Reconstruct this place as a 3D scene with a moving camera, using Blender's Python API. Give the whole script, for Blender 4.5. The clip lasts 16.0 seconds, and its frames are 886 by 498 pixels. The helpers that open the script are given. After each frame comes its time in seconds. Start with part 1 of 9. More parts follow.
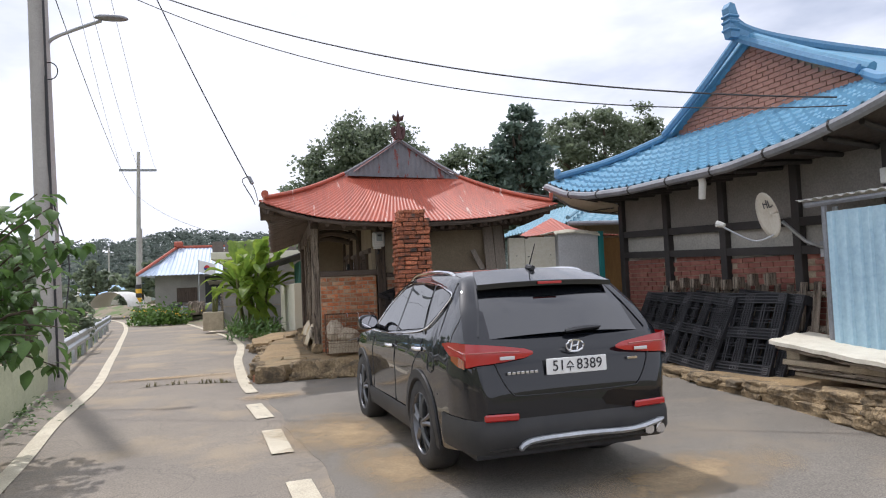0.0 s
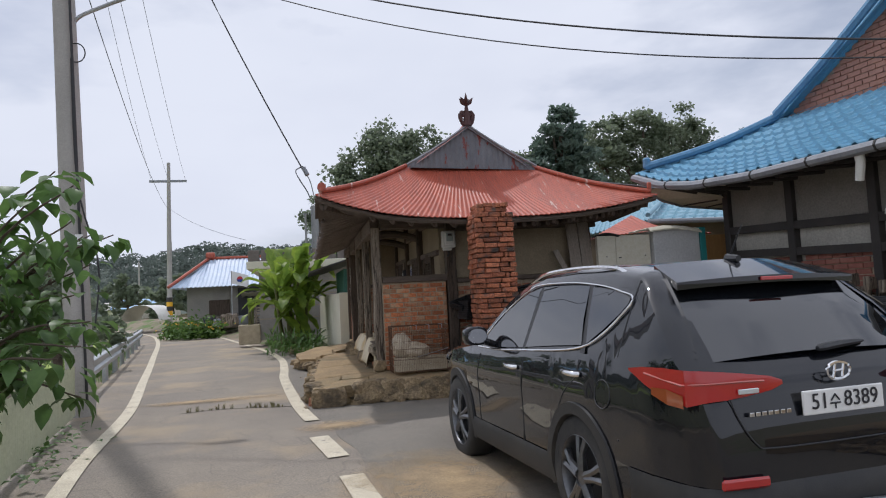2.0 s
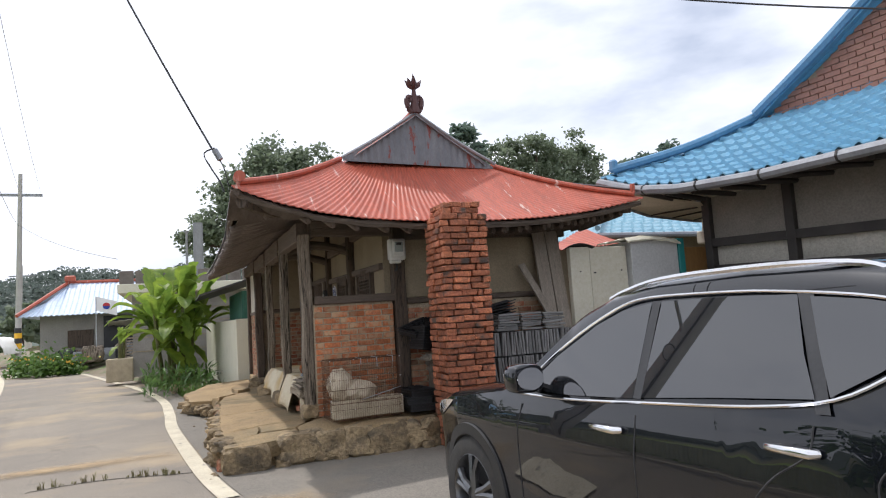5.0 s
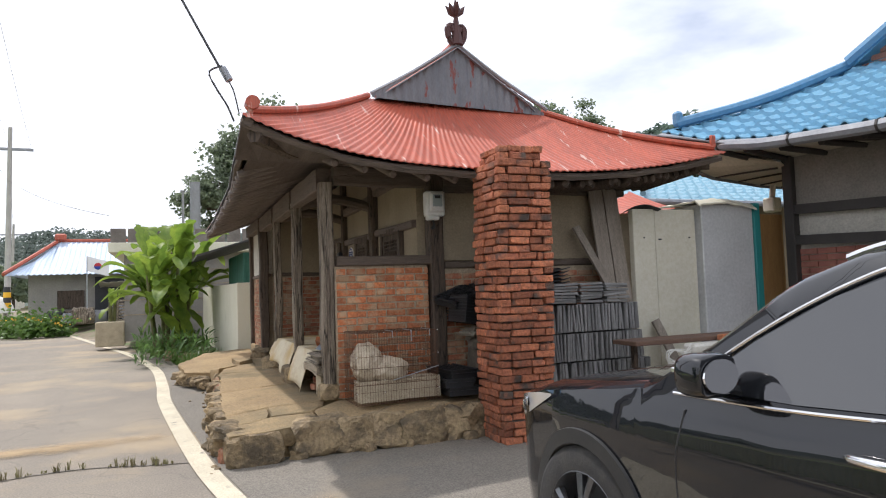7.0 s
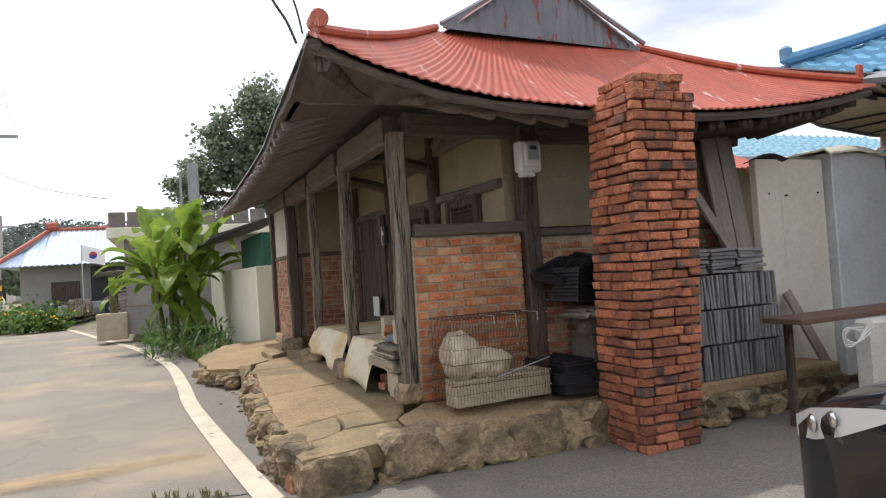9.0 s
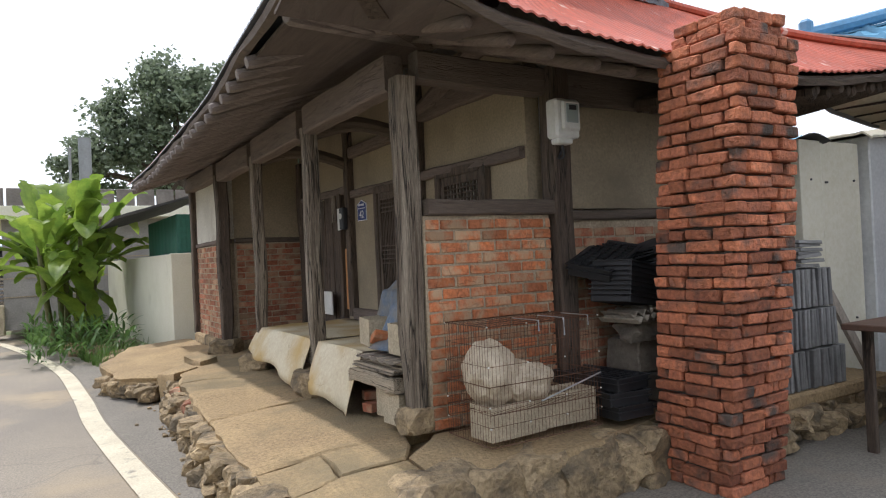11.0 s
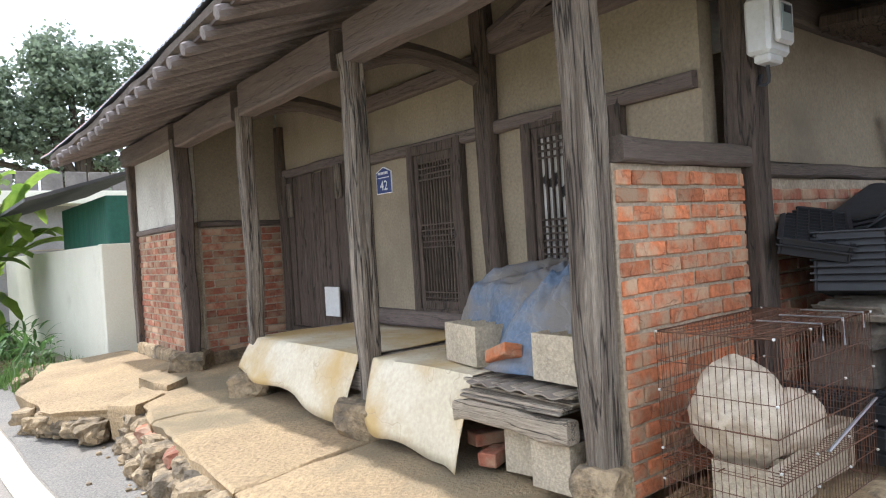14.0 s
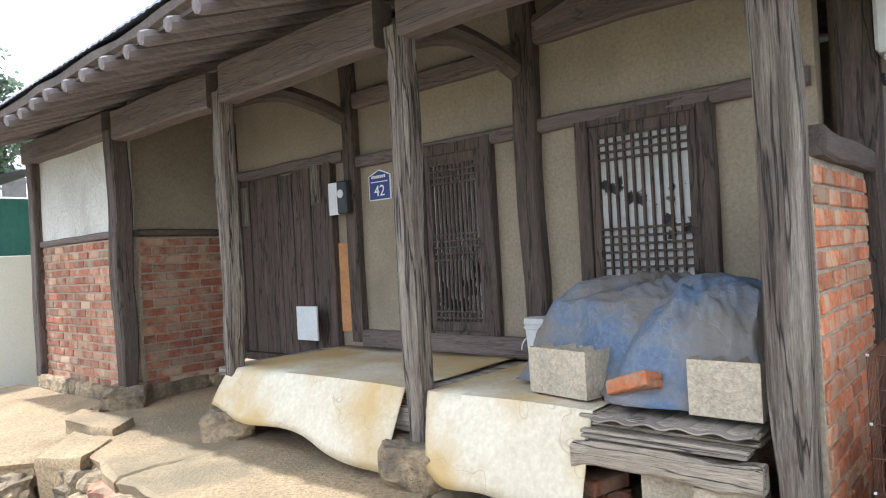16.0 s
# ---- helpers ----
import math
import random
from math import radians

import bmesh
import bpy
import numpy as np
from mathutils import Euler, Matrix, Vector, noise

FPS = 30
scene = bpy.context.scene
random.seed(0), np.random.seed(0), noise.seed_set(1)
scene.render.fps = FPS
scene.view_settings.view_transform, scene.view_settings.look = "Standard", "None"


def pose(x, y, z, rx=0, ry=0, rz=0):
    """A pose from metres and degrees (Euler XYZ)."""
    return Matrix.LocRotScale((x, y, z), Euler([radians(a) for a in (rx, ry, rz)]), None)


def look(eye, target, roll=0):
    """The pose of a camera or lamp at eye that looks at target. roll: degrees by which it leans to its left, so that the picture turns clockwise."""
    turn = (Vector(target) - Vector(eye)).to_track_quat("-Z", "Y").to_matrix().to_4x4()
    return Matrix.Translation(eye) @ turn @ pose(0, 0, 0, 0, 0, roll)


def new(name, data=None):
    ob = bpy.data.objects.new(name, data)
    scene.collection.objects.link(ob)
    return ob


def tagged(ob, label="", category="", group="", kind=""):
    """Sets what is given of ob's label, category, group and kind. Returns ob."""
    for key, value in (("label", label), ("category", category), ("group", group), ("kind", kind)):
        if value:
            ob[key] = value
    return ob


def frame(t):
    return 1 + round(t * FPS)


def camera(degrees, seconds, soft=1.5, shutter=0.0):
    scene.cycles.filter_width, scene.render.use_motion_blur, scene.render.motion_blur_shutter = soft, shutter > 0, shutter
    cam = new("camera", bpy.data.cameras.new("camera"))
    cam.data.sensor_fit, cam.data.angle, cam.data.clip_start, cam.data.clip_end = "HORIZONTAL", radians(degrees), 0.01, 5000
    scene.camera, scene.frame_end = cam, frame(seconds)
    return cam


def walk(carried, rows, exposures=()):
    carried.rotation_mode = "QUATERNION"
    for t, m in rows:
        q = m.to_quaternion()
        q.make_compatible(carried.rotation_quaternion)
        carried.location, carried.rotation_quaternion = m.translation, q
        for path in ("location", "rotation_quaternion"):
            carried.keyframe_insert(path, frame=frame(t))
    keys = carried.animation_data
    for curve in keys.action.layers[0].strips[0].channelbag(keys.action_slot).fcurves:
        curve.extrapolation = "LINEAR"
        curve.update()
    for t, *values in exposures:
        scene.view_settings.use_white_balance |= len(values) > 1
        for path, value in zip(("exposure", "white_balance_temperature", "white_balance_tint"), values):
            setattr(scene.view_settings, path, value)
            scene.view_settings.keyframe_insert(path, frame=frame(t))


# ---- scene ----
cam = camera(66.7, 16.0, 1.1)
METRES, EYE, TILT, LEAN, TURN = 11.3, 1.43, 0.0, 0.0, -14.0
ROWS = [
    (0.0, 0.0, 0.0, 0.0, 0.12, 2.93, 2.32),
    (0.5, -0.0178, 0.0359, 0.0003, 1.58, 3.52, 2.48),
    (1.0, -0.032, 0.0734, -0.0003, 2.99, 4.48, 1.14),
    (1.5, -0.055, 0.1031, -0.0011, 3.4, 4.59, 2.41),
    (2.0, -0.0733, 0.1349, -0.0024, 2.22, 3.94, 2.93),
    (2.5, -0.0915, 0.1622, -0.0024, 0.81, 3.75, 2.12),
    (3.0, -0.1111, 0.1912, -0.0014, -2.61, 3.93, 2.78),
    (3.5, -0.1197, 0.2289, -0.0007, -4.95, 3.95, 2.74),
    (4.0, -0.1329, 0.2579, -0.0001, -5.65, 4.51, 3.21),
    (6.5, -0.1693, 0.3911, -0.0022, -10.4, 6.22, 3.32),
    (7.0, -0.1768, 0.4245, -0.003, -8.25, 3.18, 1.94),
    (7.5, -0.1927, 0.4548, -0.0039, -8.46, 2.58, 2.75),
    (8.0, -0.1999, 0.4905, -0.0023, -8.08, 2.47, 2.63),
    (8.5, -0.2202, 0.5193, -0.0042, -7.73, 1.87, 3.67),
    (11.0, -0.2784, 0.6686, -0.0041, -17.1, 0.56, 2.63),
    (11.5, -0.2935, 0.6944, -0.0027, -18.15, 0.22, 4.57),
    (12.0, -0.2966, 0.7231, -0.003, -20.11, 0.08, 4.64),
    (12.5, -0.3025, 0.7474, -0.0027, -20.99, 0.81, 3.61),
    (13.0, -0.3094, 0.7755, -0.0045, -21.02, 0.61, 2.45),
    (13.5, -0.3174, 0.8021, -0.0059, -22.89, -0.11, 3.07),
    (14.0, -0.3277, 0.828, -0.0058, -24.62, -0.52, 3.57),
    (14.5, -0.3413, 0.8497, -0.0059, -33.97, -0.97, 3.79),
    (15.0, -0.3499, 0.8671, -0.0048, -35.45, 0.5, 2.48),
    (15.5, -0.3572, 0.8902, -0.0042, -35.15, 0.8, 2.8),
    (16.0, -0.3759, 0.9122, -0.0049, -35.41, 0.51, 3.11),
]
walk(cam, [(t, pose(0, 0, EYE, TILT, LEAN, TURN) @ pose(METRES * x, METRES * y, METRES * z, 90 + pitch, roll, yaw)) for t, x, y, z, yaw, pitch, roll in ROWS],
     [(0.0, 0.0, 6000, 15), (1.0, -0.15, 5900, 15), (2.0, -0.45, 5880, 14), (3.0, -0.28, 5930, 13), (4.0, -0.05, 6000, 13), (7.0, 0.28, 6120, 13), (8.5, 0.26, 6150, 13), (11.0, 0.34, 5980, 12), (12.0, 0.42, 5780, 12), (12.5, 0.80, 5720, 12), (13.0, 0.98, 5640, 12), (14.0, 1.20, 5560, 12), (15.0, 1.68, 5500, 12.5), (16.0, 1.36, 5360, 11)])

# ---- world, sun ----
SUN_EL, SUN_ROT = 64.0, -25.0     # degrees; rotation from +y towards +x
world = bpy.data.worlds.new("sky")
scene.world = world
world.use_nodes = True
wn, wl = world.node_tree.nodes, world.node_tree.links
wn.clear()
w_out, w_bg = wn.new("ShaderNodeOutputWorld"), wn.new("ShaderNodeBackground")
w_sky = wn.new("ShaderNodeTexSky")
w_sky.sky_type, w_sky.sun_disc = "NISHITA", False
w_sky.sun_elevation, w_sky.sun_rotation = radians(SUN_EL), radians(SUN_ROT)
w_sky.air_density, w_sky.dust_density = 1.0, 2.5
w_tc, w_map, w_noise = wn.new("ShaderNodeTexCoord"), wn.new("ShaderNodeMapping"), wn.new("ShaderNodeTexNoise")
w_map.inputs["Scale"].default_value = (1.0, 1.0, 2.6)
w_noise.inputs["Scale"].default_value, w_noise.inputs["Detail"].default_value, w_noise.inputs["Roughness"].default_value = 2.1, 6, 0.52
w_ramp, w_shade, w_ramp2 = wn.new("ShaderNodeValToRGB"), wn.new("ShaderNodeTexNoise"), wn.new("ShaderNodeValToRGB")
w_ramp.color_ramp.elements[0].position, w_ramp.color_ramp.elements[1].position = 0.16, 0.46
w_shade.inputs["Scale"].default_value, w_shade.inputs["Detail"].default_value = 3.4, 5
w_ramp2.color_ramp.elements[0].position, w_ramp2.color_ramp.elements[1].position = 0.33, 0.62
w_ramp2.color_ramp.elements[0].color, w_ramp2.color_ramp.elements[1].color = (10.2, 10.35, 10.7, 1), (10.9, 11.0, 11.2, 1)
w_mix = wn.new("ShaderNodeMixRGB")
wl.new(w_tc.outputs["Generated"], w_map.inputs["Vector"])
wl.new(w_map.outputs[0], w_noise.inputs["Vector"])
wl.new(w_map.outputs[0], w_shade.inputs["Vector"])
wl.new(w_noise.outputs["Fac"], w_ramp.inputs[0])
wl.new(w_shade.outputs["Fac"], w_ramp2.inputs[0])
wl.new(w_ramp.outputs[0], w_mix.inputs[0])
wl.new(w_sky.outputs[0], w_mix.inputs[1])
wl.new(w_ramp2.outputs[0], w_mix.inputs[2])
wl.new(w_mix.outputs[0], w_bg.inputs[0])
w_bg.inputs[1].default_value = 0.1
wl.new(w_bg.outputs[0], w_out.inputs[0])
sun = new("sun", bpy.data.lights.new("sun", "SUN"))
sun.data.energy, sun.data.angle, sun.data.color = 2.45, radians(1.2), (1.0, 0.94, 0.85)
_az, _el = radians(SUN_ROT), radians(SUN_EL)
sun.matrix_basis = look((0, 0, 30), (-math.sin(_az) * math.cos(_el), -math.cos(_az) * math.cos(_el), 30 - math.sin(_el)))

# ---- materials ----
def mat(name, a, b=None, rough=0.75, metal=0.0, scale=6.0, fine=60.0, bump=0.25, stretch=(1, 1, 1), vary=0.0, spot=None, spot_at=(0.55, 0.7), spot_scale=3.0, coat=0.0, dist=0.01, c=None, grain=0.3, crack=None):
    """A surface of two colours in broad patches, with a finer grain, relief, and stains of a third colour."""
    m = bpy.data.materials.new(name)
    m.use_nodes = True
    n, l = m.node_tree.nodes, m.node_tree.links
    bs = n["Principled BSDF"]
    b = b or tuple(v * 0.75 for v in a)
    tc, mp = n.new("ShaderNodeTexCoord"), n.new("ShaderNodeMapping")
    mp.inputs["Scale"].default_value = stretch
    l.new(tc.outputs["Object"], mp.inputs[0])
    big, small = n.new("ShaderNodeTexNoise"), n.new("ShaderNodeTexNoise")
    for nd, sc, de in ((big, scale, 5), (small, fine, 4)):
        nd.inputs["Scale"].default_value, nd.inputs["Detail"].default_value, nd.inputs["Roughness"].default_value = sc, de, 0.62
        l.new(mp.outputs[0], nd.inputs["Vector"])
    rnd = n.new("ShaderNodeObjectInfo")
    if vary:
        add = n.new("ShaderNodeVectorMath")
        mul = n.new("ShaderNodeMath")
        mul.operation, mul.inputs[1].default_value = "MULTIPLY", 37.0
        l.new(rnd.outputs["Random"], mul.inputs[0])
        l.new(mp.outputs[0], add.inputs[0])
        l.new(mul.outputs[0], add.inputs[1])
        l.new(add.outputs[0], big.inputs["Vector"])
        l.new(add.outputs[0], small.inputs["Vector"])
    r1 = n.new("ShaderNodeValToRGB")
    r1.color_ramp.elements[0].position, r1.color_ramp.elements[1].position = 0.34, 0.66
    r1.color_ramp.elements[0].color, r1.color_ramp.elements[1].color = (*a, 1), (*b, 1)
    if c:
        e = r1.color_ramp.elements.new(0.5)
        e.color = (*c, 1)
    l.new(big.outputs["Fac"], r1.inputs[0])
    mix = n.new("ShaderNodeMixRGB")
    mix.blend_type, mix.inputs[0].default_value = "OVERLAY", grain
    l.new(r1.outputs[0], mix.inputs[1])
    r2 = n.new("ShaderNodeValToRGB")
    r2.color_ramp.elements[0].position, r2.color_ramp.elements[1].position = 0.25, 0.75
    r2.color_ramp.elements[0].color, r2.color_ramp.elements[1].color = (0.22, 0.22, 0.22, 1), (0.78, 0.78, 0.78, 1)
    l.new(small.outputs["Fac"], r2.inputs[0])
    l.new(r2.outputs[0], mix.inputs[2])
    out = mix.outputs[0]
    if spot:
        sp, sr, sm = n.new("ShaderNodeTexNoise"), n.new("ShaderNodeValToRGB"), n.new("ShaderNodeMixRGB")
        sp.inputs["Scale"].default_value, sp.inputs["Detail"].default_value, sp.inputs["Roughness"].default_value = spot_scale, 8, 0.6
        l.new(add.outputs[0] if vary else mp.outputs[0], sp.inputs["Vector"])
        sr.color_ramp.elements[0].position, sr.color_ramp.elements[1].position = spot_at
        l.new(sp.outputs["Fac"], sr.inputs[0])
        l.new(sr.outputs[0], sm.inputs[0])
        l.new(out, sm.inputs[1])
        sm.inputs[2].default_value = (*spot, 1)
        out = sm.outputs[0]
    ck = None
    if crack:
        cs, cw, ccol, camt = crack
        cn, ck, cm = n.new("ShaderNodeTexNoise"), n.new("ShaderNodeValToRGB"), n.new("ShaderNodeMixRGB")
        cn.inputs["Scale"].default_value, cn.inputs["Detail"].default_value, cn.inputs["Roughness"].default_value = cs, 3, 0.55
        l.new(add.outputs[0] if vary else mp.outputs[0], cn.inputs["Vector"])
        er = ck.color_ramp.elements
        er[0].position, er[1].position = 0.5 - cw, 0.5 + cw
        er[0].color, er[1].color = (0, 0, 0, 1), (0, 0, 0, 1)
        e = er.new(0.5)
        e.color = (camt, camt, camt, 1)
        l.new(cn.outputs["Fac"], ck.inputs[0])
        l.new(ck.outputs[0], cm.inputs[0])
        l.new(out, cm.inputs[1])
        cm.inputs[2].default_value = (*ccol, 1)
        out = cm.outputs[0]
    if vary:
        hs, v1 = n.new("ShaderNodeHueSaturation"), n.new("ShaderNodeMapRange")
        v1.inputs["To Min"].default_value, v1.inputs["To Max"].default_value = 1 - vary, 1 + vary
        l.new(rnd.outputs["Random"], v1.inputs["Value"])
        l.new(v1.outputs[0], hs.inputs["Value"])
        l.new(out, hs.inputs["Color"])
        out = hs.outputs[0]
    l.new(out, bs.inputs["Base Color"])
    bs.inputs["Metallic"].default_value = metal
    rr = n.new("ShaderNodeMapRange")
    rr.inputs["To Min"].default_value, rr.inputs["To Max"].default_value = max(rough - 0.12, 0.02), min(rough + 0.12, 1)
    l.new(small.outputs["Fac"], rr.inputs["Value"])
    l.new(rr.outputs[0], bs.inputs["Roughness"])
    if coat:
        bs.inputs["Coat Weight"].default_value, bs.inputs["Coat Roughness"].default_value = coat, 0.03
    if bump:
        bp, ad = n.new("ShaderNodeBump"), n.new("ShaderNodeMath")
        l.new(small.outputs["Fac"], ad.inputs[0])
        l.new(big.outputs["Fac"], ad.inputs[1])
        bp.inputs["Strength"].default_value, bp.inputs["Distance"].default_value = bump, dist
        top = ad.outputs[0]
        if ck:
            sb = n.new("ShaderNodeMath")
            sb.operation = "SUBTRACT"
            l.new(top, sb.inputs[0])
            l.new(ck.outputs[0], sb.inputs[1])
            top = sb.outputs[0]
        l.new(top, bp.inputs["Height"])
        l.new(bp.outputs[0], bs.inputs["Normal"])
    return m


def plain(name, a, rough=0.4, metal=0.0, coat=0.0, alpha=1.0, trans=0.0):
    m = bpy.data.materials.new(name)
    m.use_nodes = True
    bs = m.node_tree.nodes["Principled BSDF"]
    bs.inputs["Base Color"].default_value = (*a, 1)
    bs.inputs["Roughness"].default_value, bs.inputs["Metallic"].default_value = rough, metal
    bs.inputs["Coat Weight"].default_value = coat
    bs.inputs["Transmission Weight"].default_value = trans
    return m


ASPHALT = mat("asphalt", (0.225, 0.198, 0.165), (0.29, 0.25, 0.198), 0.9, grain=0.75, scale=0.5, fine=70, bump=0.6, spot=(0.43, 0.335, 0.215), spot_at=(0.50, 0.74), spot_scale=0.55, crack=(0.45, 0.004, (0.09, 0.085, 0.08), 0.28))
PATCH = mat("dark_asphalt", (0.195, 0.177, 0.15), (0.235, 0.212, 0.178), 0.92, grain=0.9, scale=0.9, fine=75, bump=0.9, spot=(0.30, 0.25, 0.185), spot_at=(0.54, 0.76), spot_scale=0.8)
SOIL = mat("soil", (0.26, 0.21, 0.15), (0.18, 0.15, 0.10), 0.95, scale=0.7, fine=30, bump=0.6, spot=(0.10, 0.16, 0.04), spot_at=(0.5, 0.6), spot_scale=0.9)
PAINT = mat("road_paint", (0.66, 0.60, 0.46), (0.54, 0.48, 0.36), 0.8, grain=0.55, scale=3, fine=70, bump=0.3, spot=(0.30, 0.27, 0.22), spot_at=(0.60, 0.70), spot_scale=9)
CONCRETE = mat("worn_concrete", (0.41, 0.295, 0.155), (0.29, 0.205, 0.112), 0.92, grain=0.75, scale=1.3, fine=48, bump=0.7, spot=(0.225, 0.175, 0.10), spot_at=(0.49, 0.63), spot_scale=1.1, dist=0.02)
STONE = mat("stone", (0.38, 0.285, 0.165), (0.22, 0.165, 0.10), 0.92, grain=0.8, scale=5, fine=28, bump=1.0, spot=(0.14, 0.112, 0.075), spot_at=(0.50, 0.64), spot_scale=5, dist=0.035, vary=0.28)
BLOCK = mat("concrete_block", (0.50, 0.425, 0.305), (0.39, 0.33, 0.235), 0.95, grain=0.55, scale=6, fine=80, bump=0.8)
MORTAR = mat("mortar", (0.42, 0.345, 0.245), (0.31, 0.25, 0.175), 0.95, scale=7, fine=60, bump=0.8, grain=0.6)
BRICK = mat("orange_brick", (0.52, 0.175, 0.065), (0.41, 0.15, 0.07), 0.9, scale=5, fine=40, bump=0.8, grain=0.7, spot=(0.44, 0.295, 0.18), spot_at=(0.45, 0.60), spot_scale=7, vary=0.28, crack=(5, 0.012, (0.2, 0.09, 0.05), 0.4))
BRICK_RED = mat("old_red_brick", (0.37, 0.13, 0.068), (0.27, 0.10, 0.058), 0.9, scale=5, fine=40, bump=0.8, grain=0.7, spot=(0.40, 0.275, 0.175), spot_at=(0.43, 0.60), spot_scale=6, vary=0.28)
BRICK_CHIM = mat("chimney_brick", (0.47, 0.17, 0.083), (0.34, 0.12, 0.068), 0.9, scale=6, fine=36, bump=1.0, grain=0.75, spot=(0.10, 0.075, 0.062), spot_at=(0.53, 0.67), spot_scale=3.4, vary=0.38, dist=0.025)
BRICK_GABLE = mat("brown_brick", (0.40, 0.155, 0.11), (0.32, 0.12, 0.085), 0.85, scale=3, fine=50, bump=0.3, vary=0.2)
PLASTER = mat("mud_plaster", (0.335, 0.272, 0.185), (0.258, 0.21, 0.142), 0.95, scale=1.3, fine=55, bump=0.3, grain=0.4, spot=(0.20, 0.163, 0.112), spot_at=(0.50, 0.74), spot_scale=1.1, crack=(1.3, 0.004, (0.22, 0.17, 0.12), 0.2))
PLASTER_LIGHT = mat("pale_plaster", (0.60, 0.57, 0.49), (0.48, 0.45, 0.38), 0.95, scale=1.6, fine=40, bump=0.4, grain=0.45, spot=(0.38, 0.34, 0.27), spot_at=(0.55, 0.78), spot_scale=2.2, crack=(1.5, 0.005, (0.28, 0.24, 0.19), 0.6))
CREAM = mat("cream_render", (0.74, 0.71, 0.58), (0.66, 0.63, 0.50), 0.9, scale=1.2, fine=50, bump=0.25, spot=(0.48, 0.46, 0.34), spot_at=(0.62, 0.85), spot_scale=1.4)
WOOD = mat("dark_timber", (0.125, 0.09, 0.066), (0.06, 0.044, 0.033), 0.85, grain=0.8, scale=3, fine=30, bump=0.9, stretch=(6, 6, 0.5), spot=(0.17, 0.13, 0.095), spot_at=(0.56, 0.72), spot_scale=3, crack=(2.2, 0.018, (0.018, 0.014, 0.011), 0.9))
WOOD_H = mat("dark_beam", (0.19, 0.145, 0.12), (0.13, 0.10, 0.083), 0.85, grain=0.55, scale=3, fine=26, bump=0.8, stretch=(6, 0.5, 6), spot=(0.20, 0.16, 0.13), spot_at=(0.58, 0.74), spot_scale=3, crack=(2.0, 0.010, (0.05, 0.04, 0.033), 0.6))
WOOD_X = mat("dark_cross_beam", (0.15, 0.115, 0.09), (0.095, 0.074, 0.058), 0.85, grain=0.5, scale=3, fine=26, bump=0.7, stretch=(0.5, 6, 6), spot=(0.19, 0.15, 0.115), spot_at=(0.6, 0.75), spot_scale=3, crack=(2.0, 0.010, (0.04, 0.03, 0.025), 0.6))
GREY_WOOD = mat("weathered_timber", (0.48, 0.405, 0.315), (0.165, 0.122, 0.088), 0.9, grain=0.95, scale=2.4, fine=30, bump=1.0, stretch=(9, 9, 0.4), spot=(0.095, 0.07, 0.05), spot_at=(0.56, 0.66), spot_scale=1.8, dist=0.03, crack=(1.8, 0.026, (0.02, 0.015, 0.011), 0.95))
GREY_WOOD_H = mat("weathered_board", (0.47, 0.405, 0.32), (0.23, 0.185, 0.14), 0.9, grain=0.9, scale=2.5, fine=18, bump=1.0, stretch=(9, 0.4, 9), spot=(0.12, 0.092, 0.07), spot_at=(0.56, 0.68), spot_scale=2, dist=0.025, crack=(1.8, 0.02, (0.03, 0.023, 0.017), 0.95))
RED_ROOF = mat("red_painted_sheet", (0.455, 0.10, 0.054), (0.365, 0.08, 0.045), 0.5, scale=1.0, fine=9, bump=0.12, grain=0.5, stretch=(9, 0.9, 0.9), spot=(0.58, 0.40, 0.34), spot_at=(0.63, 0.68), spot_scale=1.7, crack=(0.35, 0.010, (0.24, 0.07, 0.045), 0.5))
GABLE_TIN = mat("grey_flaking_tin", (0.195, 0.20, 0.215), (0.14, 0.145, 0.16), 0.55, scale=3, fine=30, bump=0.2, stretch=(2.5, 2.5, 0.8), spot=(0.20, 0.05, 0.038), spot_at=(0.575, 0.59), spot_scale=2.6)
BLUE_ROOF = mat("blue_painted_tile", (0.145, 0.345, 0.50), (0.12, 0.30, 0.455), 0.42, scale=1.5, fine=14, bump=0.1, spot=(0.17, 0.41, 0.60), spot_at=(0.55, 0.8), spot_scale=3)
BLUE_TRIM = mat("blue_painted_ridge", (0.115, 0.275, 0.45), (0.09, 0.235, 0.40), 0.5, scale=2, fine=20, bump=0.2)
BLUE_SHEET = mat("pale_blue_sheet", (0.42, 0.60, 0.70), (0.36, 0.53, 0.64), 0.5, scale=1.5, fine=20, bump=0.15)
GREEN_SHEET = mat("green_sheet", (0.04, 0.16, 0.115), (0.03, 0.12, 0.09), 0.5, scale=2, fine=20, bump=0.15)
STEEL = mat("galvanised_steel", (0.50, 0.52, 0.54), (0.40, 0.42, 0.44), 0.42, 0.7, scale=3, fine=40, bump=0.1)
GUTTER = mat("grey_gutter", (0.30, 0.31, 0.33), (0.22, 0.23, 0.25), 0.5, 0.2, scale=3, fine=30, bump=0.1)
PALE_PANEL = mat("pale_panel", (0.70, 0.67, 0.545), (0.63, 0.60, 0.485), 0.5, scale=1, fine=30, bump=0.05)
WHITE_PLASTIC = mat("white_plastic", (0.72, 0.72, 0.68), (0.62, 0.61, 0.57), 0.45, scale=4, fine=40, bump=0.05)
BLACK_PLASTIC = mat("black_plastic", (0.022, 0.023, 0.026), (0.035, 0.036, 0.04), 0.5, scale=4, fine=60, bump=0.1)
CABLE = plain("black_cable", (0.035, 0.035, 0.038), 0.6)
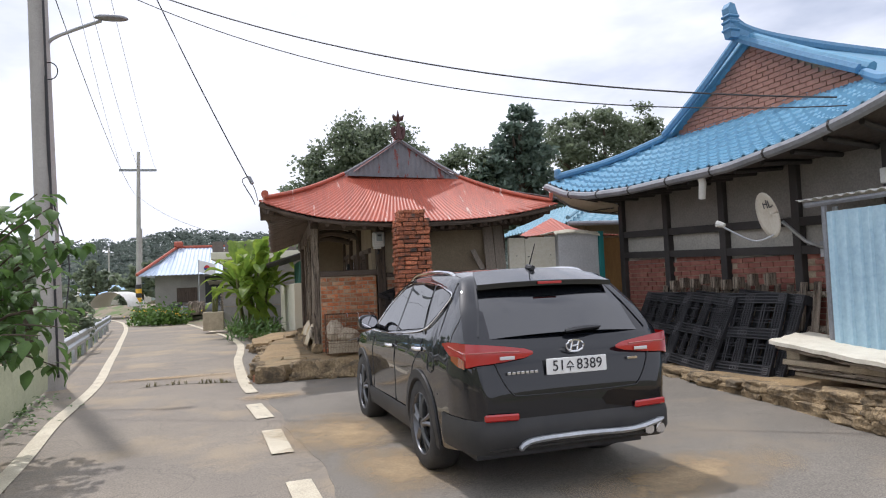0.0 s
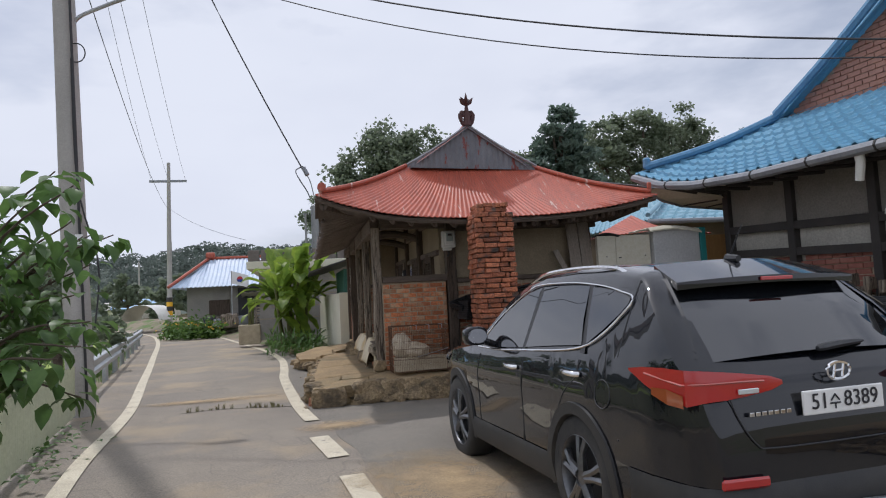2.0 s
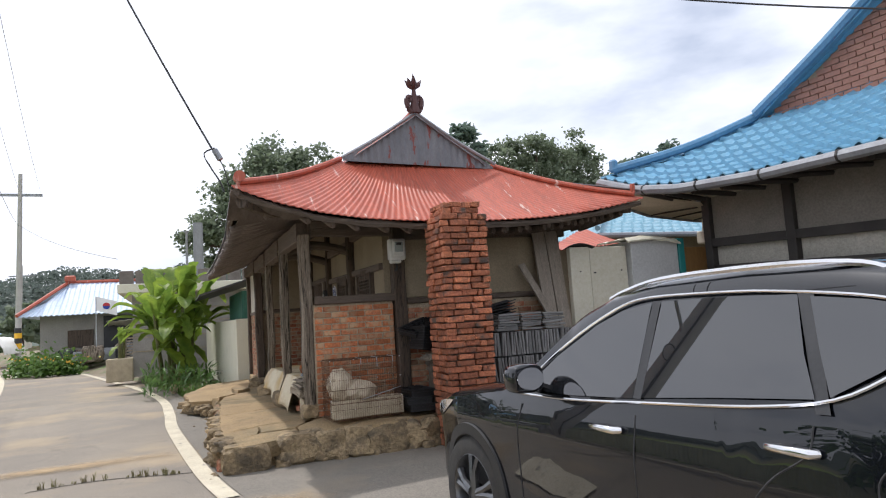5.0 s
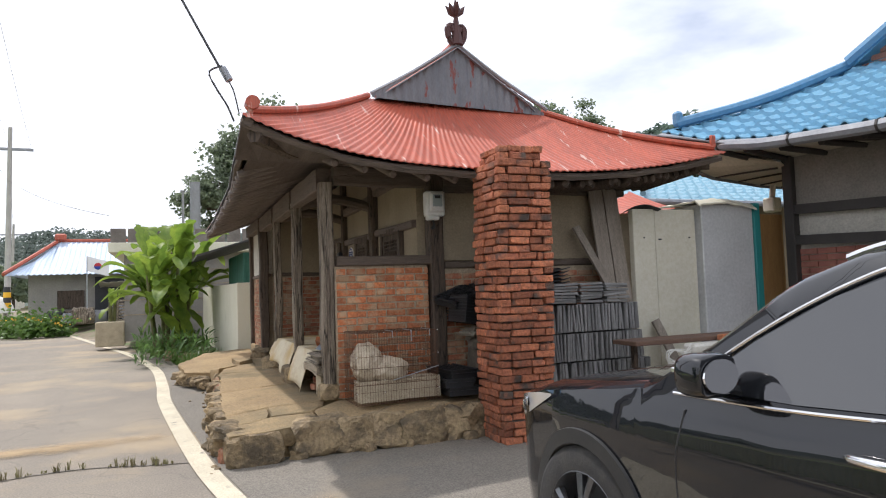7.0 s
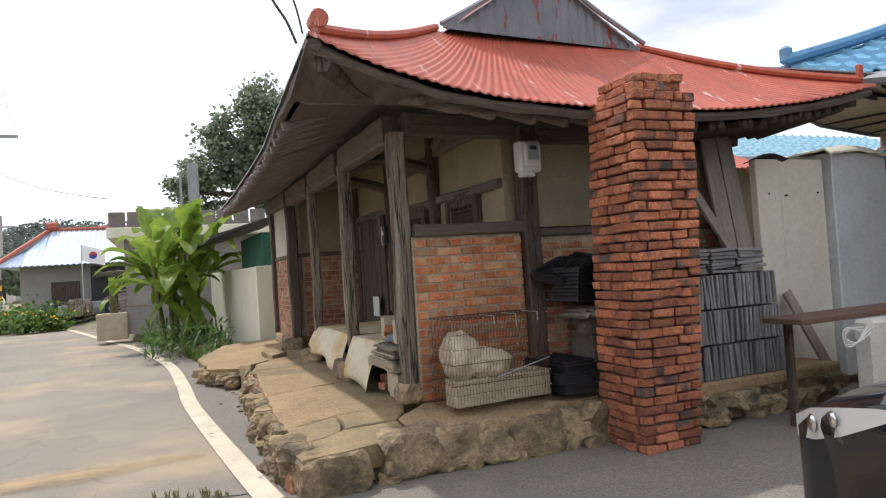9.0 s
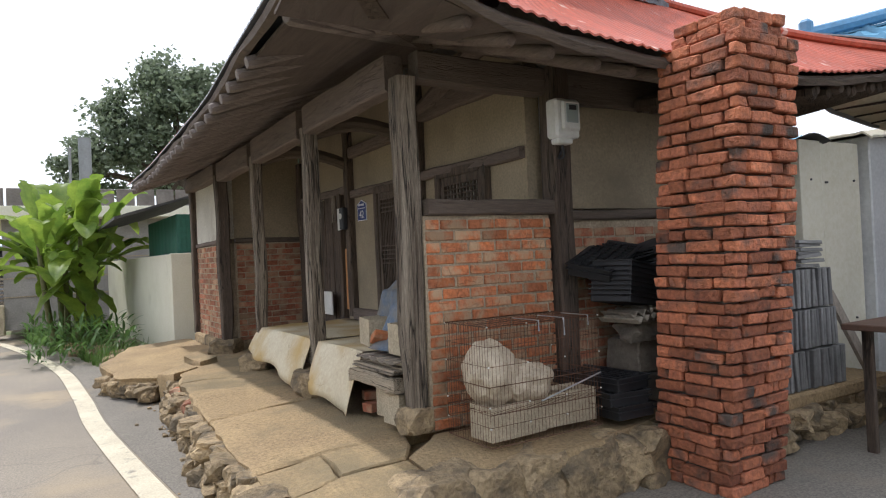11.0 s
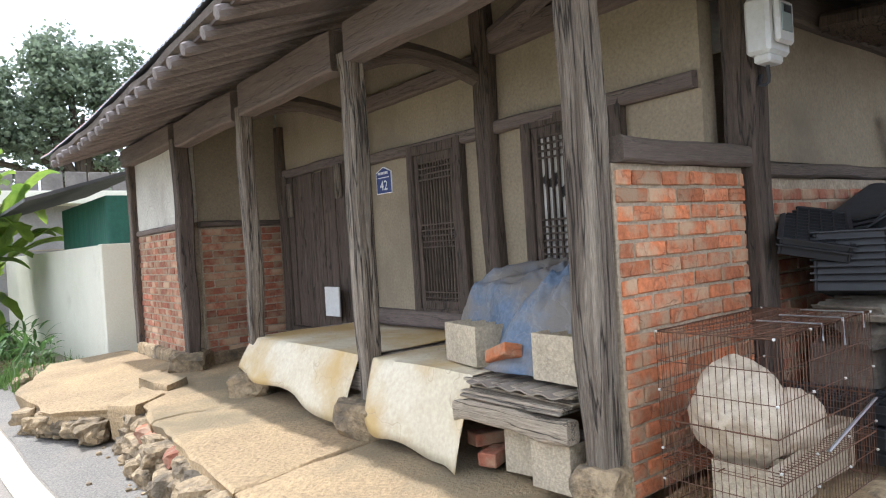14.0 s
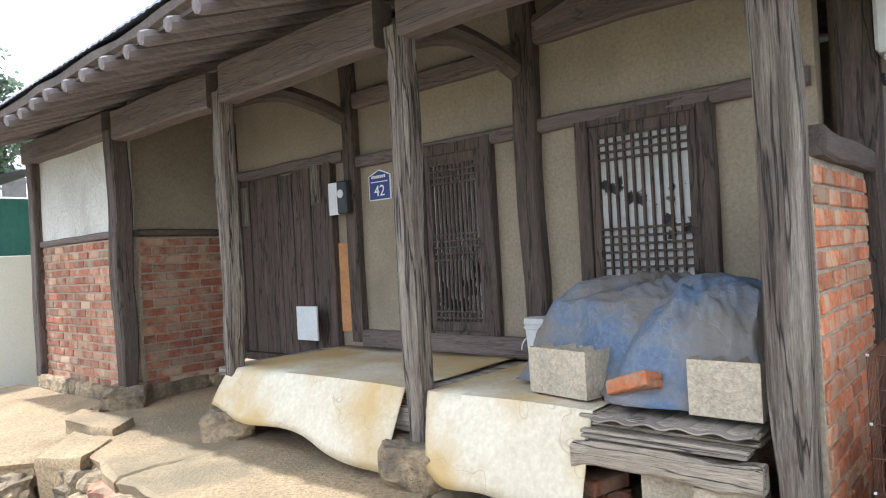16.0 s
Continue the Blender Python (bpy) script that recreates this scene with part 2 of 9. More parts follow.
POLE_CONCRETE = mat("pole_concrete", (0.44, 0.42, 0.395), (0.36, 0.345, 0.325), 0.9, scale=2, fine=60, bump=0.25)
TARP = mat("blue_tarpaulin", (0.085, 0.125, 0.19), (0.155, 0.185, 0.225), 0.65, grain=0.55, scale=5, fine=50, bump=0.4, spot=(0.175, 0.155, 0.13), spot_at=(0.42, 0.52), spot_scale=1.25, crack=(6, 0.014, (0.28, 0.27, 0.25), 0.3))
VINYL = mat("cream_vinyl_mat", (0.66, 0.585, 0.425), (0.55, 0.465, 0.31), 0.6, scale=2.4, fine=40, bump=0.25, grain=0.35, spot=(0.50, 0.345, 0.135), spot_at=(0.43, 0.60), spot_scale=1.5, crack=(2.0, 0.004, (0.38, 0.29, 0.17), 0.6))
LEAF = mat("leaf_green", (0.09, 0.17, 0.04), (0.05, 0.11, 0.028), 0.5, scale=2, fine=12, bump=0, vary=0.15)
LEAF_DARK = mat("tree_leaf", (0.055, 0.10, 0.038), (0.03, 0.06, 0.024), 0.6, scale=0.8, fine=9, bump=0)
PINE = mat("pine_needles", (0.03, 0.065, 0.038), (0.018, 0.042, 0.026), 0.6, scale=0.8, fine=9, bump=0)
BANANA = mat("banana_leaf", (0.22, 0.36, 0.05), (0.12, 0.24, 0.035), 0.42, scale=3, fine=30, bump=0.15)
BARK = mat("bark", (0.13, 0.10, 0.075), (0.08, 0.062, 0.046), 0.95, scale=5, fine=30, bump=0.8)
HILL = mat("wooded_hill", (0.085, 0.11, 0.085), (0.06, 0.08, 0.062), 0.95, scale=0.12, fine=0.7, bump=0)
FIELD = mat("rice_field", (0.30, 0.38, 0.08), (0.22, 0.31, 0.06), 0.9, scale=0.4, fine=6, bump=0.3)


# ---- helpers for meshes ----
def thing(name, m=None, label="", category="", group="", kind=""):
    ob = new(name)
    ob.empty_display_size = 0.1
    if m is not None:
        ob.matrix_basis = m
    return tagged(ob, label, category, group, kind)


def world_of(ob):
    return (world_of(ob.parent) @ ob.matrix_parent_inverse if ob.parent else Matrix()) @ ob.matrix_basis


def mesh_of(name, bm, material, smooth=None):
    me = bpy.data.meshes.new(name)
    bmesh.ops.recalc_face_normals(bm, faces=bm.faces[:])
    if smooth is not None:
        for f in bm.faces:
            f.smooth = True
        for e in bm.edges:
            if len(e.link_faces) == 2 and e.calc_face_angle(0) > radians(smooth):
                e.smooth = False
    bm.to_mesh(me)
    bm.free()
    me.materials.append(material)
    return me


def part(name, bm, material, parent, label="", smooth=None, at_world=True):
    """One mesh object under a thing or part; its mesh is in world metres unless at_world is off."""
    ob = new(name, mesh_of(name, bm, material, smooth))
    ob.parent = parent
    if at_world:
        ob.matrix_parent_inverse = world_of(parent).inverted()
    return tagged(ob, label)


def solo(name, bm, material, label="", category="", kind="", group="", smooth=None):
    """A top-level thing of one mesh, with its origin at the middle of its base."""
    cs = [v.co for v in bm.verts]
    o = Vector(((min(c.x for c in cs) + max(c.x for c in cs)) / 2, (min(c.y for c in cs) + max(c.y for c in cs)) / 2, min(c.z for c in cs)))
    if kind == "structure":
        o = Vector()
    bmesh.ops.translate(bm, vec=-o, verts=bm.verts[:])
    ob = new(name, mesh_of(name, bm, material, smooth))
    ob.location = o
    return tagged(ob, label, category, group, kind)


def box(bm, lo, hi, m=None, bevel=0.0, jit=0.0):
    """A box between two corners, bevelled, its corners knocked about by jit."""
    vs = [bm.verts.new((x, y, z)) for x in (lo[0], hi[0]) for y in (lo[1], hi[1]) for z in (lo[2], hi[2])]
    fs = [bm.faces.new([vs[i] for i in q]) for q in ((0, 1, 3, 2), (4, 6, 7, 5), (0, 4, 5, 1), (2, 3, 7, 6), (0, 2, 6, 4), (1, 5, 7, 3))]
    if jit:
        for v in vs:
            v.co += Vector((random.uniform(-jit, jit), random.uniform(-jit, jit), random.uniform(-jit, jit)))
    if bevel:
        es = list({e for f in fs for e in f.edges})
        r = bmesh.ops.bevel(bm, geom=es, offset=bevel, segments=1, affect="EDGES")
        vs = list({v for f in r["faces"] for v in f.verts} | {v for v in vs if v.is_valid})
    if m is not None:
        bmesh.ops.transform(bm, matrix=m, verts=vs)
    return vs


def tube(bm, pts, radius, sides=8, flat=1.0, cap=True):
    """A tube along points; radius is a number or one number for each point."""
    pts = [Vector(p) for p in pts]
    rad = radius if isinstance(radius, (list, tuple)) else [radius] * len(pts)
    rings = []
    for i, p in enumerate(pts):
        d = (pts[min(i + 1, len(pts) - 1)] - pts[max(i - 1, 0)]).normalized()
        ref = Vector((0, 0, 1)) if abs(d.z) < 0.9 else Vector((0, 1, 0))
        a = d.cross(ref).normalized()
        b = a.cross(d).normalized()
        rings.append([bm.verts.new(p + a * math.cos(k * math.tau / sides) * rad[i] + b * math.sin(k * math.tau / sides) * rad[i] * flat) for k in range(sides)])
    for r, s in zip(rings, rings[1:]):
        for k in range(sides):
            bm.faces.new((r[k], r[(k + 1) % sides], s[(k + 1) % sides], s[k]))
    if cap:
        bm.faces.new(rings[0][::-1])
        bm.faces.new(rings[-1])
    return [v for r in rings for v in r]


def sheet(bm, grid, thick=0.0):
    """A surface over a grid of points, thickened downwards."""
    vs = [[bm.verts.new(p) for p in row] for row in grid]
    fs = [bm.faces.new((vs[i][j], vs[i + 1][j], vs[i + 1][j + 1], vs[i][j + 1])) for i in range(len(vs) - 1) for j in range(len(vs[0]) - 1)]
    if thick:
        lo = [[bm.verts.new(Vector(p) - Vector((0, 0, thick))) for p in row] for row in grid]
        for i in range(len(lo) - 1):
            for j in range(len(lo[0]) - 1):
                bm.faces.new((lo[i][j], lo[i][j + 1], lo[i + 1][j + 1], lo[i + 1][j]))
        n, k = len(vs) - 1, len(vs[0]) - 1
        for i in range(n):
            bm.faces.new((vs[i][0], lo[i][0], lo[i + 1][0], vs[i + 1][0]))
            bm.faces.new((vs[i][k], vs[i + 1][k], lo[i + 1][k], lo[i][k]))
        for j in range(k):
            bm.faces.new((vs[0][j], vs[0][j + 1], lo[0][j + 1], lo[0][j]))
            bm.faces.new((vs[n][j], lo[n][j], lo[n][j + 1], vs[n][j + 1]))
    return fs


def spline(pts, n):
    """n points along a smooth curve through pts."""
    P = [Vector(p) for p in pts]
    out = []
    for i in range(n):
        u = i / (n - 1) * (len(P) - 1)
        k = min(int(u), len(P) - 2)
        f = u - k
        p0, p1, p2, p3 = P[max(k - 1, 0)], P[k], P[k + 1], P[min(k + 2, len(P) - 1)]
        out.append(0.5 * (2 * p1 + (p2 - p0) * f + (2 * p0 - 5 * p1 + 4 * p2 - p3) * f * f + (3 * p1 - p0 - 3 * p2 + p3) * f ** 3))
    return out


def wobble(bm, amount, scale=3.0, verts=None):
    for v in verts or bm.verts:
        v.co += noise.noise_vector(v.co * scale) * amount


def prism(bm, outline, a, b, axis="y"):
    """An outline of (u, v) pairs drawn out between a and b along an axis; u, v are the other two axes in order."""
    def at(u, v, w):
        return {"x": (w, u, v), "y": (u, w, v), "z": (u, v, w)}[axis]
    lo = [bm.verts.new(at(u, v, a)) for u, v in outline]
    hi = [bm.verts.new(at(u, v, b)) for u, v in outline]
    bm.faces.new(lo)
    bm.faces.new(hi[::-1])
    n = len(lo)
    for i in range(n):
        bm.faces.new((lo[i], lo[(i + 1) % n], hi[(i + 1) % n], hi[i]))
    return lo + hi


def rock(bm, at, size, turn=0.0, rough=0.22):
    r = bmesh.ops.create_icosphere(bm, subdivisions=3 if max(size) > 0.075 else 2, radius=1.0)
    m = Matrix.Translation(at) @ Matrix.Rotation(turn, 4, "Z") @ Matrix.Diagonal((*size, 1))
    off = Vector((random.uniform(0, 99), 0, 0))
    for v in r["verts"]:
        c = v.co
        q = Vector([max(-0.72, min(0.72, t)) / 0.72 for t in c])
        v.co = m @ (q * (1 + rough * noise.noise(c * 1.6 + off) + 0.10 * noise.noise(c * 4.5 + off) + 0.05 * noise.noise(c * 9.0 + off)))
    return r["verts"]


def leaves(bm, spots, size, droop=0.3, long=1.6):
    """Small folded leaves at the spots."""
    for p in spots:
        s = size * random.uniform(0.6, 1.25)
        e = Euler((random.uniform(-1.2, 1.2), random.uniform(-1.2, 1.2), random.uniform(0, 6.3))).to_matrix()
        c = [Vector((-0.5 * s, 0, -droop * s * 0.3)), Vector((0, -0.5 * s * long, -droop * s)), Vector((0.5 * s, 0, -droop * s * 0.3)), Vector((0, 0.5 * s * long, -droop * s))]
        q = [bm.verts.new(Vector(p) + e @ k) for k in c]
        bm.faces.new(q)

# ---- ground and road ----
LEFT = [(-1.2, -14), (-1.85, 2), (-2.24, 6.4), (-2.51, 8.6), (-2.85, 11.9), (-3.55, 16), (-4.6, 22), (-6.77, 33.7), (-9.2, 43), (-14, 54), (-24, 66)]
RIGHT = [(-0.37, 9.9), (-0.55, 11.3), (-0.81, 14.6), (-0.86, 16.5), (-1.0, 19.1), (-1.5, 22.4), (-2.3, 26), (-4.7, 36), (-7.6, 45), (-12.0, 54), (-22, 66)]
lpts = [p.xy for p in spline([(x, y, 0) for x, y in LEFT], 120)]
rpts = [p.xy for p in spline([(x, y, 0) for x, y in RIGHT], 110)]


def left_x(y):
    return float(np.interp(y, [p[1] for p in lpts], [p[0] for p in lpts]))


def right_x(y):
    return float(np.interp(y, [p[1] for p in rpts], [p[0] for p in rpts]))


def road_z(y):
    return float(np.interp(y, [-5, 5.2, 6.6, 8.8], [-0.075, -0.075, -0.06, 0.0]))


def ground_z(x, y):
    far = max(0.0, min(1.0, (y - 24) / 14)) * max(0.0, min(1.0, (x - right_x(max(y, 10))) / 3)) * max(0.0, min(1.0, (75 - y) / 15))
    low = max(0.0, min(1.0, (left_x(y) - 1.2 - x) / 2.5)) * (0.75 if y > 13 else 0.3)
    return -0.03 + 0.75 * far - low + road_z(y)


bm = bmesh.new()
xs = [-900, -400, -180, -90, -60, -40] + [v * 1.0 for v in range(-30, 25)] + [30, 40, 60, 90, 180, 400, 900]
ys = [-700, -300, -100, -50, -30] + [v * 1.0 for v in range(-20, 80, 1)] + [90, 110, 150, 220, 400, 900]
sheet(bm, [[(x, y, ground_z(x, y) + 0.02 * noise.noise(Vector((x, y, 0)) * 0.7) - 0.02) for y in ys] for x in xs])
solo("ground", bm, SOIL, "bare soil with patches of weeds", "ground", "structure", smooth=60)

bm = bmesh.new()
rows = []
for y in [v * 0.5 for v in range(-40, 132)]:
    xl = left_x(y) - 0.75
    xr = 5.9 if y < 11.4 else right_x(y) + (0.95 if y < 20 else 0.5)
    rows.append([(xl + (xr - xl) * k / 12, y, road_z(y) + 0.003 * noise.noise(Vector((xl + (xr - xl) * k / 12, y, 0)))) for k in range(13)])
sheet(bm, rows, 0.05)
solo("road", bm, ASPHALT, "sun-bleached grey asphalt lane with dusty stains", "road", "structure", smooth=60)


def stripe(name, pts, width, label):
    bm = bmesh.new()
    rows = []
    for i, p in enumerate(pts):
        a, b = Vector(pts[max(i - 1, 0)]), Vector(pts[min(i + 1, len(pts) - 1)])
        d = (b - a).normalized()
        nrm = Vector((d.y, -d.x)) * width / 2
        rows.append([(p[0] - nrm.x, p[1] - nrm.y, road_z(p[1]) + 0.0125), (p[0] + nrm.x, p[1] + nrm.y, road_z(p[1]) + 0.0125)])
    sheet(bm, rows)
    return solo(name, bm, PAINT, label, "road marking", "structure")


def yard_edge(y):
    return float(np.interp(y, [-20, -10, 5.2, 8.9, 9.9], [2.0, 1.75, 0.42, -0.12, -0.26])) if y < 9.9 else right_x(y) + 0.11


bm = bmesh.new()
rows = []
for y in [v * 0.25 for v in range(-60, 79)]:
    xl = yard_edge(y) + (0.10 * noise.noise(Vector((3, y * 0.9, 0))) + 0.05 * noise.noise(Vector((8, y * 3.1, 0))) if y < 9.6 else 0.0)
    xr = 5.86 if y < 11.3 else right_x(y) + 0.92
    rows.append([(xl + (xr - xl) * k / 12, y, road_z(y) + 0.0045 + 0.003 * noise.noise(Vector((xl + (xr - xl) * k / 12, y, 0)))) for k in range(13)])
sheet(bm, rows, 0.03)
solo("yard_asphalt", bm, PATCH, "rough grey asphalt of the parking place, gritty and dusty", "asphalt", "structure", smooth=60)

stripe("edge_line", lpts, 0.16, "worn cream edge line painted on asphalt")
stripe("kerb_line", rpts, 0.17, "worn cream edge line painted on asphalt")
for k in range(-7, 4):
    y0, y1 = 4.50 + 1.9 * k, 5.48 + 1.9 * k
    if k == 2:
        y0, y1 = 8.0, 8.9
    x0, x1 = [float(np.interp(y, [-10, 5.2, 6.1, 8.0, 8.9], [1.6, 0.16, 0.05, -0.16, -0.32])) for y in (y0, y1)]
    if y1 < 9.2:
        stripe("dash_line", [(x0, y0), (x1, y1)], 0.2, "worn cream dash painted on asphalt")

# ---- brickwork ----
BRICK_MESHES = {}


def brick_mesh(kind, size, material):
    key = (kind, tuple(round(s, 2) for s in size), material.name)
    if key not in BRICK_MESHES:
        out = []
        for _ in range(6 if kind == "c" else 3):
            bm = bmesh.new()
            box(bm, [-s / 2 for s in size], [s / 2 for s in size], None, 0.007 if kind == "c" else 0.005, 0.0055 if kind == "c" else 0.0028)
            out.append(mesh_of("brick", bm, material))
        BRICK_MESHES[key] = out
    return random.choice(BRICK_MESHES[key])


def brick_wall(parent, origin, along, width, height, material, depth=0.09, proud=0.008, joint=0.012, course=0.069, length=0.2, rough=0.004, inside=None):
    """Bricks in running bond on the face of a wall: origin at the lower start of the face, along a unit vector; the face looks to the right of along."""
    o, a = Vector(origin), Vector(along).normalized()
    out = Vector((a.y, -a.x, 0))
    turn = math.atan2(a.y, a.x)
    n = int(height / course)
    for r in range(n):
        x = -(length / 2 if r % 2 else 0.0)
        while x < width - 0.02:
            x0, x1 = max(x, 0.0), min(x + length, width)
            x += length
            if x1 - x0 < 0.05:
                continue
            mid, z = (x0 + x1) / 2, (r + 0.5) * course
            if inside and not inside(mid, z):
                continue
            size = (round((x1 - x0) / 0.05) * 0.05 - joint, depth, course - joint)
            ob = new("brick", brick_mesh("b", size, material))
            ob.parent = parent
            p = o + a * mid + Vector((0, 0, z)) + out * (proud - depth / 2 + random.uniform(-rough, rough))
            ob.matrix_parent_inverse = world_of(parent).inverted()
            ob.matrix_basis = Matrix.Translation(p) @ Matrix.Rotation(turn + random.uniform(-0.012, 0.012), 4, "Z") @ Matrix.Rotation(random.uniform(-0.012, 0.012), 4, "Y")


def slab(name, lo, hi, material, label, category="wall", bevel=0.0):
    bm = bmesh.new()
    box(bm, lo, hi, None, bevel)
    return solo(name, bm, material, label, category, "structure")


# ---- the old house: walls ----
FLOOR = 0.36          # stone terrace
PX, IX = 0.65, 1.62   # porch posts, inner wall
SY, NY, EX = 11.5, 18.0, 3.95
slab("wall_south_1", (PX + 0.06, SY + 0.012, FLOOR), (1.66, SY + 0.12, 1.62), MORTAR, "low brick wall of orange bricks closing the porch end")
slab("wall_south_2", (1.83, SY + 0.012, FLOOR), (EX, SY + 0.14, 1.58), MORTAR, "brick wall base of worn bricks under plaster")
slab("wall_south_3", (1.83, SY + 0.02, 1.66), (EX, SY + 0.14, 2.75), PLASTER, "smoke-stained beige plaster wall over the bricks")
slab("wall_west_inner", (IX, SY + 0.16, 0.6), (IX + 0.12, 16.2, 2.95), PLASTER, "beige mud plaster wall between dark timbers")
slab("wall_store_front", (PX + 0.05, 16.26, 1.70), (PX + 0.15, NY - 0.08, 2.62), PLASTER_LIGHT, "pale plaster panel over the bricks")
slab("wall_store_base", (PX + 0.05, 16.26, 0.42), (PX + 0.15, NY, 1.64), MORTAR, "brick wall of weathered red bricks on a stone footing")
slab("wall_store_side_base", (PX + 0.15, 16.22, 0.42), (IX, 16.34, 1.64), MORTAR, "brick wall of dark red bricks in the shade of the porch")
slab("wall_store_top", (1.15, 16.24, 2.785), (IX, 16.32, 2.96), PLASTER, "beige plaster above the store panel")
slab("wall_store_side", (PX + 0.15, 16.23, 1.70), (IX, 16.33, 2.78), PLASTER, "beige plaster panel over the bricks")
slab("wall_north", (PX + 0.15, NY - 0.1, 0.3), (EX, NY, 2.75), PLASTER, "beige plaster end wall")
slab("wall_east", (EX - 0.1, SY + 0.14, 0.3), (EX, NY - 0.1, 2.75), PLASTER, "beige plaster back wall")

# ---- the old house: roof ----
TIPW, TIPE = Vector((-0.22, 10.52, 2.80)), Vector((4.62, 10.44, 2.70))
GABL, GABR, APEX = Vector((1.22, 11.95, 3.42)), Vector((3.28, 11.85, 3.36)), Vector((2.20, 11.87, 4.02))
NEAVE, WEAVE, EEAVE = 18.5, -0.30, 4.66


def south_eave(u):
    x = TIPW.x + (TIPE.x - TIPW.x) * u
    sag = (2 * u - 1) ** 2
    return Vector((x, 10.52 - 0.08 * u + 0.12 * (1 - sag), 2.46 + (TIPW.z + (TIPE.z - TIPW.z) * u - 2.46) * sag ** 1.35))


def corr(s, amp=0.009, pitch=0.076):
    return amp * math.cos(s / pitch * math.tau)


red_roof = thing("tin_roof", pose(2.2, 15, 2.6), "rust-red painted corrugated sheet roof, hipped, with flaking grey gable", "roof", kind="structure")
bm = bmesh.new()
grid = []
for i in range(390):
    u = i / 389
    e = south_eave(u)
    g = GABL.lerp(GABR, u)
    row = []
    for j in range(9):
        v = j / 8
        p = e.lerp(g, v)
        p.z += -0.065 * math.sin(v * math.pi) + corr(e.x, 0.0055)
        if j == 0:
            p.y += 0.012 * noise.noise(Vector((p.x * 3, 0, 0))) + 0.01 * noise.noise(Vector((p.x * 11, 4, 0)))
        row.append(p)
    grid.append(row)
sheet(bm, grid, 0.012)
part("south_sheet", bm, RED_ROOF, red_roof, smooth=50)


def eave_z(y):
    return float(np.interp(y, [10.5, 11.4, 12.3, 13.6, 14.4, 16.2, 18.0, 19.0], [2.80, 2.76, 2.71, 2.62, 2.59, 2.54, 2.55, 2.60]))


def side_sheet(eave_x, tip, gab):
    """One long slope: from the eave up to the hip and the gable's edge, then the ridge."""
    bm = bmesh.new()
    grid = []
    for i in range(260):
        u = i / 259
        row = []
        for j in range(11):
            v = j / 10
            if v <= 0.5:
                s = tip.lerp(gab, v * 2)
            else:
                s = Vector((gab.x, APEX.y - 0.12, gab.z)).lerp(Vector((APEX.x, APEX.y - 0.12, APEX.z)), v * 2 - 1)
            n = Vector((s.x, NEAVE - (1.2 * min(v * 2, 1)), s.z))
            p = s.lerp(n, u)
            w = 1 - min(1, v * 2)
            p.z += w * (eave_z(p.y) - tip.z) - 0.05 * math.sin(v * math.pi)
            p.x += w * min(1, u * 3) * (0.11 if eave_x < 1 else -0.11)
            p.z += corr(p.y, 0.006)
            row.append(p)
        grid.append(row)
    sheet(bm, grid, 0.012)
    return bm


def bare_below(ob):
    """The underside and cut edge of a sheet, unpainted."""
    ob.data.materials.append(GUTTER)
    for q in ob.data.polygons:
        if q.normal.z < 0.25:
            q.material_index = 1


bare_below(part("west_sheet", side_sheet(WEAVE, TIPW, GABL), RED_ROOF, red_roof, smooth=50))
bare_below(part("east_sheet", side_sheet(EEAVE, TIPE, GABR), RED_ROOF, red_roof, smooth=50))
bm = bmesh.new()
grid = []
for i in range(150):
    u = i / 149
    x = GABL.x + (GABR.x - GABL.x) * u
    top = np.interp(x, [GABL.x, APEX.x, GABR.x], [GABL.z, APEX.z, GABR.z])
    base = GABL.lerp(GABR, u).z - 0.03
    grid.append([(x, 11.80 + corr(x, 0.006, 0.09), base), (x, 11.80 + corr(x, 0.006, 0.09), float(top))])
sheet(bm, grid)
part("gable_panel", bm, GABLE_TIN, red_roof, "grey sheet with red flaking paint")
for a, b in ((GABL, APEX), (GABR, APEX)):
    bm = bmesh.new()
    ctl = [a + Vector((0, -0.12, 0.02)), a.lerp(b, 0.5) + Vector((0, -0.10, 0.0)), b + Vector((0, -0.09, 0.03))]
    tube(bm, spline(ctl, 8), 0.024, 6, 0.9)
    part("barge_board", bm, GUTTER, red_roof, smooth=40)
for a, b in ((TIPW, GABL), (TIPE, GABR)):
    bm = bmesh.new()
    d = (b - a)
    tube(bm, [a + d * f + Vector((0, 0, 0.03 - 0.06 * math.sin(f * math.pi))) for f in [0.05 + 0.95 * q / 12 for q in range(13)]], 0.034, 8)
    part("hip_ridge", bm, RED_ROOF, red_roof, "rolled red ridge cap", smooth=40)
    bm = bmesh.new()
    k = a + d * 0.06 + Vector((0, 0, 0.07))
    if a is TIPW:
        tube(bm, [k + Vector((0, -0.05, 0)), k + Vector((0, 0.07, 0.0))], 0.056, 12)
    else:
        box(bm, k + Vector((-0.03, -0.02, -0.05)), k + Vector((0.03, 0.02, 0.075)), None, 0.008)
    part("ridge_end_tile", bm, RED_ROOF, red_roof, "red end tile", smooth=40)
bm = bmesh.new()
tube(bm, spline([(APEX.x, 11.80, APEX.z + 0.03), (APEX.x, 13, APEX.z + 0.01), (APEX.x, 17.6, APEX.z + 0.04)], 12), 0.06, 8)
part("main_ridge", bm, RED_ROOF, red_roof, smooth=40)



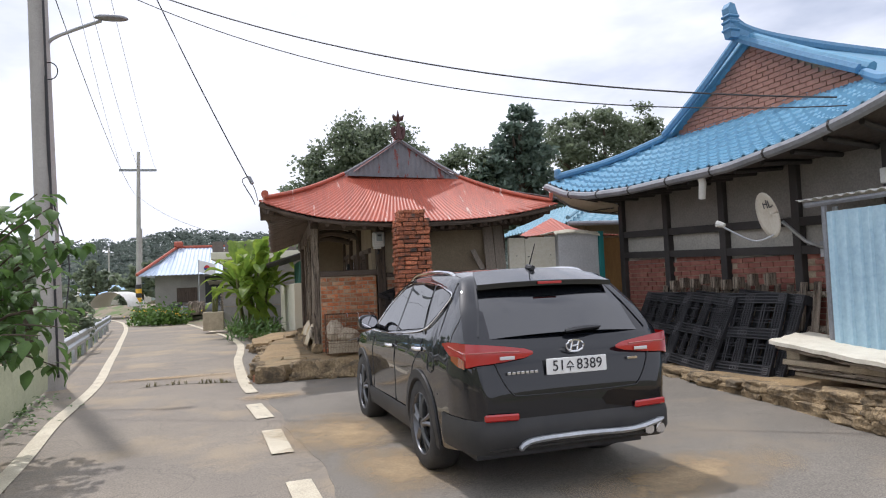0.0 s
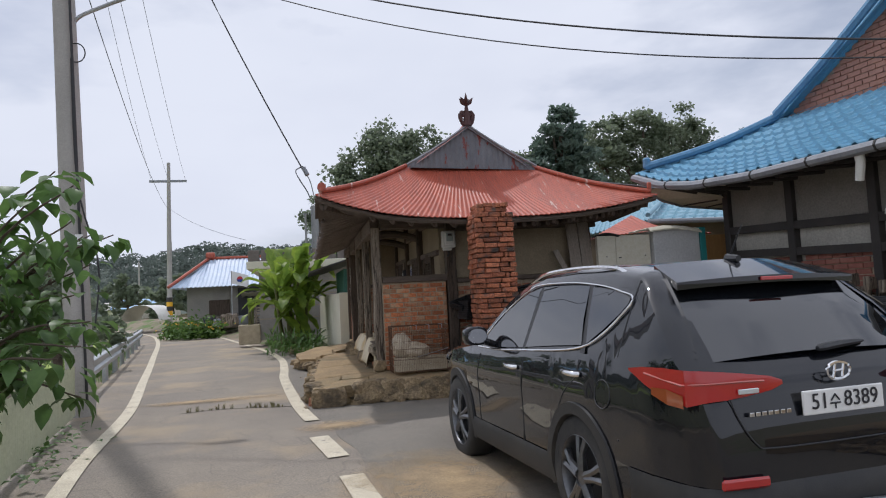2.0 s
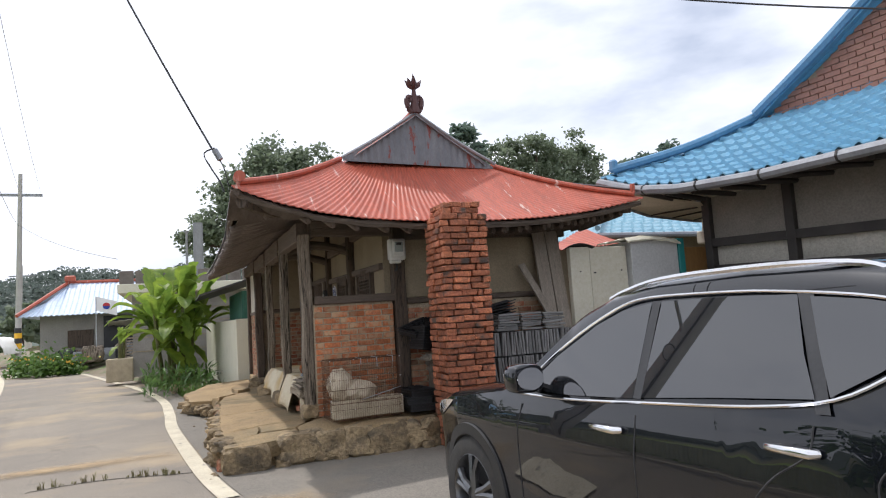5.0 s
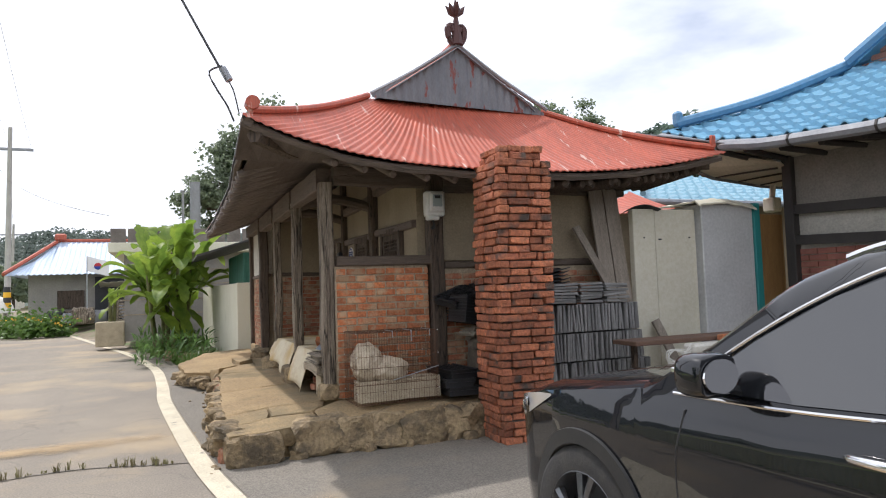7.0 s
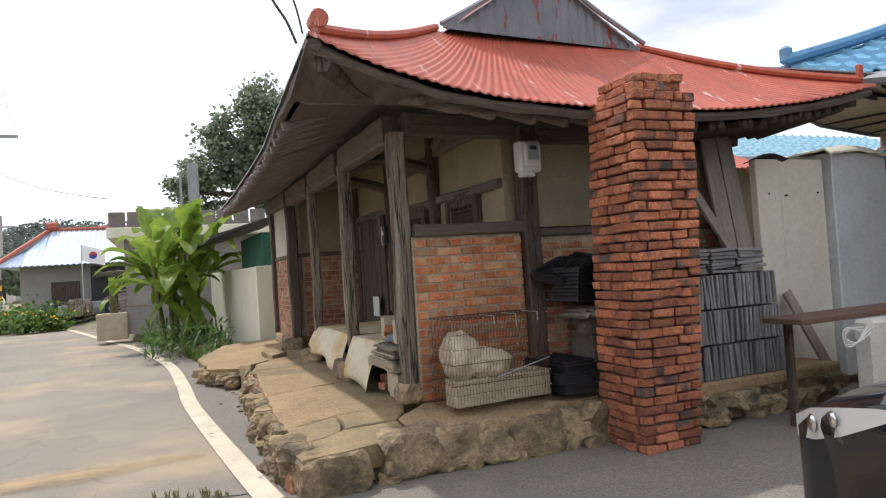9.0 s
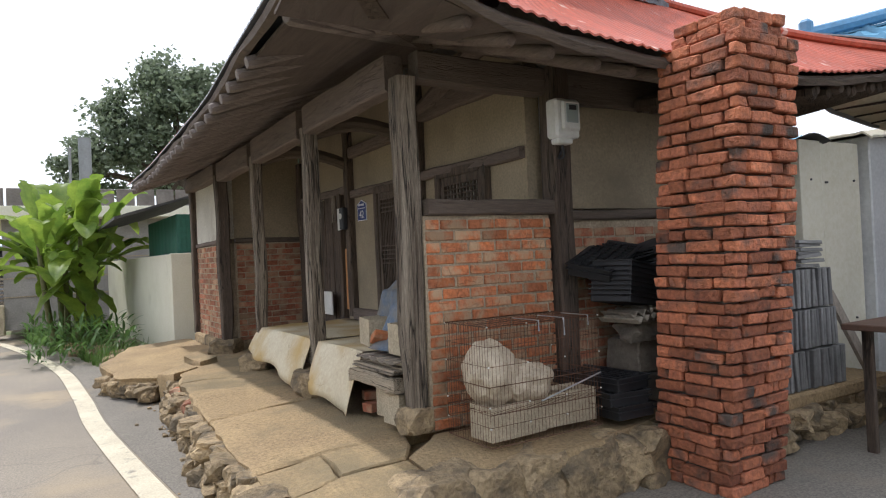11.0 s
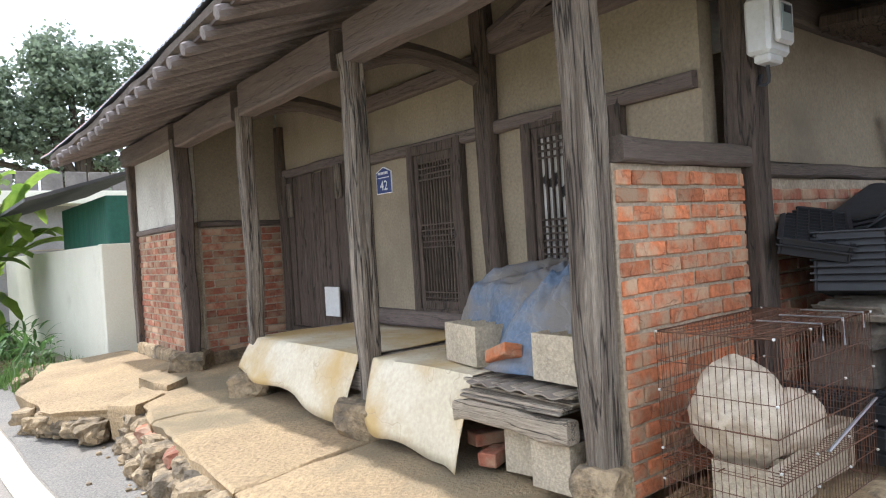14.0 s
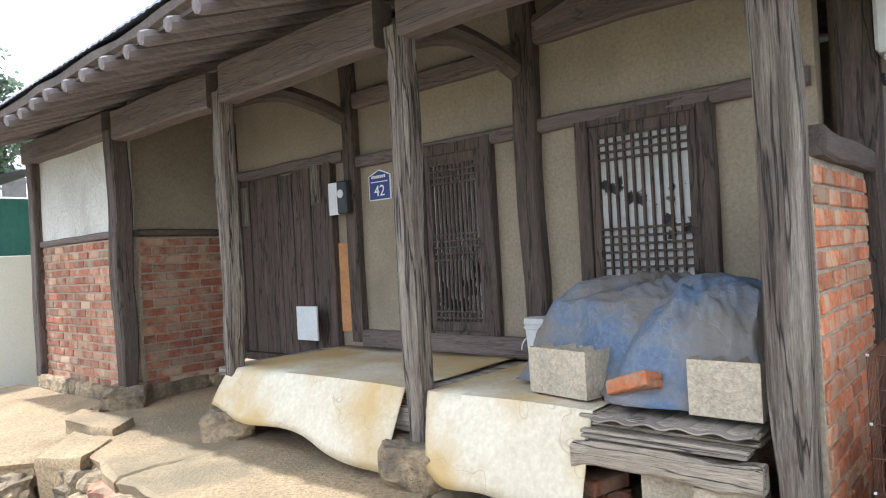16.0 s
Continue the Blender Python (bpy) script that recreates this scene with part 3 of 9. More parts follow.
# ---- the old house: timbers ----
def timber(bm, lo, hi, bevel=0.012, amount=0.012, cuts=8, scale=3.0):
    """A squared timber with worn, wavering edges."""
    size = [h - l for l, h in zip(lo, hi)]
    k = size.index(max(size))
    u, v = [i for i in range(3) if i != k]
    bv = min(bevel, 0.3 * size[u], 0.3 * size[v])
    ring = [(lo[u] + bv, lo[v]), (hi[u] - bv, lo[v]), (hi[u], lo[v] + bv), (hi[u], hi[v] - bv), (hi[u] - bv, hi[v]), (lo[u] + bv, hi[v]), (lo[u], hi[v] - bv), (lo[u], lo[v] + bv)]
    rings = []
    for i in range(cuts + 2):
        w = lo[k] + size[k] * i / (cuts + 1)
        r = []
        for p, q in ring:
            c = [0.0, 0.0, 0.0]
            c[k], c[u], c[v] = w, p, q
            c = Vector(c)
            mid = c.copy()
            mid[u], mid[v] = (lo[u] + hi[u]) / 2, (lo[v] + hi[v]) / 2
            r.append(bm.verts.new(c + noise.noise_vector(mid * scale) * amount + noise.noise_vector(c * scale * 4) * amount * 0.25))
        rings.append(r)
    for r, t in zip(rings, rings[1:]):
        for i in range(8):
            bm.faces.new((r[i], r[(i + 1) % 8], t[(i + 1) % 8], t[i]))
    bm.faces.new(rings[0][::-1])
    bm.faces.new(rings[-1])
    return bm


old_house = thing("house_frame", pose(2.2, 14.8, FLOOR), "dark weathered timber frame of an old farmhouse", "timber frame", kind="structure")
for i, (y, w, mt) in enumerate(((11.58, 0.064, GREY_WOOD), (13.17, 0.057, GREY_WOOD), (14.69, 0.052, GREY_WOOD), (16.16, 0.068, WOOD))):
    bm = bmesh.new()
    timber(bm, (PX - w, y - w, 0.50), (PX + w, y + w, 2.44), 0.014, 0.016, 14, 2.2)
    for v in bm.verts:          # foot eaten away
        if v.co.z < 0.95:
            k = (0.95 - v.co.z) / 0.45
            v.co.x += (PX - v.co.x) * 0.28 * k * (0.6 + 0.8 * noise.noise(v.co * 6))
            v.co.y += (y - v.co.y) * 0.22 * k
    part("post", bm, mt, old_house, "grey weathered post with deep cracks" if mt is GREY_WOOD else "", smooth=35)
    bm = bmesh.new()
    rock(bm, (PX - 0.01, y, 0.43), (0.17, 0.16, 0.10) if i else (0.09, 0.09, 0.075), 0.3 * i)
    part("footing_stone", bm, STONE, old_house, "rough stone under a post", smooth=25)
for lo, hi, mt in (
        ((PX - 0.065, 11.68, 2.38), (PX + 0.065, 13.13, 2.60), WOOD_H), ((PX - 0.065, 13.28, 2.37), (PX + 0.065, 14.63, 2.60), WOOD_H),
        ((PX - 0.065, 14.77, 2.36), (PX + 0.065, 16.09, 2.58), WOOD_H), ((PX - 0.065, 16.24, 2.42), (PX + 0.065, 17.98, 2.60), WOOD_H),
        ((IX - 0.05, 11.68, 2.02), (IX + 0.02, 13.03, 2.10), WOOD_H), ((IX - 0.05, 13.17, 2.02), (IX + 0.02, 14.53, 2.10), WOOD_H),
        ((IX - 0.06, 13.17, 2.44), (IX + 0.02, 14.53, 2.55), WOOD_H), ((IX - 0.06, 11.68, 2.52), (IX + 0.02, 13.03, 2.66), WOOD_H),
        ((IX - 0.05, 14.67, 2.08), (IX + 0.02, 16.04, 2.16), WOOD_H), ((IX - 0.07, 11.68, 0.76), (IX + 0.02, 14.53, 0.88), WOOD_H),
        ((0.73, SY - 0.03, 1.62), (1.69, SY + 0.09, 1.715), WOOD_X), ((1.84, SY - 0.015, 1.585), (EX, SY + 0.06, 1.655), WOOD_X),
        ((0.73, SY + 0.02, 2.42), (1.69, SY + 0.14, 2.60), WOOD_X), ((1.84, SY - 0.03, 2.36), (EX + 0.15, SY + 0.10, 2.60), WOOD_X),
        ((PX + 0.02, 16.26, 1.645), (PX + 0.13, 17.9, 1.70), WOOD_H), ((PX + 0.16, 16.20, 1.645), (IX, 16.30, 1.70), WOOD_X)):
    bm = bmesh.new()
    timber(bm, lo, hi, 0.012, 0.014, 10, 2.4)
    part("beam", bm, mt, old_house, smooth=35)
for lo, hi in (((1.69, SY - 0.05, 0.50), (1.84, SY + 0.10, 2.60)), ((IX - 0.08, 13.03, 0.80), (IX + 0.02, 13.17, 2.95)), ((IX - 0.07, 14.54, 0.80), (IX + 0.02, 14.65, 2.95)),
               ((EX - 0.10, SY - 0.04, 0.4), (EX + 0.05, SY + 0.1, 2.6)), ((PX - 0.02, 17.88, 0.45), (PX + 0.12, 18.02, 2.5)), ((IX - 0.05, 16.05, 0.6), (IX + 0.03, 16.17, 2.6))):
    bm = bmesh.new()
    timber(bm, lo, hi, 0.012, 0.022, 10, 1.7)
    part("wall_post", bm, WOOD, old_house, smooth=35)
for y in (13.2, 14.7):
    bm = bmesh.new()
    tube(bm, spline([(PX, y, 2.40), (PX + 0.35, y - 0.02, 2.50), (PX + 0.7, y - 0.04, 2.46), (IX - 0.02, y - 0.06, 2.38)], 10), [0.07] * 4 + [0.06] * 6, 8)
    part("tie_beam", bm, WOOD_X, old_house, "crooked tie beam", smooth=40)
bm = bmesh.new()
tube(bm, spline([(IX - 0.02, 13.0, 2.62), (IX - 0.05, 12.6, 2.72), (IX - 0.05, 12.2, 2.86), (IX - 0.05, 11.7, 2.92)], 10), 0.07, 8)
part("tie_beam", bm, WOOD_H, old_house, "crooked tie beam", smooth=40)

# rafters and boards under the eaves
SOFFIT_BOARD = mat("smoked_boards", (0.13, 0.102, 0.088), (0.088, 0.069, 0.06), 0.9, scale=3, fine=30, bump=0.6, stretch=(6, 0.6, 6))
bm0 = bmesh.new()
tube(bm0, [(0, 0, 0), (0.02, 0, 0.005), (1.9, 0, 0.68)], [0.034, 0.040, 0.046], 8)
RAFTER = mat("weathered_rafter", (0.26, 0.22, 0.20), (0.175, 0.145, 0.13), 0.9, grain=0.5, scale=3, fine=26, bump=0.6, stretch=(0.5, 6, 6), spot=(0.13, 0.105, 0.09), spot_at=(0.58, 0.74), spot_scale=3, crack=(2.0, 0.008, (0.07, 0.056, 0.048), 0.5))
rafter_mesh = mesh_of("rafter", bm0, RAFTER, 40)
y = 12.1
while y < 18.0:
    ob = new("rafter", rafter_mesh)
    ob.parent = old_house
    ob.matrix_parent_inverse = world_of(old_house).inverted()
    ob.matrix_basis = pose(-0.115 + random.uniform(-0.025, 0.025), y, eave_z(y) - 0.135, 0, random.uniform(-0.8, 0.8), random.uniform(-2.5, 2.5)) @ Matrix.Diagonal((1, random.uniform(0.9, 1.15), 1, 1))
    ob.rotation_mode = "XYZ"
    y += random.uniform(0.21, 0.27)
for k in range(7):       # fan of rafters at the corner
    f = k / 6
    bm = bmesh.new()
    end = Vector((-0.08 + 0.42 * f, 11.45 - 0.75 * f, 2.62 + 0.03 * (1 - f)))
    tube(bm, [end, end + (Vector((1.15, 12.1, 2.86)) - end) * 0.03, (1.15, 12.1, 2.86)], [0.028, 0.042, 0.045], 8)
    part("rafter", bm, RAFTER, old_house, smooth=40)
x = 0.55
while x < 4.2:
    u = (x - TIPW.x) / (TIPE.x - TIPW.x)
    e = south_eave(u)
    bm = bmesh.new()
    tube(bm, [(x, e.y + 0.14, e.z - 0.10), (x, e.y + 0.16, e.z - 0.095), (x, 12.1, 2.88)], [0.028, 0.04, 0.048], 8)
    part("rafter", bm, WOOD_H, old_house, smooth=40)
    x += random.uniform(0.26, 0.33)
x = 2.55
while x < 4.42:          # ragged rafter ends towards the back corner
    e = south_eave((x - TIPW.x) / (TIPE.x - TIPW.x))
    bm = bmesh.new()
    tip = e + Vector((0, random.uniform(0.10, 0.22), -0.115))
    tube(bm, [tip, tip + Vector((0.0, 0.03, 0.002)), (x - 0.05, 11.46, min(e.z - 0.07, 2.47))], [0.035, 0.05, 0.055], 7)
    part("rafter", bm, WOOD, old_house, smooth=40)
    x += random.uniform(0.10, 0.17)
bm = bmesh.new()
sheet(bm, [[(-0.06 + 0.0 * k, yy, eave_z(yy) - 0.085), (0.65, yy, 2.76), (min(1.75, 0.66 + max(0.0, yy - 11.2) * 0.9), yy, min(3.16, 2.74 + 0.28 * max(0.0, yy - 11.2)))] for k, yy in enumerate([11.0 + 0.25 * i for i in range(30)])], 0.02)
part("eave_boards", bm, SOFFIT_BOARD, old_house, "dark boards above the rafters")
bm = bmesh.new()
sheet(bm, [[south_eave(i / 24) + Vector((0, 0.10, -0.05)), (TIPW.x + (TIPE.x - TIPW.x) * i / 24, 11.2, 2.58), (max(0.9, min(3.7, TIPW.x + (TIPE.x - TIPW.x) * i / 24)), 12.1, 2.95)] for i in range(25)], 0.02)
part("eave_boards", bm, SOFFIT_BOARD, old_house, "dark boards above the rafters")
for side in (0, 1):      # ragged lath under the sheet's edge
    bm = bmesh.new()
    if side:
        tube(bm, [south_eave(i / 30) + Vector((0, 0.06, -0.055)) for i in range(31)], 0.035, 5)
    else:
        tube(bm, [(-0.2 + 0.11 * min(1, i / 10) + 0.03, 10.55 + i * 0.26, eave_z(10.55 + i * 0.26) - 0.055) for i in range(30)], 0.04, 5)
    wobble(bm, 0.02, 9)
    part("eave_lath", bm, WOOD_X, old_house, smooth=40)
bm = bmesh.new()
tube(bm, [(-0.12, 10.62, 2.66), (0.25, 11.05, 2.64), (1.1, 12.0, 2.86)], [0.07, 0.09, 0.09], 6)
part("hip_rafter", bm, WOOD, old_house, smooth=40)
bm = bmesh.new()
tube(bm, [(4.5, 10.55, 2.58), (4.1, 11.0, 2.62), (3.6, 11.9, 2.86)], [0.06, 0.08, 0.08], 6)
part("hip_rafter", bm, WOOD, old_house, smooth=40)

# roof ornament
finial = thing("roof_finial", pose(APEX.x, 11.78, APEX.z + 0.08), "dark rust-red lotus bud on scrolled ridge end", "roof ornament")
bm = bmesh.new()
for sx in (-0.085, 0.075):
    tube(bm, spline([(APEX.x + sx * 0.3, 11.78, APEX.z + 0.02), (APEX.x + sx, 11.78, APEX.z + 0.08), (APEX.x + sx * 1.25, 11.78, APEX.z + 0.19), (APEX.x + sx * 0.75, 11.78, APEX.z + 0.235), (APEX.x + sx * 0.5, 11.78, APEX.z + 0.17)], 14), 0.036, 7)
tube(bm, [(APEX.x, 11.78, APEX.z + 0.02), (APEX.x, 11.78, APEX.z + 0.36)], [0.075, 0.02], 8)
part("scroll_base", bm, plain("finial_red", (0.085, 0.038, 0.036), 0.7), finial, smooth=40)
for a in range(7):
    bm = bmesh.new()
    d = Vector((math.cos(a * 0.9), math.sin(a * 0.9), 0)) * (0.0 if a == 6 else 1.0)
    b0 = Vector((APEX.x, 11.78, APEX.z + 0.34))
    tube(bm, [b0, b0 + d * 0.06 + Vector((0, 0, 0.06)), b0 + d * 0.11 + Vector((0, 0, 0.13 + 0.08 * (a == 6)))], [0.02, 0.038, 0.004], 6)
    part("petal", bm, bpy.data.materials["finial_red"], finial, smooth=40)

# ---- doors and lattice windows of the porch ----
PAPER = mat("torn_paper", (0.66, 0.64, 0.58), (0.5, 0.48, 0.42), 0.9, scale=3, fine=30, bump=0.1, spot=(0.03, 0.028, 0.025), spot_at=(0.56, 0.58), spot_scale=4)


def lattice(name, y0, y1, z0, z1, bars, rows, label, dark=False):
    """A wooden lattice door in the inner wall: frame, back, upright bars and groups of cross bars."""
    d = thing(name, pose(IX, (y0 + y1) / 2, z0), label, "door", kind="structure")
    x = IX - 0.055
    for lo, hi in (((x, y0 - 0.075, z0 - 0.04), (IX + 0.01, y0, z1 + 0.07)), ((x, y1, z0 - 0.04), (IX + 0.01, y1 + 0.075, z1 + 0.07)),
                   ((x, y0, z1), (IX + 0.01, y1, z1 + 0.07)), ((x, y0, z0 - 0.04), (IX + 0.01, y1, z0))):
        bm = bmesh.new()
        timber(bm, lo, hi, 0.006, 0.005, 5)
        part("frame", bm, WOOD, d, smooth=35)
    for lo, hi in (((x + 0.012, y0 + 0.004, z0), (IX, y0 + 0.05, z1)), ((x + 0.012, y1 - 0.05, z0), (IX, y1 - 0.004, z1)),
                   ((x + 0.012, y0 + 0.05, z1 - 0.06), (IX, y1 - 0.05, z1)), ((x + 0.012, y0 + 0.05, z0), (IX, y1 - 0.05, z0 + 0.06))):
        bm = bmesh.new()
        box(bm, lo, hi, None, 0.004)
        part("leaf_rail", bm, WOOD, d)
    bm = bmesh.new()
    box(bm, (x + 0.045, y0 + 0.05, z0 + 0.06), (x + 0.049, y1 - 0.05, z1 - 0.06))
    part("paper", bm, BLACK_PLASTIC if dark else PAPER, d, "torn old paper" if not dark else "dark backing")
    for i in range(bars):
        yy = y0 + 0.05 + (y1 - y0 - 0.1) * (i + 1) / (bars + 1)
        bm = bmesh.new()
        box(bm, (x + 0.02, yy - 0.007, z0 + 0.06), (x + 0.038, yy + 0.007, z1 - 0.06), None, 0.002)
        part("upright_bar", bm, WOOD, d)
    for z in rows:
        bm = bmesh.new()
        box(bm, (x + 0.016, y0 + 0.05, z - 0.006), (x + 0.034, y1 - 0.05, z + 0.006), None, 0.002)
        part("cross_bar", bm, WOOD, d)
    bm = bmesh.new()
    tube(bm, [(x - 0.004, y0 + 0.025 + 0.02 * math.cos(k), 1.42 + 0.02 * math.sin(k)) for k in [j * 0.7 for j in range(10)]], 0.003, 5)
    part("ring_pull", bm, CABLE, d, "small iron ring")
    return d


lattice("door_1", 13.44, 13.90, 0.90, 2.00, 10, [1.94, 1.90, 1.86, 1.82, 1.50, 1.46, 1.42, 1.38, 1.34, 1.02, 0.98], "closed wooden lattice door with torn paper behind")
lattice("door_2", 12.16, 12.73, 0.90, 2.00, 9, [1.94, 1.90, 1.86, 1.82, 1.46, 1.42, 1.38, 1.34, 1.30, 1.26, 1.02, 0.98], "closed lattice door with white paper torn behind bars")
d = thing("door_3", pose(IX, 15.4, 0.6), "closed double door of weathered dark planks", "door", kind="structure")
for lo, hi in (((IX - 0.06, 14.80, 0.62), (IX + 0.01, 14.88, 2.10)), ((IX - 0.06, 15.97, 0.62), (IX + 0.01, 16.05, 2.10)), ((IX - 0.06, 14.88, 0.6), (IX + 0.01, 15.97, 0.66))):
    bm = bmesh.new()
    timber(bm, lo, hi, 0.006, 0.006, 5)
    part("frame", bm, WOOD, d, smooth=35)
yy = 14.89
while yy < 15.95:
    w = min(random.uniform(0.14, 0.24), 15.96 - yy)
    bm = bmesh.new()
    timber(bm, (IX - 0.045 + random.uniform(-0.008, 0.008), yy + 0.003, 0.67), (IX - 0.012, yy + w - 0.003, 2.08 - random.uniform(0, 0.02)), 0.003, 0.004, 6)
    part("plank", bm, WOOD, d, smooth=35)
    yy += w
for y0, y1, z0, z1 in ((14.92, 15.03, 1.80, 2.09), (15.84, 15.95, 1.70, 2.02)):
    bm = bmesh.new()
    box(bm, (IX - 0.062, y0, z0), (IX - 0.05, y1, z1), None, 0.003)
    part("patch_board", bm, GREY_WOOD, d, "pale grey patch board")

board = bmesh.new()
box(board, (IX - 0.14, 14.93, 0.80), (IX - 0.125, 15.17, 1.05), pose(0, 0, 0, 0, 0, 0), 0.003)
solo("foam_board", board, WHITE_PLASTIC, "white foam board leaning at the plank door", "board")

bm = bmesh.new()
box(bm, (IX - 0.03, 14.665, 0.86), (IX - 0.004, 14.785, 1.50), None, 0.004)
wobble(bm, 0.008, 12)
solo("clay_patch", bm, mat("bare_clay", (0.50, 0.25, 0.10), (0.42, 0.2, 0.08), 0.95, scale=9, fine=40, bump=1.0), "bare orange clay where the plaster fell off", "wall patch", "structure")

sign = thing("house_sign", pose(IX - 0.01, 14.34, 1.78), "blue house number sign with white border", "house sign")
SIGN_BLUE, SIGN_WHITE = plain("sign_blue", (0.012, 0.03, 0.16), 0.4), plain("sign_white", (0.8, 0.8, 0.8), 0.5)
out = [(14.235, 1.775), (14.445, 1.775), (14.445, 1.945), (14.34, 1.985), (14.235, 1.945)]
ctr = Vector((14.34, 1.865))
bm = bmesh.new()
prism(bm, out, IX - 0.012, IX - 0.002, "x")
part("plate", bm, SIGN_WHITE, sign)
bm = bmesh.new()
prism(bm, [tuple(ctr + (Vector(p) - ctr) * 0.93) for p in out], IX - 0.0135, IX - 0.011, "x")
part("field", bm, SIGN_BLUE, sign)


def lettering(name, text, size, m, material, parent, label=""):
    """Flat raised characters; text runs along the pose's x, up its y."""
    cu = bpy.data.curves.new(name, "FONT")
    cu.body, cu.size, cu.extrude, cu.align_x, cu.align_y = text, size, 0.0012, "CENTER", "CENTER"
    tmp = bpy.data.objects.new(name, cu)
    scene.collection.objects.link(tmp)
    me = bpy.data.meshes.new_from_object(tmp.evaluated_get(bpy.context.evaluated_depsgraph_get()))
    bpy.data.objects.remove(tmp)
    me.materials.clear()
    me.materials.append(material)
    ob = new(name, me)
    ob.parent = parent
    ob.matrix_parent_inverse = world_of(parent).inverted()
    ob.matrix_basis = m
    return tagged(ob, label)


lettering("number", "42", 0.105, pose(IX - 0.0145, 14.34, 1.835, 90, 0, -90), SIGN_WHITE, sign)
for k in range(7):
    bm = bmesh.new()
    box(bm, (IX - 0.015, 14.40 - k * 0.02, 1.925), (IX - 0.0132, 14.413 - k * 0.02, 1.945))
    part("writing_bar", bm, SIGN_WHITE, sign)
bm = bmesh.new()
box(bm, (IX - 0.015, 14.26, 1.897), (IX - 0.0132, 14.42, 1.903))
part("writing_bar", bm, SIGN_WHITE, sign)

pm = thing("small_meter", pose(IX - 0.08, 14.68, 1.72), "black dial meter beside a white plate on a post", "meter")
bm = bmesh.new()
box(bm, (IX - 0.13, 14.56, 1.70), (IX - 0.075, 14.66, 1.93), None, 0.01)
part("housing", bm, BLACK_PLASTIC, pm)
bm = bmesh.new()
tube(bm, [(IX - 0.131, 14.61, 1.84), (IX - 0.138, 14.61, 1.84)], 0.03, 16)
part("dial", bm, WHITE_PLASTIC, pm, "round white dial", smooth=30)
bm = bmesh.new()
box(bm, (IX - 0.10, 14.67, 1.70), (IX - 0.09, 14.78, 1.93), None, 0.003)
part("plate", bm, WHITE_PLASTIC, pm, "white plate")

# ---- electricity meter on the south post ----
em = thing("electricity_meter", pose(1.720, SY - 0.1, 2.050), "white plastic electricity meter box on a timber post", "electricity meter")
bm = bmesh.new()
box(bm, (1.610, SY - 0.17, 2.100), (1.810, SY - 0.06, 2.350), None, 0.015)
part("housing", bm, WHITE_PLASTIC, em)
bm = bmesh.new()
box(bm, (1.640, SY - 0.20, 2.140), (1.790, SY - 0.172, 2.330), None, 0.012)
part("cover", bm, WHITE_PLASTIC, em)
bm = bmesh.new()
box(bm, (1.665, SY - 0.205, 2.190), (1.765, SY - 0.198, 2.310), None, 0.004)
part("window", bm, plain("meter_window", (0.35, 0.40, 0.38), 0.1, coat=0.5), em, "clear greyish window")
bm = bmesh.new()
box(bm, (1.685, SY - 0.209, 2.270), (1.745, SY - 0.204, 2.300))
part("display", bm, BLACK_PLASTIC, em)
bm = bmesh.new()
box(bm, (1.620, SY - 0.165, 2.060), (1.750, SY - 0.09, 2.100), None, 0.01)
part("terminal_cover", bm, WHITE_PLASTIC, em)
bm = bmesh.new()
tube(bm, spline([(1.690, SY - 0.12, 2.060), (1.710, SY - 0.11, 1.990), (1.690, SY - 0.08, 1.98), (1.730, SY - 0.07, 2.030)], 10), 0.008, 6)
part("cable", bm, CABLE, em)

# ---- stone terrace ----
terrace = thing("stone_terrace", pose(0.8, 12.5, 0), "cracked concrete terrace on rough stones with crumbling edge", "terrace", kind="structure")


def flag(pts, z0, z1, name="slab", parent=terrace, mt=CONCRETE):
    """A worn slab with an irregular outline; pts are (x, y, top)."""
    bm = bmesh.new()
    n = len(pts)
    ring = []
    for i in range(n):
        a, b = Vector(pts[i]), Vector(pts[(i + 1) % n])
        m = max(2, int((b - a).length / 0.13))
        for k in range(m):
            p = a.lerp(b, k / m)
            q = noise.noise_vector(p * 5.5)
            ring.append(p + Vector((q.x, q.y, q.z * 0.25)) * 0.03)
    c = sum(ring, Vector()) / len(ring)
    levels = [[bm.verts.new(c + (p - c) * f + Vector((0, 0, dz))) for p in ring] for f, dz in ((0.3, 0.0), (0.7, 0.0), (0.985, 0.0), (1.012, -0.012), (1.0, -0.05), (1.01, -0.10))]
    low = [bm.verts.new(Vector((p.x, p.y, z0)) + (p - c).normalized() * random.uniform(-0.05, 0.0)) for p in ring]
    k = len(ring)
    for a, b in zip(levels + [], levels[1:] + [low]):
        for i in range(k):
            bm.faces.new((a[i], a[(i + 1) % k], b[(i + 1) % k], b[i]))
    bm.faces.new(levels[0])
    for lv in levels[3:]:
        for v in lv:
            q = noise.noise_vector(v.co * 9) * 0.028 + noise.noise_vector(v.co * 23) * 0.012
            v.co += Vector((q.x, q.y, q.z * 0.4))
    for lv in levels[:3]:
        for v in lv:
            v.co.z += 0.018 * noise.noise(v.co * 2.3) + 0.006 * noise.noise(v.co * 11)
    return part(name, bm, mt, parent, smooth=28)


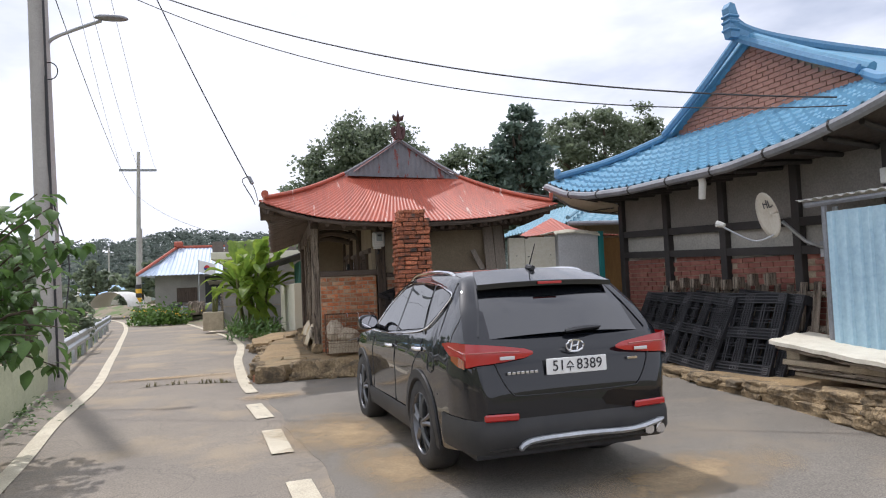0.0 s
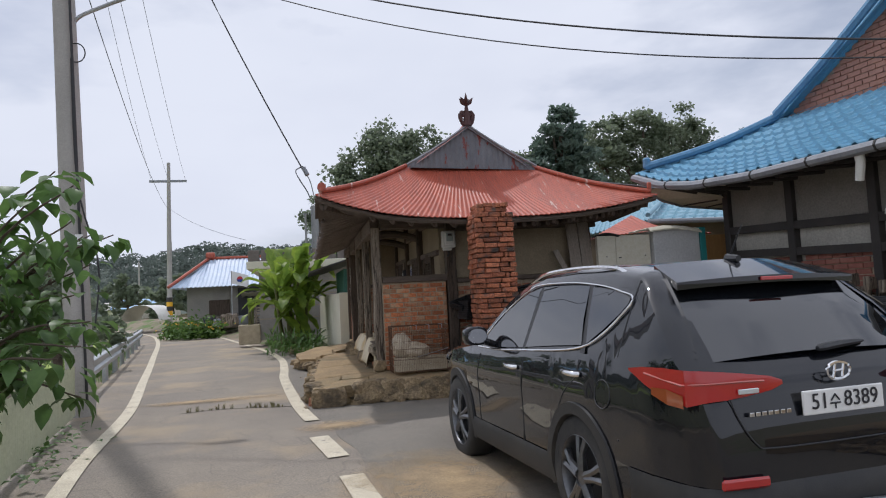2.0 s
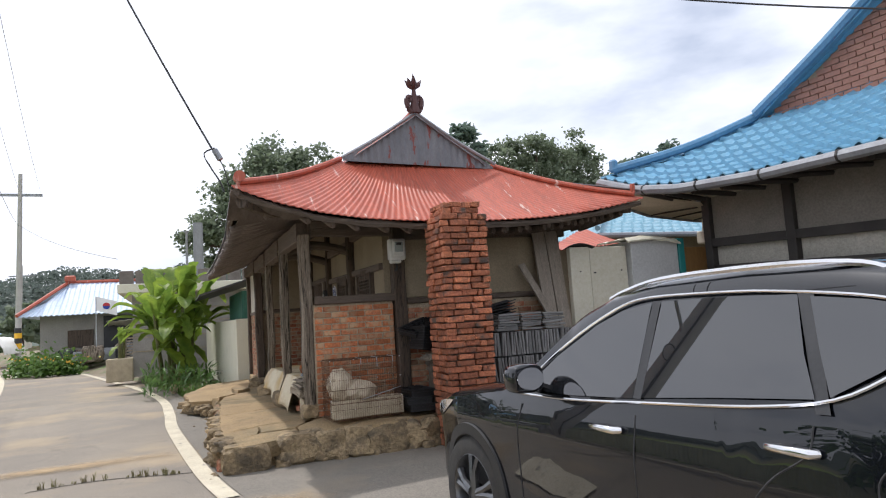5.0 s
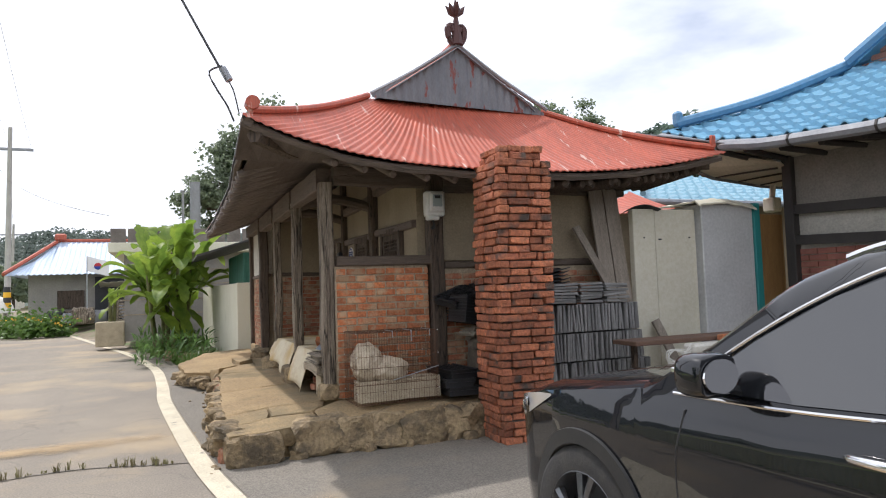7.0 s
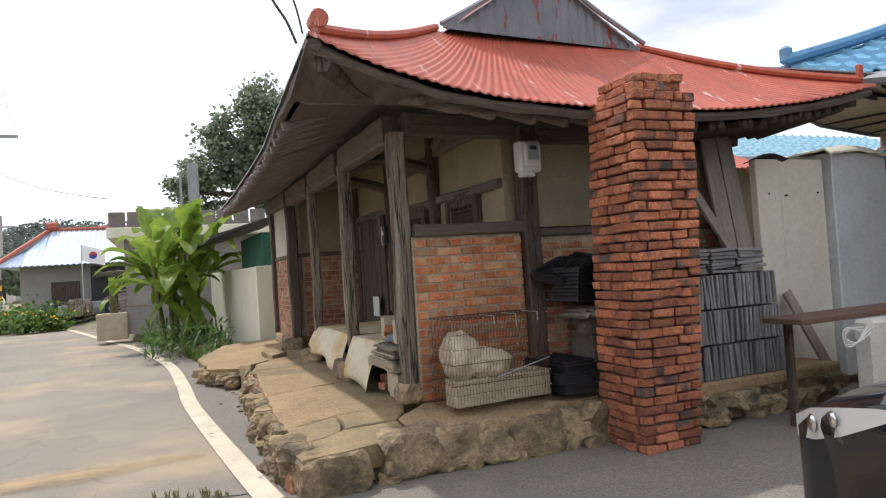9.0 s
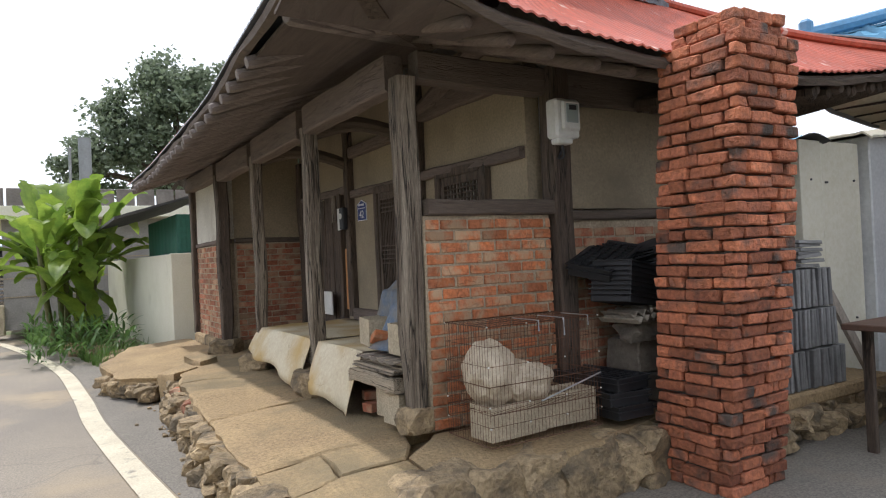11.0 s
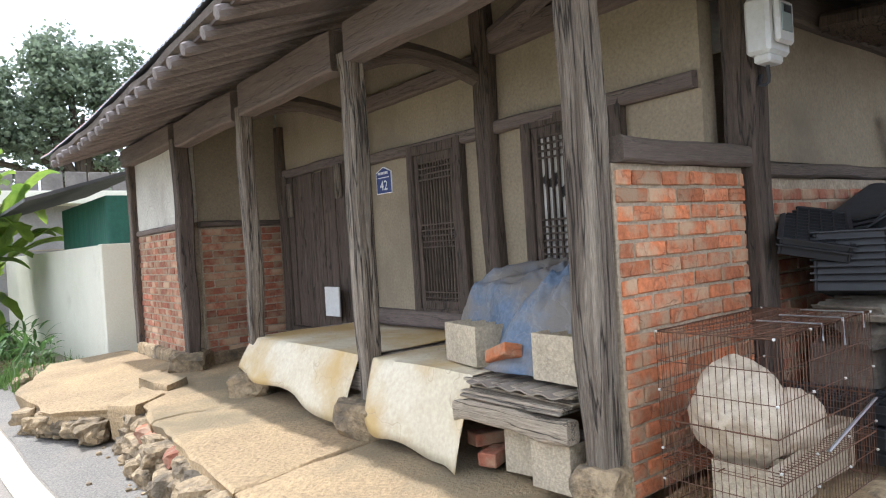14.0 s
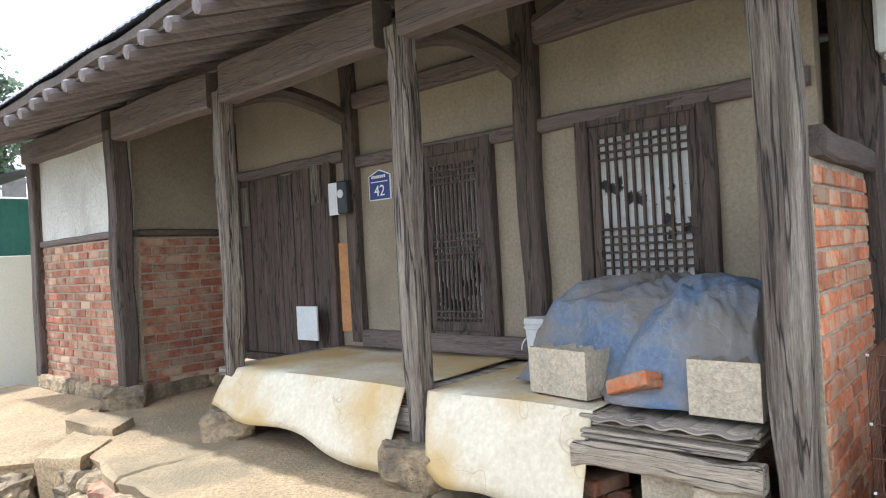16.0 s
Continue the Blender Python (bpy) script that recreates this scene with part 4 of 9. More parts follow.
for pts in (
        [(-0.34, 10.86, 0.25), (0.42, 10.95, 0.27), (0.44, 11.32, 0.30), (0.05, 11.30, 0.29), (-0.32, 11.2, 0.27)],
        [(-0.32, 11.22, 0.27), (0.03, 11.32, 0.29), (0.06, 11.62, 0.31), (-0.30, 11.6, 0.29)],
        [(0.06, 11.32, 0.30), (0.44, 11.34, 0.31), (0.62, 11.68, 0.335), (0.08, 11.64, 0.31)],
        [(0.45, 10.95, 0.28), (1.30, 10.86, 0.31), (2.15, 11.02, 0.33), (2.15, 11.46, 0.37), (0.70, 11.48, 0.36), (0.46, 11.32, 0.32)],
        [(-0.30, 11.64, 0.295), (0.62, 11.70, 0.335), (1.55, 11.75, 0.36), (1.55, 13.0, 0.37), (0.55, 13.0, 0.35), (-0.25, 12.9, 0.32)],
        [(-0.25, 12.93, 0.32), (0.55, 13.03, 0.35), (1.55, 13.03, 0.37), (1.55, 14.6, 0.38), (0.5, 14.5, 0.36), (-0.14, 14.5, 0.34)],
        [(-0.14, 14.53, 0.34), (0.5, 14.53, 0.36), (1.58, 14.63, 0.38), (1.58, 16.2, 0.40), (0.35, 16.3, 0.37), (0.25, 15.7, 0.36), (-0.02, 15.2, 0.35)],
        [(-0.18, 15.62, 0.27), (0.20, 15.75, 0.33), (0.33, 16.35, 0.36), (0.62, 16.4, 0.38), (0.62, 18.4, 0.36), (-0.15, 18.5, 0.30), (-0.62, 17.2, 0.26), (-0.52, 16.0, 0.25)]):
    flag(pts, 0.10, 0.0)
flag([(0.18, 15.35, 0.40), (0.36, 15.5, 0.42), (0.30, 16.1, 0.43), (0.12, 15.95, 0.41)], 0.30, 0)
flag([(-0.12, 15.05, 0.36), (0.12, 15.25, 0.37), (0.10, 15.75, 0.36), (-0.2, 15.5, 0.30)], 0.05, 0)
bm = bmesh.new()
box(bm, (-0.16, 11.0, 0.0), (3.9, 18.2, 0.255))
part("fill", bm, CONCRETE, terrace)
bm = bmesh.new()
rock(bm, (-0.13, 10.93, 0.11), (0.22, 0.13, 0.14), 0.05, 0.1)
part("stone", bm, STONE, terrace, smooth=25)
x = 0.22
while x < 2.0:
    w = random.uniform(0.15, 0.24)
    bm = bmesh.new()
    rock(bm, (x + w * 0.8, 11.0 + random.uniform(-0.03, 0.03), 0.15), (w, 0.15, 0.15), random.uniform(-0.2, 0.2), 0.3)
    part("stone", bm, STONE, terrace, smooth=25)
    bm = bmesh.new()
    rock(bm, (x + random.uniform(0, 0.3), 10.88 + random.uniform(-0.04, 0.03), 0.03), (random.uniform(0.05, 0.1), 0.06, 0.05), random.uniform(0, 3))
    part("stone", bm, STONE, terrace, smooth=25)
    x += w * 1.55
for row in range(3):
    y = 11.05
    while y < 15.2:
        w = random.uniform(0.05, 0.12)
        ex = float(np.interp(y, [10.9, 11.6, 12.9, 14.5, 15.2], [-0.31, -0.29, -0.24, -0.13, -0.05]))
        bm = bmesh.new()
        rock(bm, (ex + 0.0 + random.uniform(-0.04, 0.03) - 0.03 * (row == 0), y + w, 0.05 + row * 0.085), (w * 1.15, w, random.uniform(0.045, 0.07)), random.uniform(-0.5, 0.5), 0.35)
        part("stone", bm, STONE if random.random() < 0.94 else BRICK_RED, terrace, smooth=25)
        y += w * 1.9
for k in range(34):
    f = k / 33
    p = Vector((-0.30, 15.6, 0)).lerp(Vector((-0.60, 16.6, 0)), min(1, f * 2)) if f < 0.5 else Vector((-0.60, 16.6, 0)).lerp(Vector((-0.2, 18.5, 0)), f * 2 - 1)
    w = random.uniform(0.05, 0.11)
    bm = bmesh.new()
    rock(bm, (p.x + random.uniform(-0.03, 0.08), p.y, random.uniform(0.04, 0.15)), (w, w * 1.1, w * 0.7), random.uniform(0, 3), 0.35)
    part("stone", bm, STONE, terrace, smooth=25)
for k in range(46):      # crumbs on the asphalt along the edge
    y = random.uniform(10.7, 15.5)
    bm = bmesh.new()
    s = random.uniform(0.008, 0.022)
    rock(bm, (float(np.interp(y, [10.9, 14.5, 15.5], [-0.38, -0.24, -0.2])) - abs(random.gauss(0, 0.07)), y, s * 0.5), (s, s, s * 0.7), 0)
    part("crumb", bm, STONE, terrace)
for x0, x1 in ((PX - 0.02, PX + 0.12),):
    for k in range(6):
        bm = bmesh.new()
        rock(bm, (PX + 0.07, 16.4 + 0.29 * k, 0.40), (0.09, 0.16, 0.08), 0, 0.15)
        part("stone", bm, STONE, terrace, smooth=25)
for k in range(4):
    bm = bmesh.new()
    rock(bm, (PX + 0.3 + 0.26 * k, 16.25, 0.42), (0.15, 0.08, 0.07), 0, 0.15)
    part("stone", bm, STONE, terrace, smooth=25)

# ---- porch floor and what lies on it ----
OLD_BOARD = mat("silvered_board", (0.58, 0.49, 0.365), (0.42, 0.345, 0.25), 0.9, grain=0.8, scale=2.5, fine=24, bump=1.0, stretch=(9, 0.4, 9), spot=(0.20, 0.155, 0.11), spot_at=(0.66, 0.76), spot_scale=2, dist=0.025, crack=(1.8, 0.014, (0.07, 0.055, 0.042), 0.9))
maru = thing("porch_floor", pose(1.1, 13.2, FLOOR), "raised wooden porch floor of old boards on blocks", "porch floor", kind="structure")
for k in range(9):
    bm = bmesh.new()
    timber(bm, (0.66 + k * 0.1, 11.72, 0.70), (0.755 + k * 0.1, 14.9, 0.745), 0.004, 0.004, 6)
    part("board", bm, GREY_WOOD_H, maru, smooth=35)
bm = bmesh.new()
timber(bm, (0.55, 11.66, 0.575), (0.62, 12.33, 0.665), 0.01, 0.02, 12, 5)
part("edge_beam", bm, OLD_BOARD, maru, "split silver-grey edge beam", smooth=35)
bm = bmesh.new()
timber(bm, (0.63, 12.45, 0.56), (0.69, 14.8, 0.69), 0.01, 0.01, 8, 4)
part("edge_beam", bm, GREY_WOOD_H, maru, smooth=35)
for k in range(4):
    bm = bmesh.new()
    box(bm, (0.57 + 0.012 * k, 11.68 + random.uniform(0, 0.03), 0.668 + 0.018 * k), (1.0, 12.29 + random.uniform(-0.05, 0.04), 0.680 + 0.018 * k), pose(0, 0, 0, random.uniform(-0.15, 0.15), 0, random.uniform(-0.2, 0.2)), 0.003)
    wobble(bm, 0.006, 8)
    part("loose_board", bm, OLD_BOARD if k else GREY_WOOD_H, maru)
bm = bmesh.new()
sheet(bm, [[(0.57 + 0.36 * j / 8, 11.69 + 0.56 * i / 50, 0.75 + 0.006 * math.cos(i / 50 * 0.62 / 0.13 * math.tau) + 0.01 * j / 8) for j in range(9)] for i in range(51)], 0.006)
solo("corrugated_offcut", bm, mat("old_grey_sheet", (0.31, 0.265, 0.21), (0.22, 0.185, 0.15), 0.8, scale=4, fine=40, bump=0.4), "weathered corrugated offcut lying on the porch boards", "roofing sheet", smooth=50)


def vinyl(name, y0, y1, drop, label, seed):
    """A floor mat that hangs over the porch edge with a curled, uneven hem."""
    bm = bmesh.new()
    grid = []
    n = 36
    for i in range(n + 1):
        f = i / n
        y = y0 + (y1 - y0) * f
        hem = drop(f)
        row = []
        for j in range(9):
            row.append(Vector((1.56 - 0.93 * j / 8, y, 0.765 + 0.012 * noise.noise(Vector((y * 2, j * 0.3, seed))))))
        for j in range(1, 9):
            g = j / 8
            row.append(Vector((0.63 - 0.06 * math.sin(g * 1.4) - (0.07 + 0.05 * noise.noise(Vector((y * 2.5, 1, seed)))) * g + 0.02 * math.sin(y * 9 + seed) * g, y + (0.05 * g if seed == 1 else -0.09 * g * (1 - f)), 0.765 - hem * g)))
        grid.append(row)
    sheet(bm, grid, 0.0)
    ob = solo(name, bm, VINYL, label, "floor mat", smooth=60)
    sol = ob.modifiers.new("thick", "SOLIDIFY")
    sol.thickness = 0.004
    return ob


vinyl("floor_mat", 14.72, 13.24, lambda f: 0.21 + 0.16 * f + 0.02 * math.sin(f * 9), "cream vinyl mat stained yellow, hanging over the porch edge", 1)
vinyl("floor_mat", 13.10, 12.27, lambda f: 0.30 + 0.12 * f ** 0.6 + 0.015 * math.sin(f * 12), "cream vinyl mat with curled hem over the porch edge", 2)


def cinder(m, label, length=0.39, mt=BLOCK):
    c = thing("concrete_block", m, label, "concrete block", group="loose concrete blocks")
    bm = bmesh.new()
    bmesh.ops.create_cube(bm, size=1.0, matrix=Matrix.Translation((0, 0, 0.095)) @ Matrix.Diagonal((length, 0.19, 0.19, 1)))
    bmesh.ops.subdivide_edges(bm, edges=[e for e in bm.edges if abs(e.verts[0].co.x - e.verts[1].co.x) > length * 0.5], cuts=2, use_grid_fill=True)
    bm.faces.ensure_lookup_table()
    tops = [f for f in bm.faces if f.normal.z > 0.9 or f.calc_center_median().z > 0.188]
    r = bmesh.ops.inset_individual(bm, faces=tops, thickness=0.028, depth=0.0)
    for f in tops:
        for v in f.verts:
            v.co.z -= 0.05
    part("body", bm, mt, c, at_world=False)
    return c


cinder(pose(0.84, 12.47, 0.775, 0, 0, 78), "grey concrete block holding down a blue tarpaulin", 0.31)
cinder(pose(0.74, 11.79, 0.785, 0, 0, 88), "grey concrete block holding down a blue tarpaulin", 0.24)
cinder(pose(0.70, 11.80, 0.37, 0, 0, 4), "grey concrete block propping the porch boards", 0.22)
cinder(pose(0.76, 12.02, 0.37, 0, 0, 10), "grey concrete block propping the porch boards", 0.22)
for x, y, z, r in ((0.70, 12.22, 0.40, 20), (0.74, 12.30, 0.46, -15), (0.8, 12.36, 0.40, 60)):
    ob = new("loose_brick", brick_mesh("b", (0.2, 0.09, 0.06), BRICK_RED))
    ob.matrix_basis = pose(x, y, z, 0, 0, r)
    tagged(ob, "loose red brick under the porch boards", "brick", "loose bricks")
ob = new("loose_brick", brick_mesh("b", (0.2, 0.09, 0.06), BRICK))
ob.matrix_basis = pose(0.69, 12.13, 0.865, 14, 18, 75)
tagged(ob, "orange brick weighing down the blue tarpaulin", "brick", "loose bricks")

bm = bmesh.new()
grid = []
NI, NJ = 130, 90
for i in range(NI + 1):
    y = 11.66 + 1.15 * i / NI
    row = []
    for j in range(NJ + 1):
        x0 = 0.66 + 0.24 * min(1.0, max(0.0, (y - 12.22) / 0.25))
        x = x0 + (1.56 - x0) * j / NJ
        a = (0.385 + 0.12 * (12.6 - y)) * math.exp(-(((y - 12.38) / 0.42) ** 4) - (((x - 1.22) / 0.38) ** 4))
        b = 0.40 * math.exp(-(((y - 11.93) / 0.34) ** 4) - (((x - 1.08) / 0.38) ** 4))
        v = Vector((x * 3, y * 3, 0))
        q = v + noise.noise_vector(v * 0.8) * 0.9
        body = max(a, b)
        fold = 1 - abs(noise.noise(Vector((q.x * 1.3 + q.y * 0.9, q.y * 0.5 - q.x * 0.3, 2)))) * 2.2
        crease = 1 - abs(noise.noise(q * 2.1 + Vector((4, 0, 7)))) * 2.5
        fine = 1 - abs(noise.noise(q * 4.6)) * 2.5
        edge = min(1.0, i / 9, (NI - i) / 9, j / 12, (NJ - j) / 8 + 0.5)
        h = body + (0.045 * fold + 0.026 * crease + 0.014 * fine) * (0.35 + body * 1.6) - 0.02
        w = noise.noise_vector(v * 1.1) * 0.05
        row.append(Vector((x + w.x, y + w.y, 0.79 + max(0.004 + 0.006 * noise.noise(v * 5), h * edge))))
    grid.append(row)
sheet(bm, grid, 0.0)
solo("tarpaulin", bm, TARP, "dusty faded blue tarpaulin draped over a heap", "tarpaulin", smooth=70)

bk = thing("bucket", pose(1.46, 13.00, 0.77), "white plastic bucket with handle on the porch", "bucket")
bm = bmesh.new()
tube(bm, [(0, 0, 0), (0, 0, 0.02), (0, 0, 0.20), (0, 0, 0.215), (0, 0, 0.24)], [0.075, 0.078, 0.092, 0.098, 0.094], 20)
part("pail", bm, WHITE_PLASTIC, bk, smooth=40, at_world=False)
for z in (0.19, 0.215):
    bm = bmesh.new()
    tube(bm, [(0.096 * math.cos(k * 0.314), 0.096 * math.sin(k * 0.314), z) for k in range(21)], 0.005, 5, cap=False)
    part("rim", bm, WHITE_PLASTIC, bk, smooth=40, at_world=False)
bm = bmesh.new()
tube(bm, [(-0.06, 0.10 * math.cos(k), 0.13 + 0.085 * math.sin(k) - 0.06) for k in [j * 0.35 for j in range(10)]], 0.004, 5)
part("handle", bm, WHITE_PLASTIC, bk, smooth=40, at_world=False)

# ---- wire cage on the terrace ----
cage = thing("wire_cage", pose(1.13, 11.19, 0.37), "rusty folding wire cage standing on the terrace", "wire cage")
RUST = mat("rusty_wire", (0.17, 0.085, 0.05), (0.10, 0.055, 0.035), 0.7, 0.4, scale=9, fine=60, bump=0.2)
CX0, CX1, CY0, CY1, CZ0, CZ1 = 0.76, 1.54, 10.98, 11.40, 0.37, 1.00


def grid_panel(name, o, u, v, nu, nv, r=0.0014):
    """A wire panel: nu uprights and nv cross wires over u and v from the corner o."""
    bm = bmesh.new()
    o, u, v = Vector(o), Vector(u), Vector(v)
    for i in range(nu + 1):
        tube(bm, [o + u * i / nu, o + u * i / nu + v], r, 4)
    for j in range(nv + 1):
        tube(bm, [o + v * j / nv, o + v * j / nv + u], r * (2.0 if j in (0, nv, nv // 2) else 1.2), 4)
    tagged(part(name, bm, RUST, cage), kind="stuff")


W, D, H = CX1 - CX0, CY1 - CY0, CZ1 - CZ0
grid_panel("front_panel", (CX0, CY0, CZ0), (W, 0, 0), (0, 0, H), 32, 6)
grid_panel("back_panel", (CX0, CY1, CZ0), (W, 0, 0), (0, 0, H), 30, 6)
grid_panel("side_panel", (CX0, CY0, CZ0), (0, D, 0), (0, 0, H), 17, 6)
grid_panel("side_panel", (CX1, CY0, CZ0), (0, D, 0), (0, 0, H), 17, 6)
grid_panel("lid", (CX0, CY0, CZ1), (W, 0, 0), (0, D, 0), 24, 5)
grid_panel("shelf", (CX0, CY0, CZ0 + 0.17), (W, 0, 0), (0, D, 0), 30, 4)
for k, x in enumerate((1.10, 1.28, 1.46)):
    bm = bmesh.new()
    tube(bm, [(x, CY0 + 0.22, CZ1 + 0.008), (x, CY0 - 0.006, CZ1 + 0.008), (x, CY0 - 0.008, CZ1 - 0.05 - 0.04 * (k == 1))], 0.006, 5, 0.5)
    part("clip", bm, STEEL, cage, "bright steel clip")
for x, y in [(x, CY0) for x in (CX0, CX0 + 0.26, CX0 + 0.52, CX1)] + [(CX0, CY1), (CX1, CY1)]:
    for z in (CZ0 + 0.10, CZ0 + 0.21, CZ0 + 0.42, CZ1):
        bm = bmesh.new()
        box(bm, (x - 0.004, y - 0.007, z - 0.004), (x + 0.004, y + 0.002, z + 0.004), None, 0.0015)
        part("end_cap", bm, WHITE_PLASTIC, cage, "small white plastic cap")
bm = bmesh.new()
tube(bm, [(1.10, CY0 - 0.006, CZ0 + 0.20), (1.54, CY0 - 0.006, CZ0 + 0.30)], 0.007, 5, 0.6)
part("bar", bm, STEEL, cage, "bright steel bar")
bag = bmesh.new()
for c, s in (((0.91, 11.18, 0.71), (0.15, 0.17, 0.20)), ((1.09, 11.16, 0.65), (0.22, 0.16, 0.13))):
    r = bmesh.ops.create_icosphere(bag, subdivisions=4, radius=1)
    for v in r["verts"]:
        q = v.co.copy()
        v.co = Vector(c) + Vector([a * b for a, b in zip(q, s)]) * (1 + 0.16 * noise.noise(q * 2.3 + Vector(c) * 9) - 0.14 * abs(noise.noise(q * 4.5)) + 0.05 * noise.noise(q * 9))
solo("white_sack", bag, mat("white_sack", (0.55, 0.465, 0.345), (0.43, 0.36, 0.26), 0.5, scale=5, fine=40, bump=0.6, grain=0.5), "crumpled white sack inside a wire cage", "sack", smooth=60)
rm = bpy.data.objects["white_sack"].modifiers.new("merge", "REMESH")
rm.mode, rm.voxel_size, rm.use_smooth_shade = "VOXEL", 0.009, True
cinder(pose(1.00, 11.15, 0.375, 0, 0, 3), "grey concrete block inside the wire cage")
cinder(pose(1.40, 11.18, 0.375, 0, 0, -2), "grey concrete block inside the wire cage")

# ---- plastic trays, broken tiles and rubble behind the chimney ----
TRAY = mat("black_tray", (0.014, 0.015, 0.017), (0.022, 0.023, 0.026), 0.55, scale=6, fine=60, bump=0.05)


def tray(m, label, n=1):
    t = thing("seed_tray", m, label, "seed tray", group="stacked seed trays")
    for k in range(n):
        bm = bmesh.new()
        z = k * 0.030
        for lo, hi in (((-0.285, -0.152, z + 0.044), (0.285, -0.138, z + 0.051)), ((-0.285, 0.138, z + 0.044), (0.285, 0.152, z + 0.051)), ((-0.285, -0.138, z + 0.044), (-0.268, 0.138, z + 0.051)), ((0.268, -0.138, z + 0.044), (0.285, 0.138, z + 0.051))):
            box(bm, lo, hi)
        for lo, hi in (((-0.27, -0.14, z), (0.27, -0.128, z + 0.05)), ((-0.27, 0.128, z), (0.27, 0.14, z + 0.05)), ((-0.27, -0.128, z), (-0.258, 0.128, z + 0.05)), ((0.258, -0.128, z), (0.27, 0.128, z + 0.05))):
            box(bm, lo, hi, None, 0.003)
        for i in range(1, 10):
            box(bm, (-0.258 + i * 0.0516 - 0.003, -0.128, z + 0.02), (-0.258 + i * 0.0516 + 0.003, 0.128, z + 0.046))
        for j in range(1, 5):
            box(bm, (-0.258, -0.128 + j * 0.0512 - 0.003, z + 0.02), (0.258, -0.128 + j * 0.0512 + 0.003, z + 0.046))
        box(bm, (-0.258, -0.128, z + 0.004), (0.258, 0.128, z + 0.012))
        part("tray", bm, TRAY, t, at_world=False)
    return t


rub = thing("rubble_wall", pose(2.1, 11.2, 0.36), "crumbling cement and stone stub behind the chimney", "rubble wall", kind="structure")
DARK_CEMENT = mat("dark_cement", (0.25, 0.215, 0.17), (0.15, 0.13, 0.105), 0.95, scale=5, fine=40, bump=0.9, grain=0.6, spot=(0.10, 0.09, 0.075), spot_at=(0.5, 0.66), spot_scale=3, vary=0.2)
for row in range(2):
    for k in range(2):
        bm = bmesh.new()
        x0 = 1.96 + 0.40 * k + 0.07 * row
        box(bm, (x0, 11.10 + 0.03 * row, 0.345 + 0.225 * row), (x0 + 0.39, 11.42, 0.563 + 0.225 * row), None, 0.012, 0.012)
        bmesh.ops.subdivide_edges(bm, edges=bm.edges[:], cuts=3, use_grid_fill=True)
        wobble(bm, 0.014, 9)
        part("cement_block", bm, DARK_CEMENT, rub, smooth=30)
for k in range(9):
    bm = bmesh.new()
    rock(bm, (2.08 + 0.075 * k, 11.20 + random.uniform(-0.05, 0.06), 0.85 + 0.06 * (k % 2)), (random.uniform(0.09, 0.14), 0.10, 0.065), random.uniform(-0.6, 0.6), 0.3)
    part("stone", bm, STONE if k % 3 else DARK_CEMENT, rub, smooth=25)
OLD_CEMENT_SHEET = mat("old_cement_sheet", (0.34, 0.30, 0.24), (0.22, 0.19, 0.15), 0.95, scale=5, fine=50, bump=0.6, grain=0.5)
for k in range(2):
    bm = bmesh.new()
    sheet(bm, [[(-0.28 + 0.014 * i, -0.15 + 0.1 * j, 0.016 * math.cos(i * 0.014 / 0.066 * math.tau)) for j in range(4)] for i in range(41)], 0.007)
    ob = solo("corrugated_sheet", bm, OLD_CEMENT_SHEET, "broken grey corrugated cement sheet on rubble", "roofing sheet", group="cement sheets", smooth=50)
    ob.matrix_basis = pose(2.14 + 0.05 * k, 11.17, 0.94 + 0.03 * k, 0, -7, 6 - 14 * k)
tray(pose(2.06, 11.20, 1.01, 0, 9, 14), "tall stack of black plastic seed trays on rubble", 8)
tray(pose(1.99, 11.36, 1.27, 12, -16, 22), "black plastic seed tray lying across a stack", 2)
for k, (z, r) in enumerate(((0.375, 88), (0.45, 82), (0.53, 94))):
    tray(pose(1.78, 11.20 + 0.02 * k, z, 0, 0, r), "black plastic seed trays stacked on the terrace", 2)
DARK_SHEET = mat("dark_sheet", (0.035, 0.037, 0.042), (0.022, 0.024, 0.027), 0.65, scale=5, fine=50, bump=0.1)
for k in range(12):
    bm = bmesh.new()
    sheet(bm, [[(-0.5 + 0.125 * i, -0.12 + 0.03 * j, 0.008 * math.cos(j * 0.9)) for j in range(9)] for i in range(9)], 0.010)
    ob = solo("roofing_sheet", bm, DARK_SHEET, "dark grey corrugated sheets stacked against the wall", "roofing sheet", group="stacked sheets", smooth=50)
    ob.matrix_basis = pose(2.66 + 0.02 * (k % 3), 11.33, 1.10 + 0.031 * k, 0, -3 - 0.7 * k, 3 + 2 * (k % 3))

# ---- brick chimney ----
chimney = thing("brick_chimney", pose(2.17, 10.66, 0), "leaning square chimney of rough dark-red bricks", "chimney")
bm = bmesh.new()
N = 39
lo = [bm.verts.new((2.17 + sx * 0.222, 10.68 + sy * 0.222, 0)) for sx, sy in ((-1, -1), (1, -1), (1, 1), (-1, 1))]
hi = [bm.verts.new((2.08 + sx * 0.20, 10.435 + sy * 0.20, 2.46)) for sx, sy in ((-1, -1), (1, -1), (1, 1), (-1, 1))]
bm.faces.new(lo[::-1]), bm.faces.new(hi)
for i in range(4):
    bm.faces.new((lo[i], lo[(i + 1) % 4], hi[(i + 1) % 4], hi[i]))
part("core", bm, mat("sooty_mortar", (0.15, 0.12, 0.10), (0.08, 0.066, 0.058), 0.95, scale=6, fine=60, bump=0.6), chimney, "dark crumbling mortar")
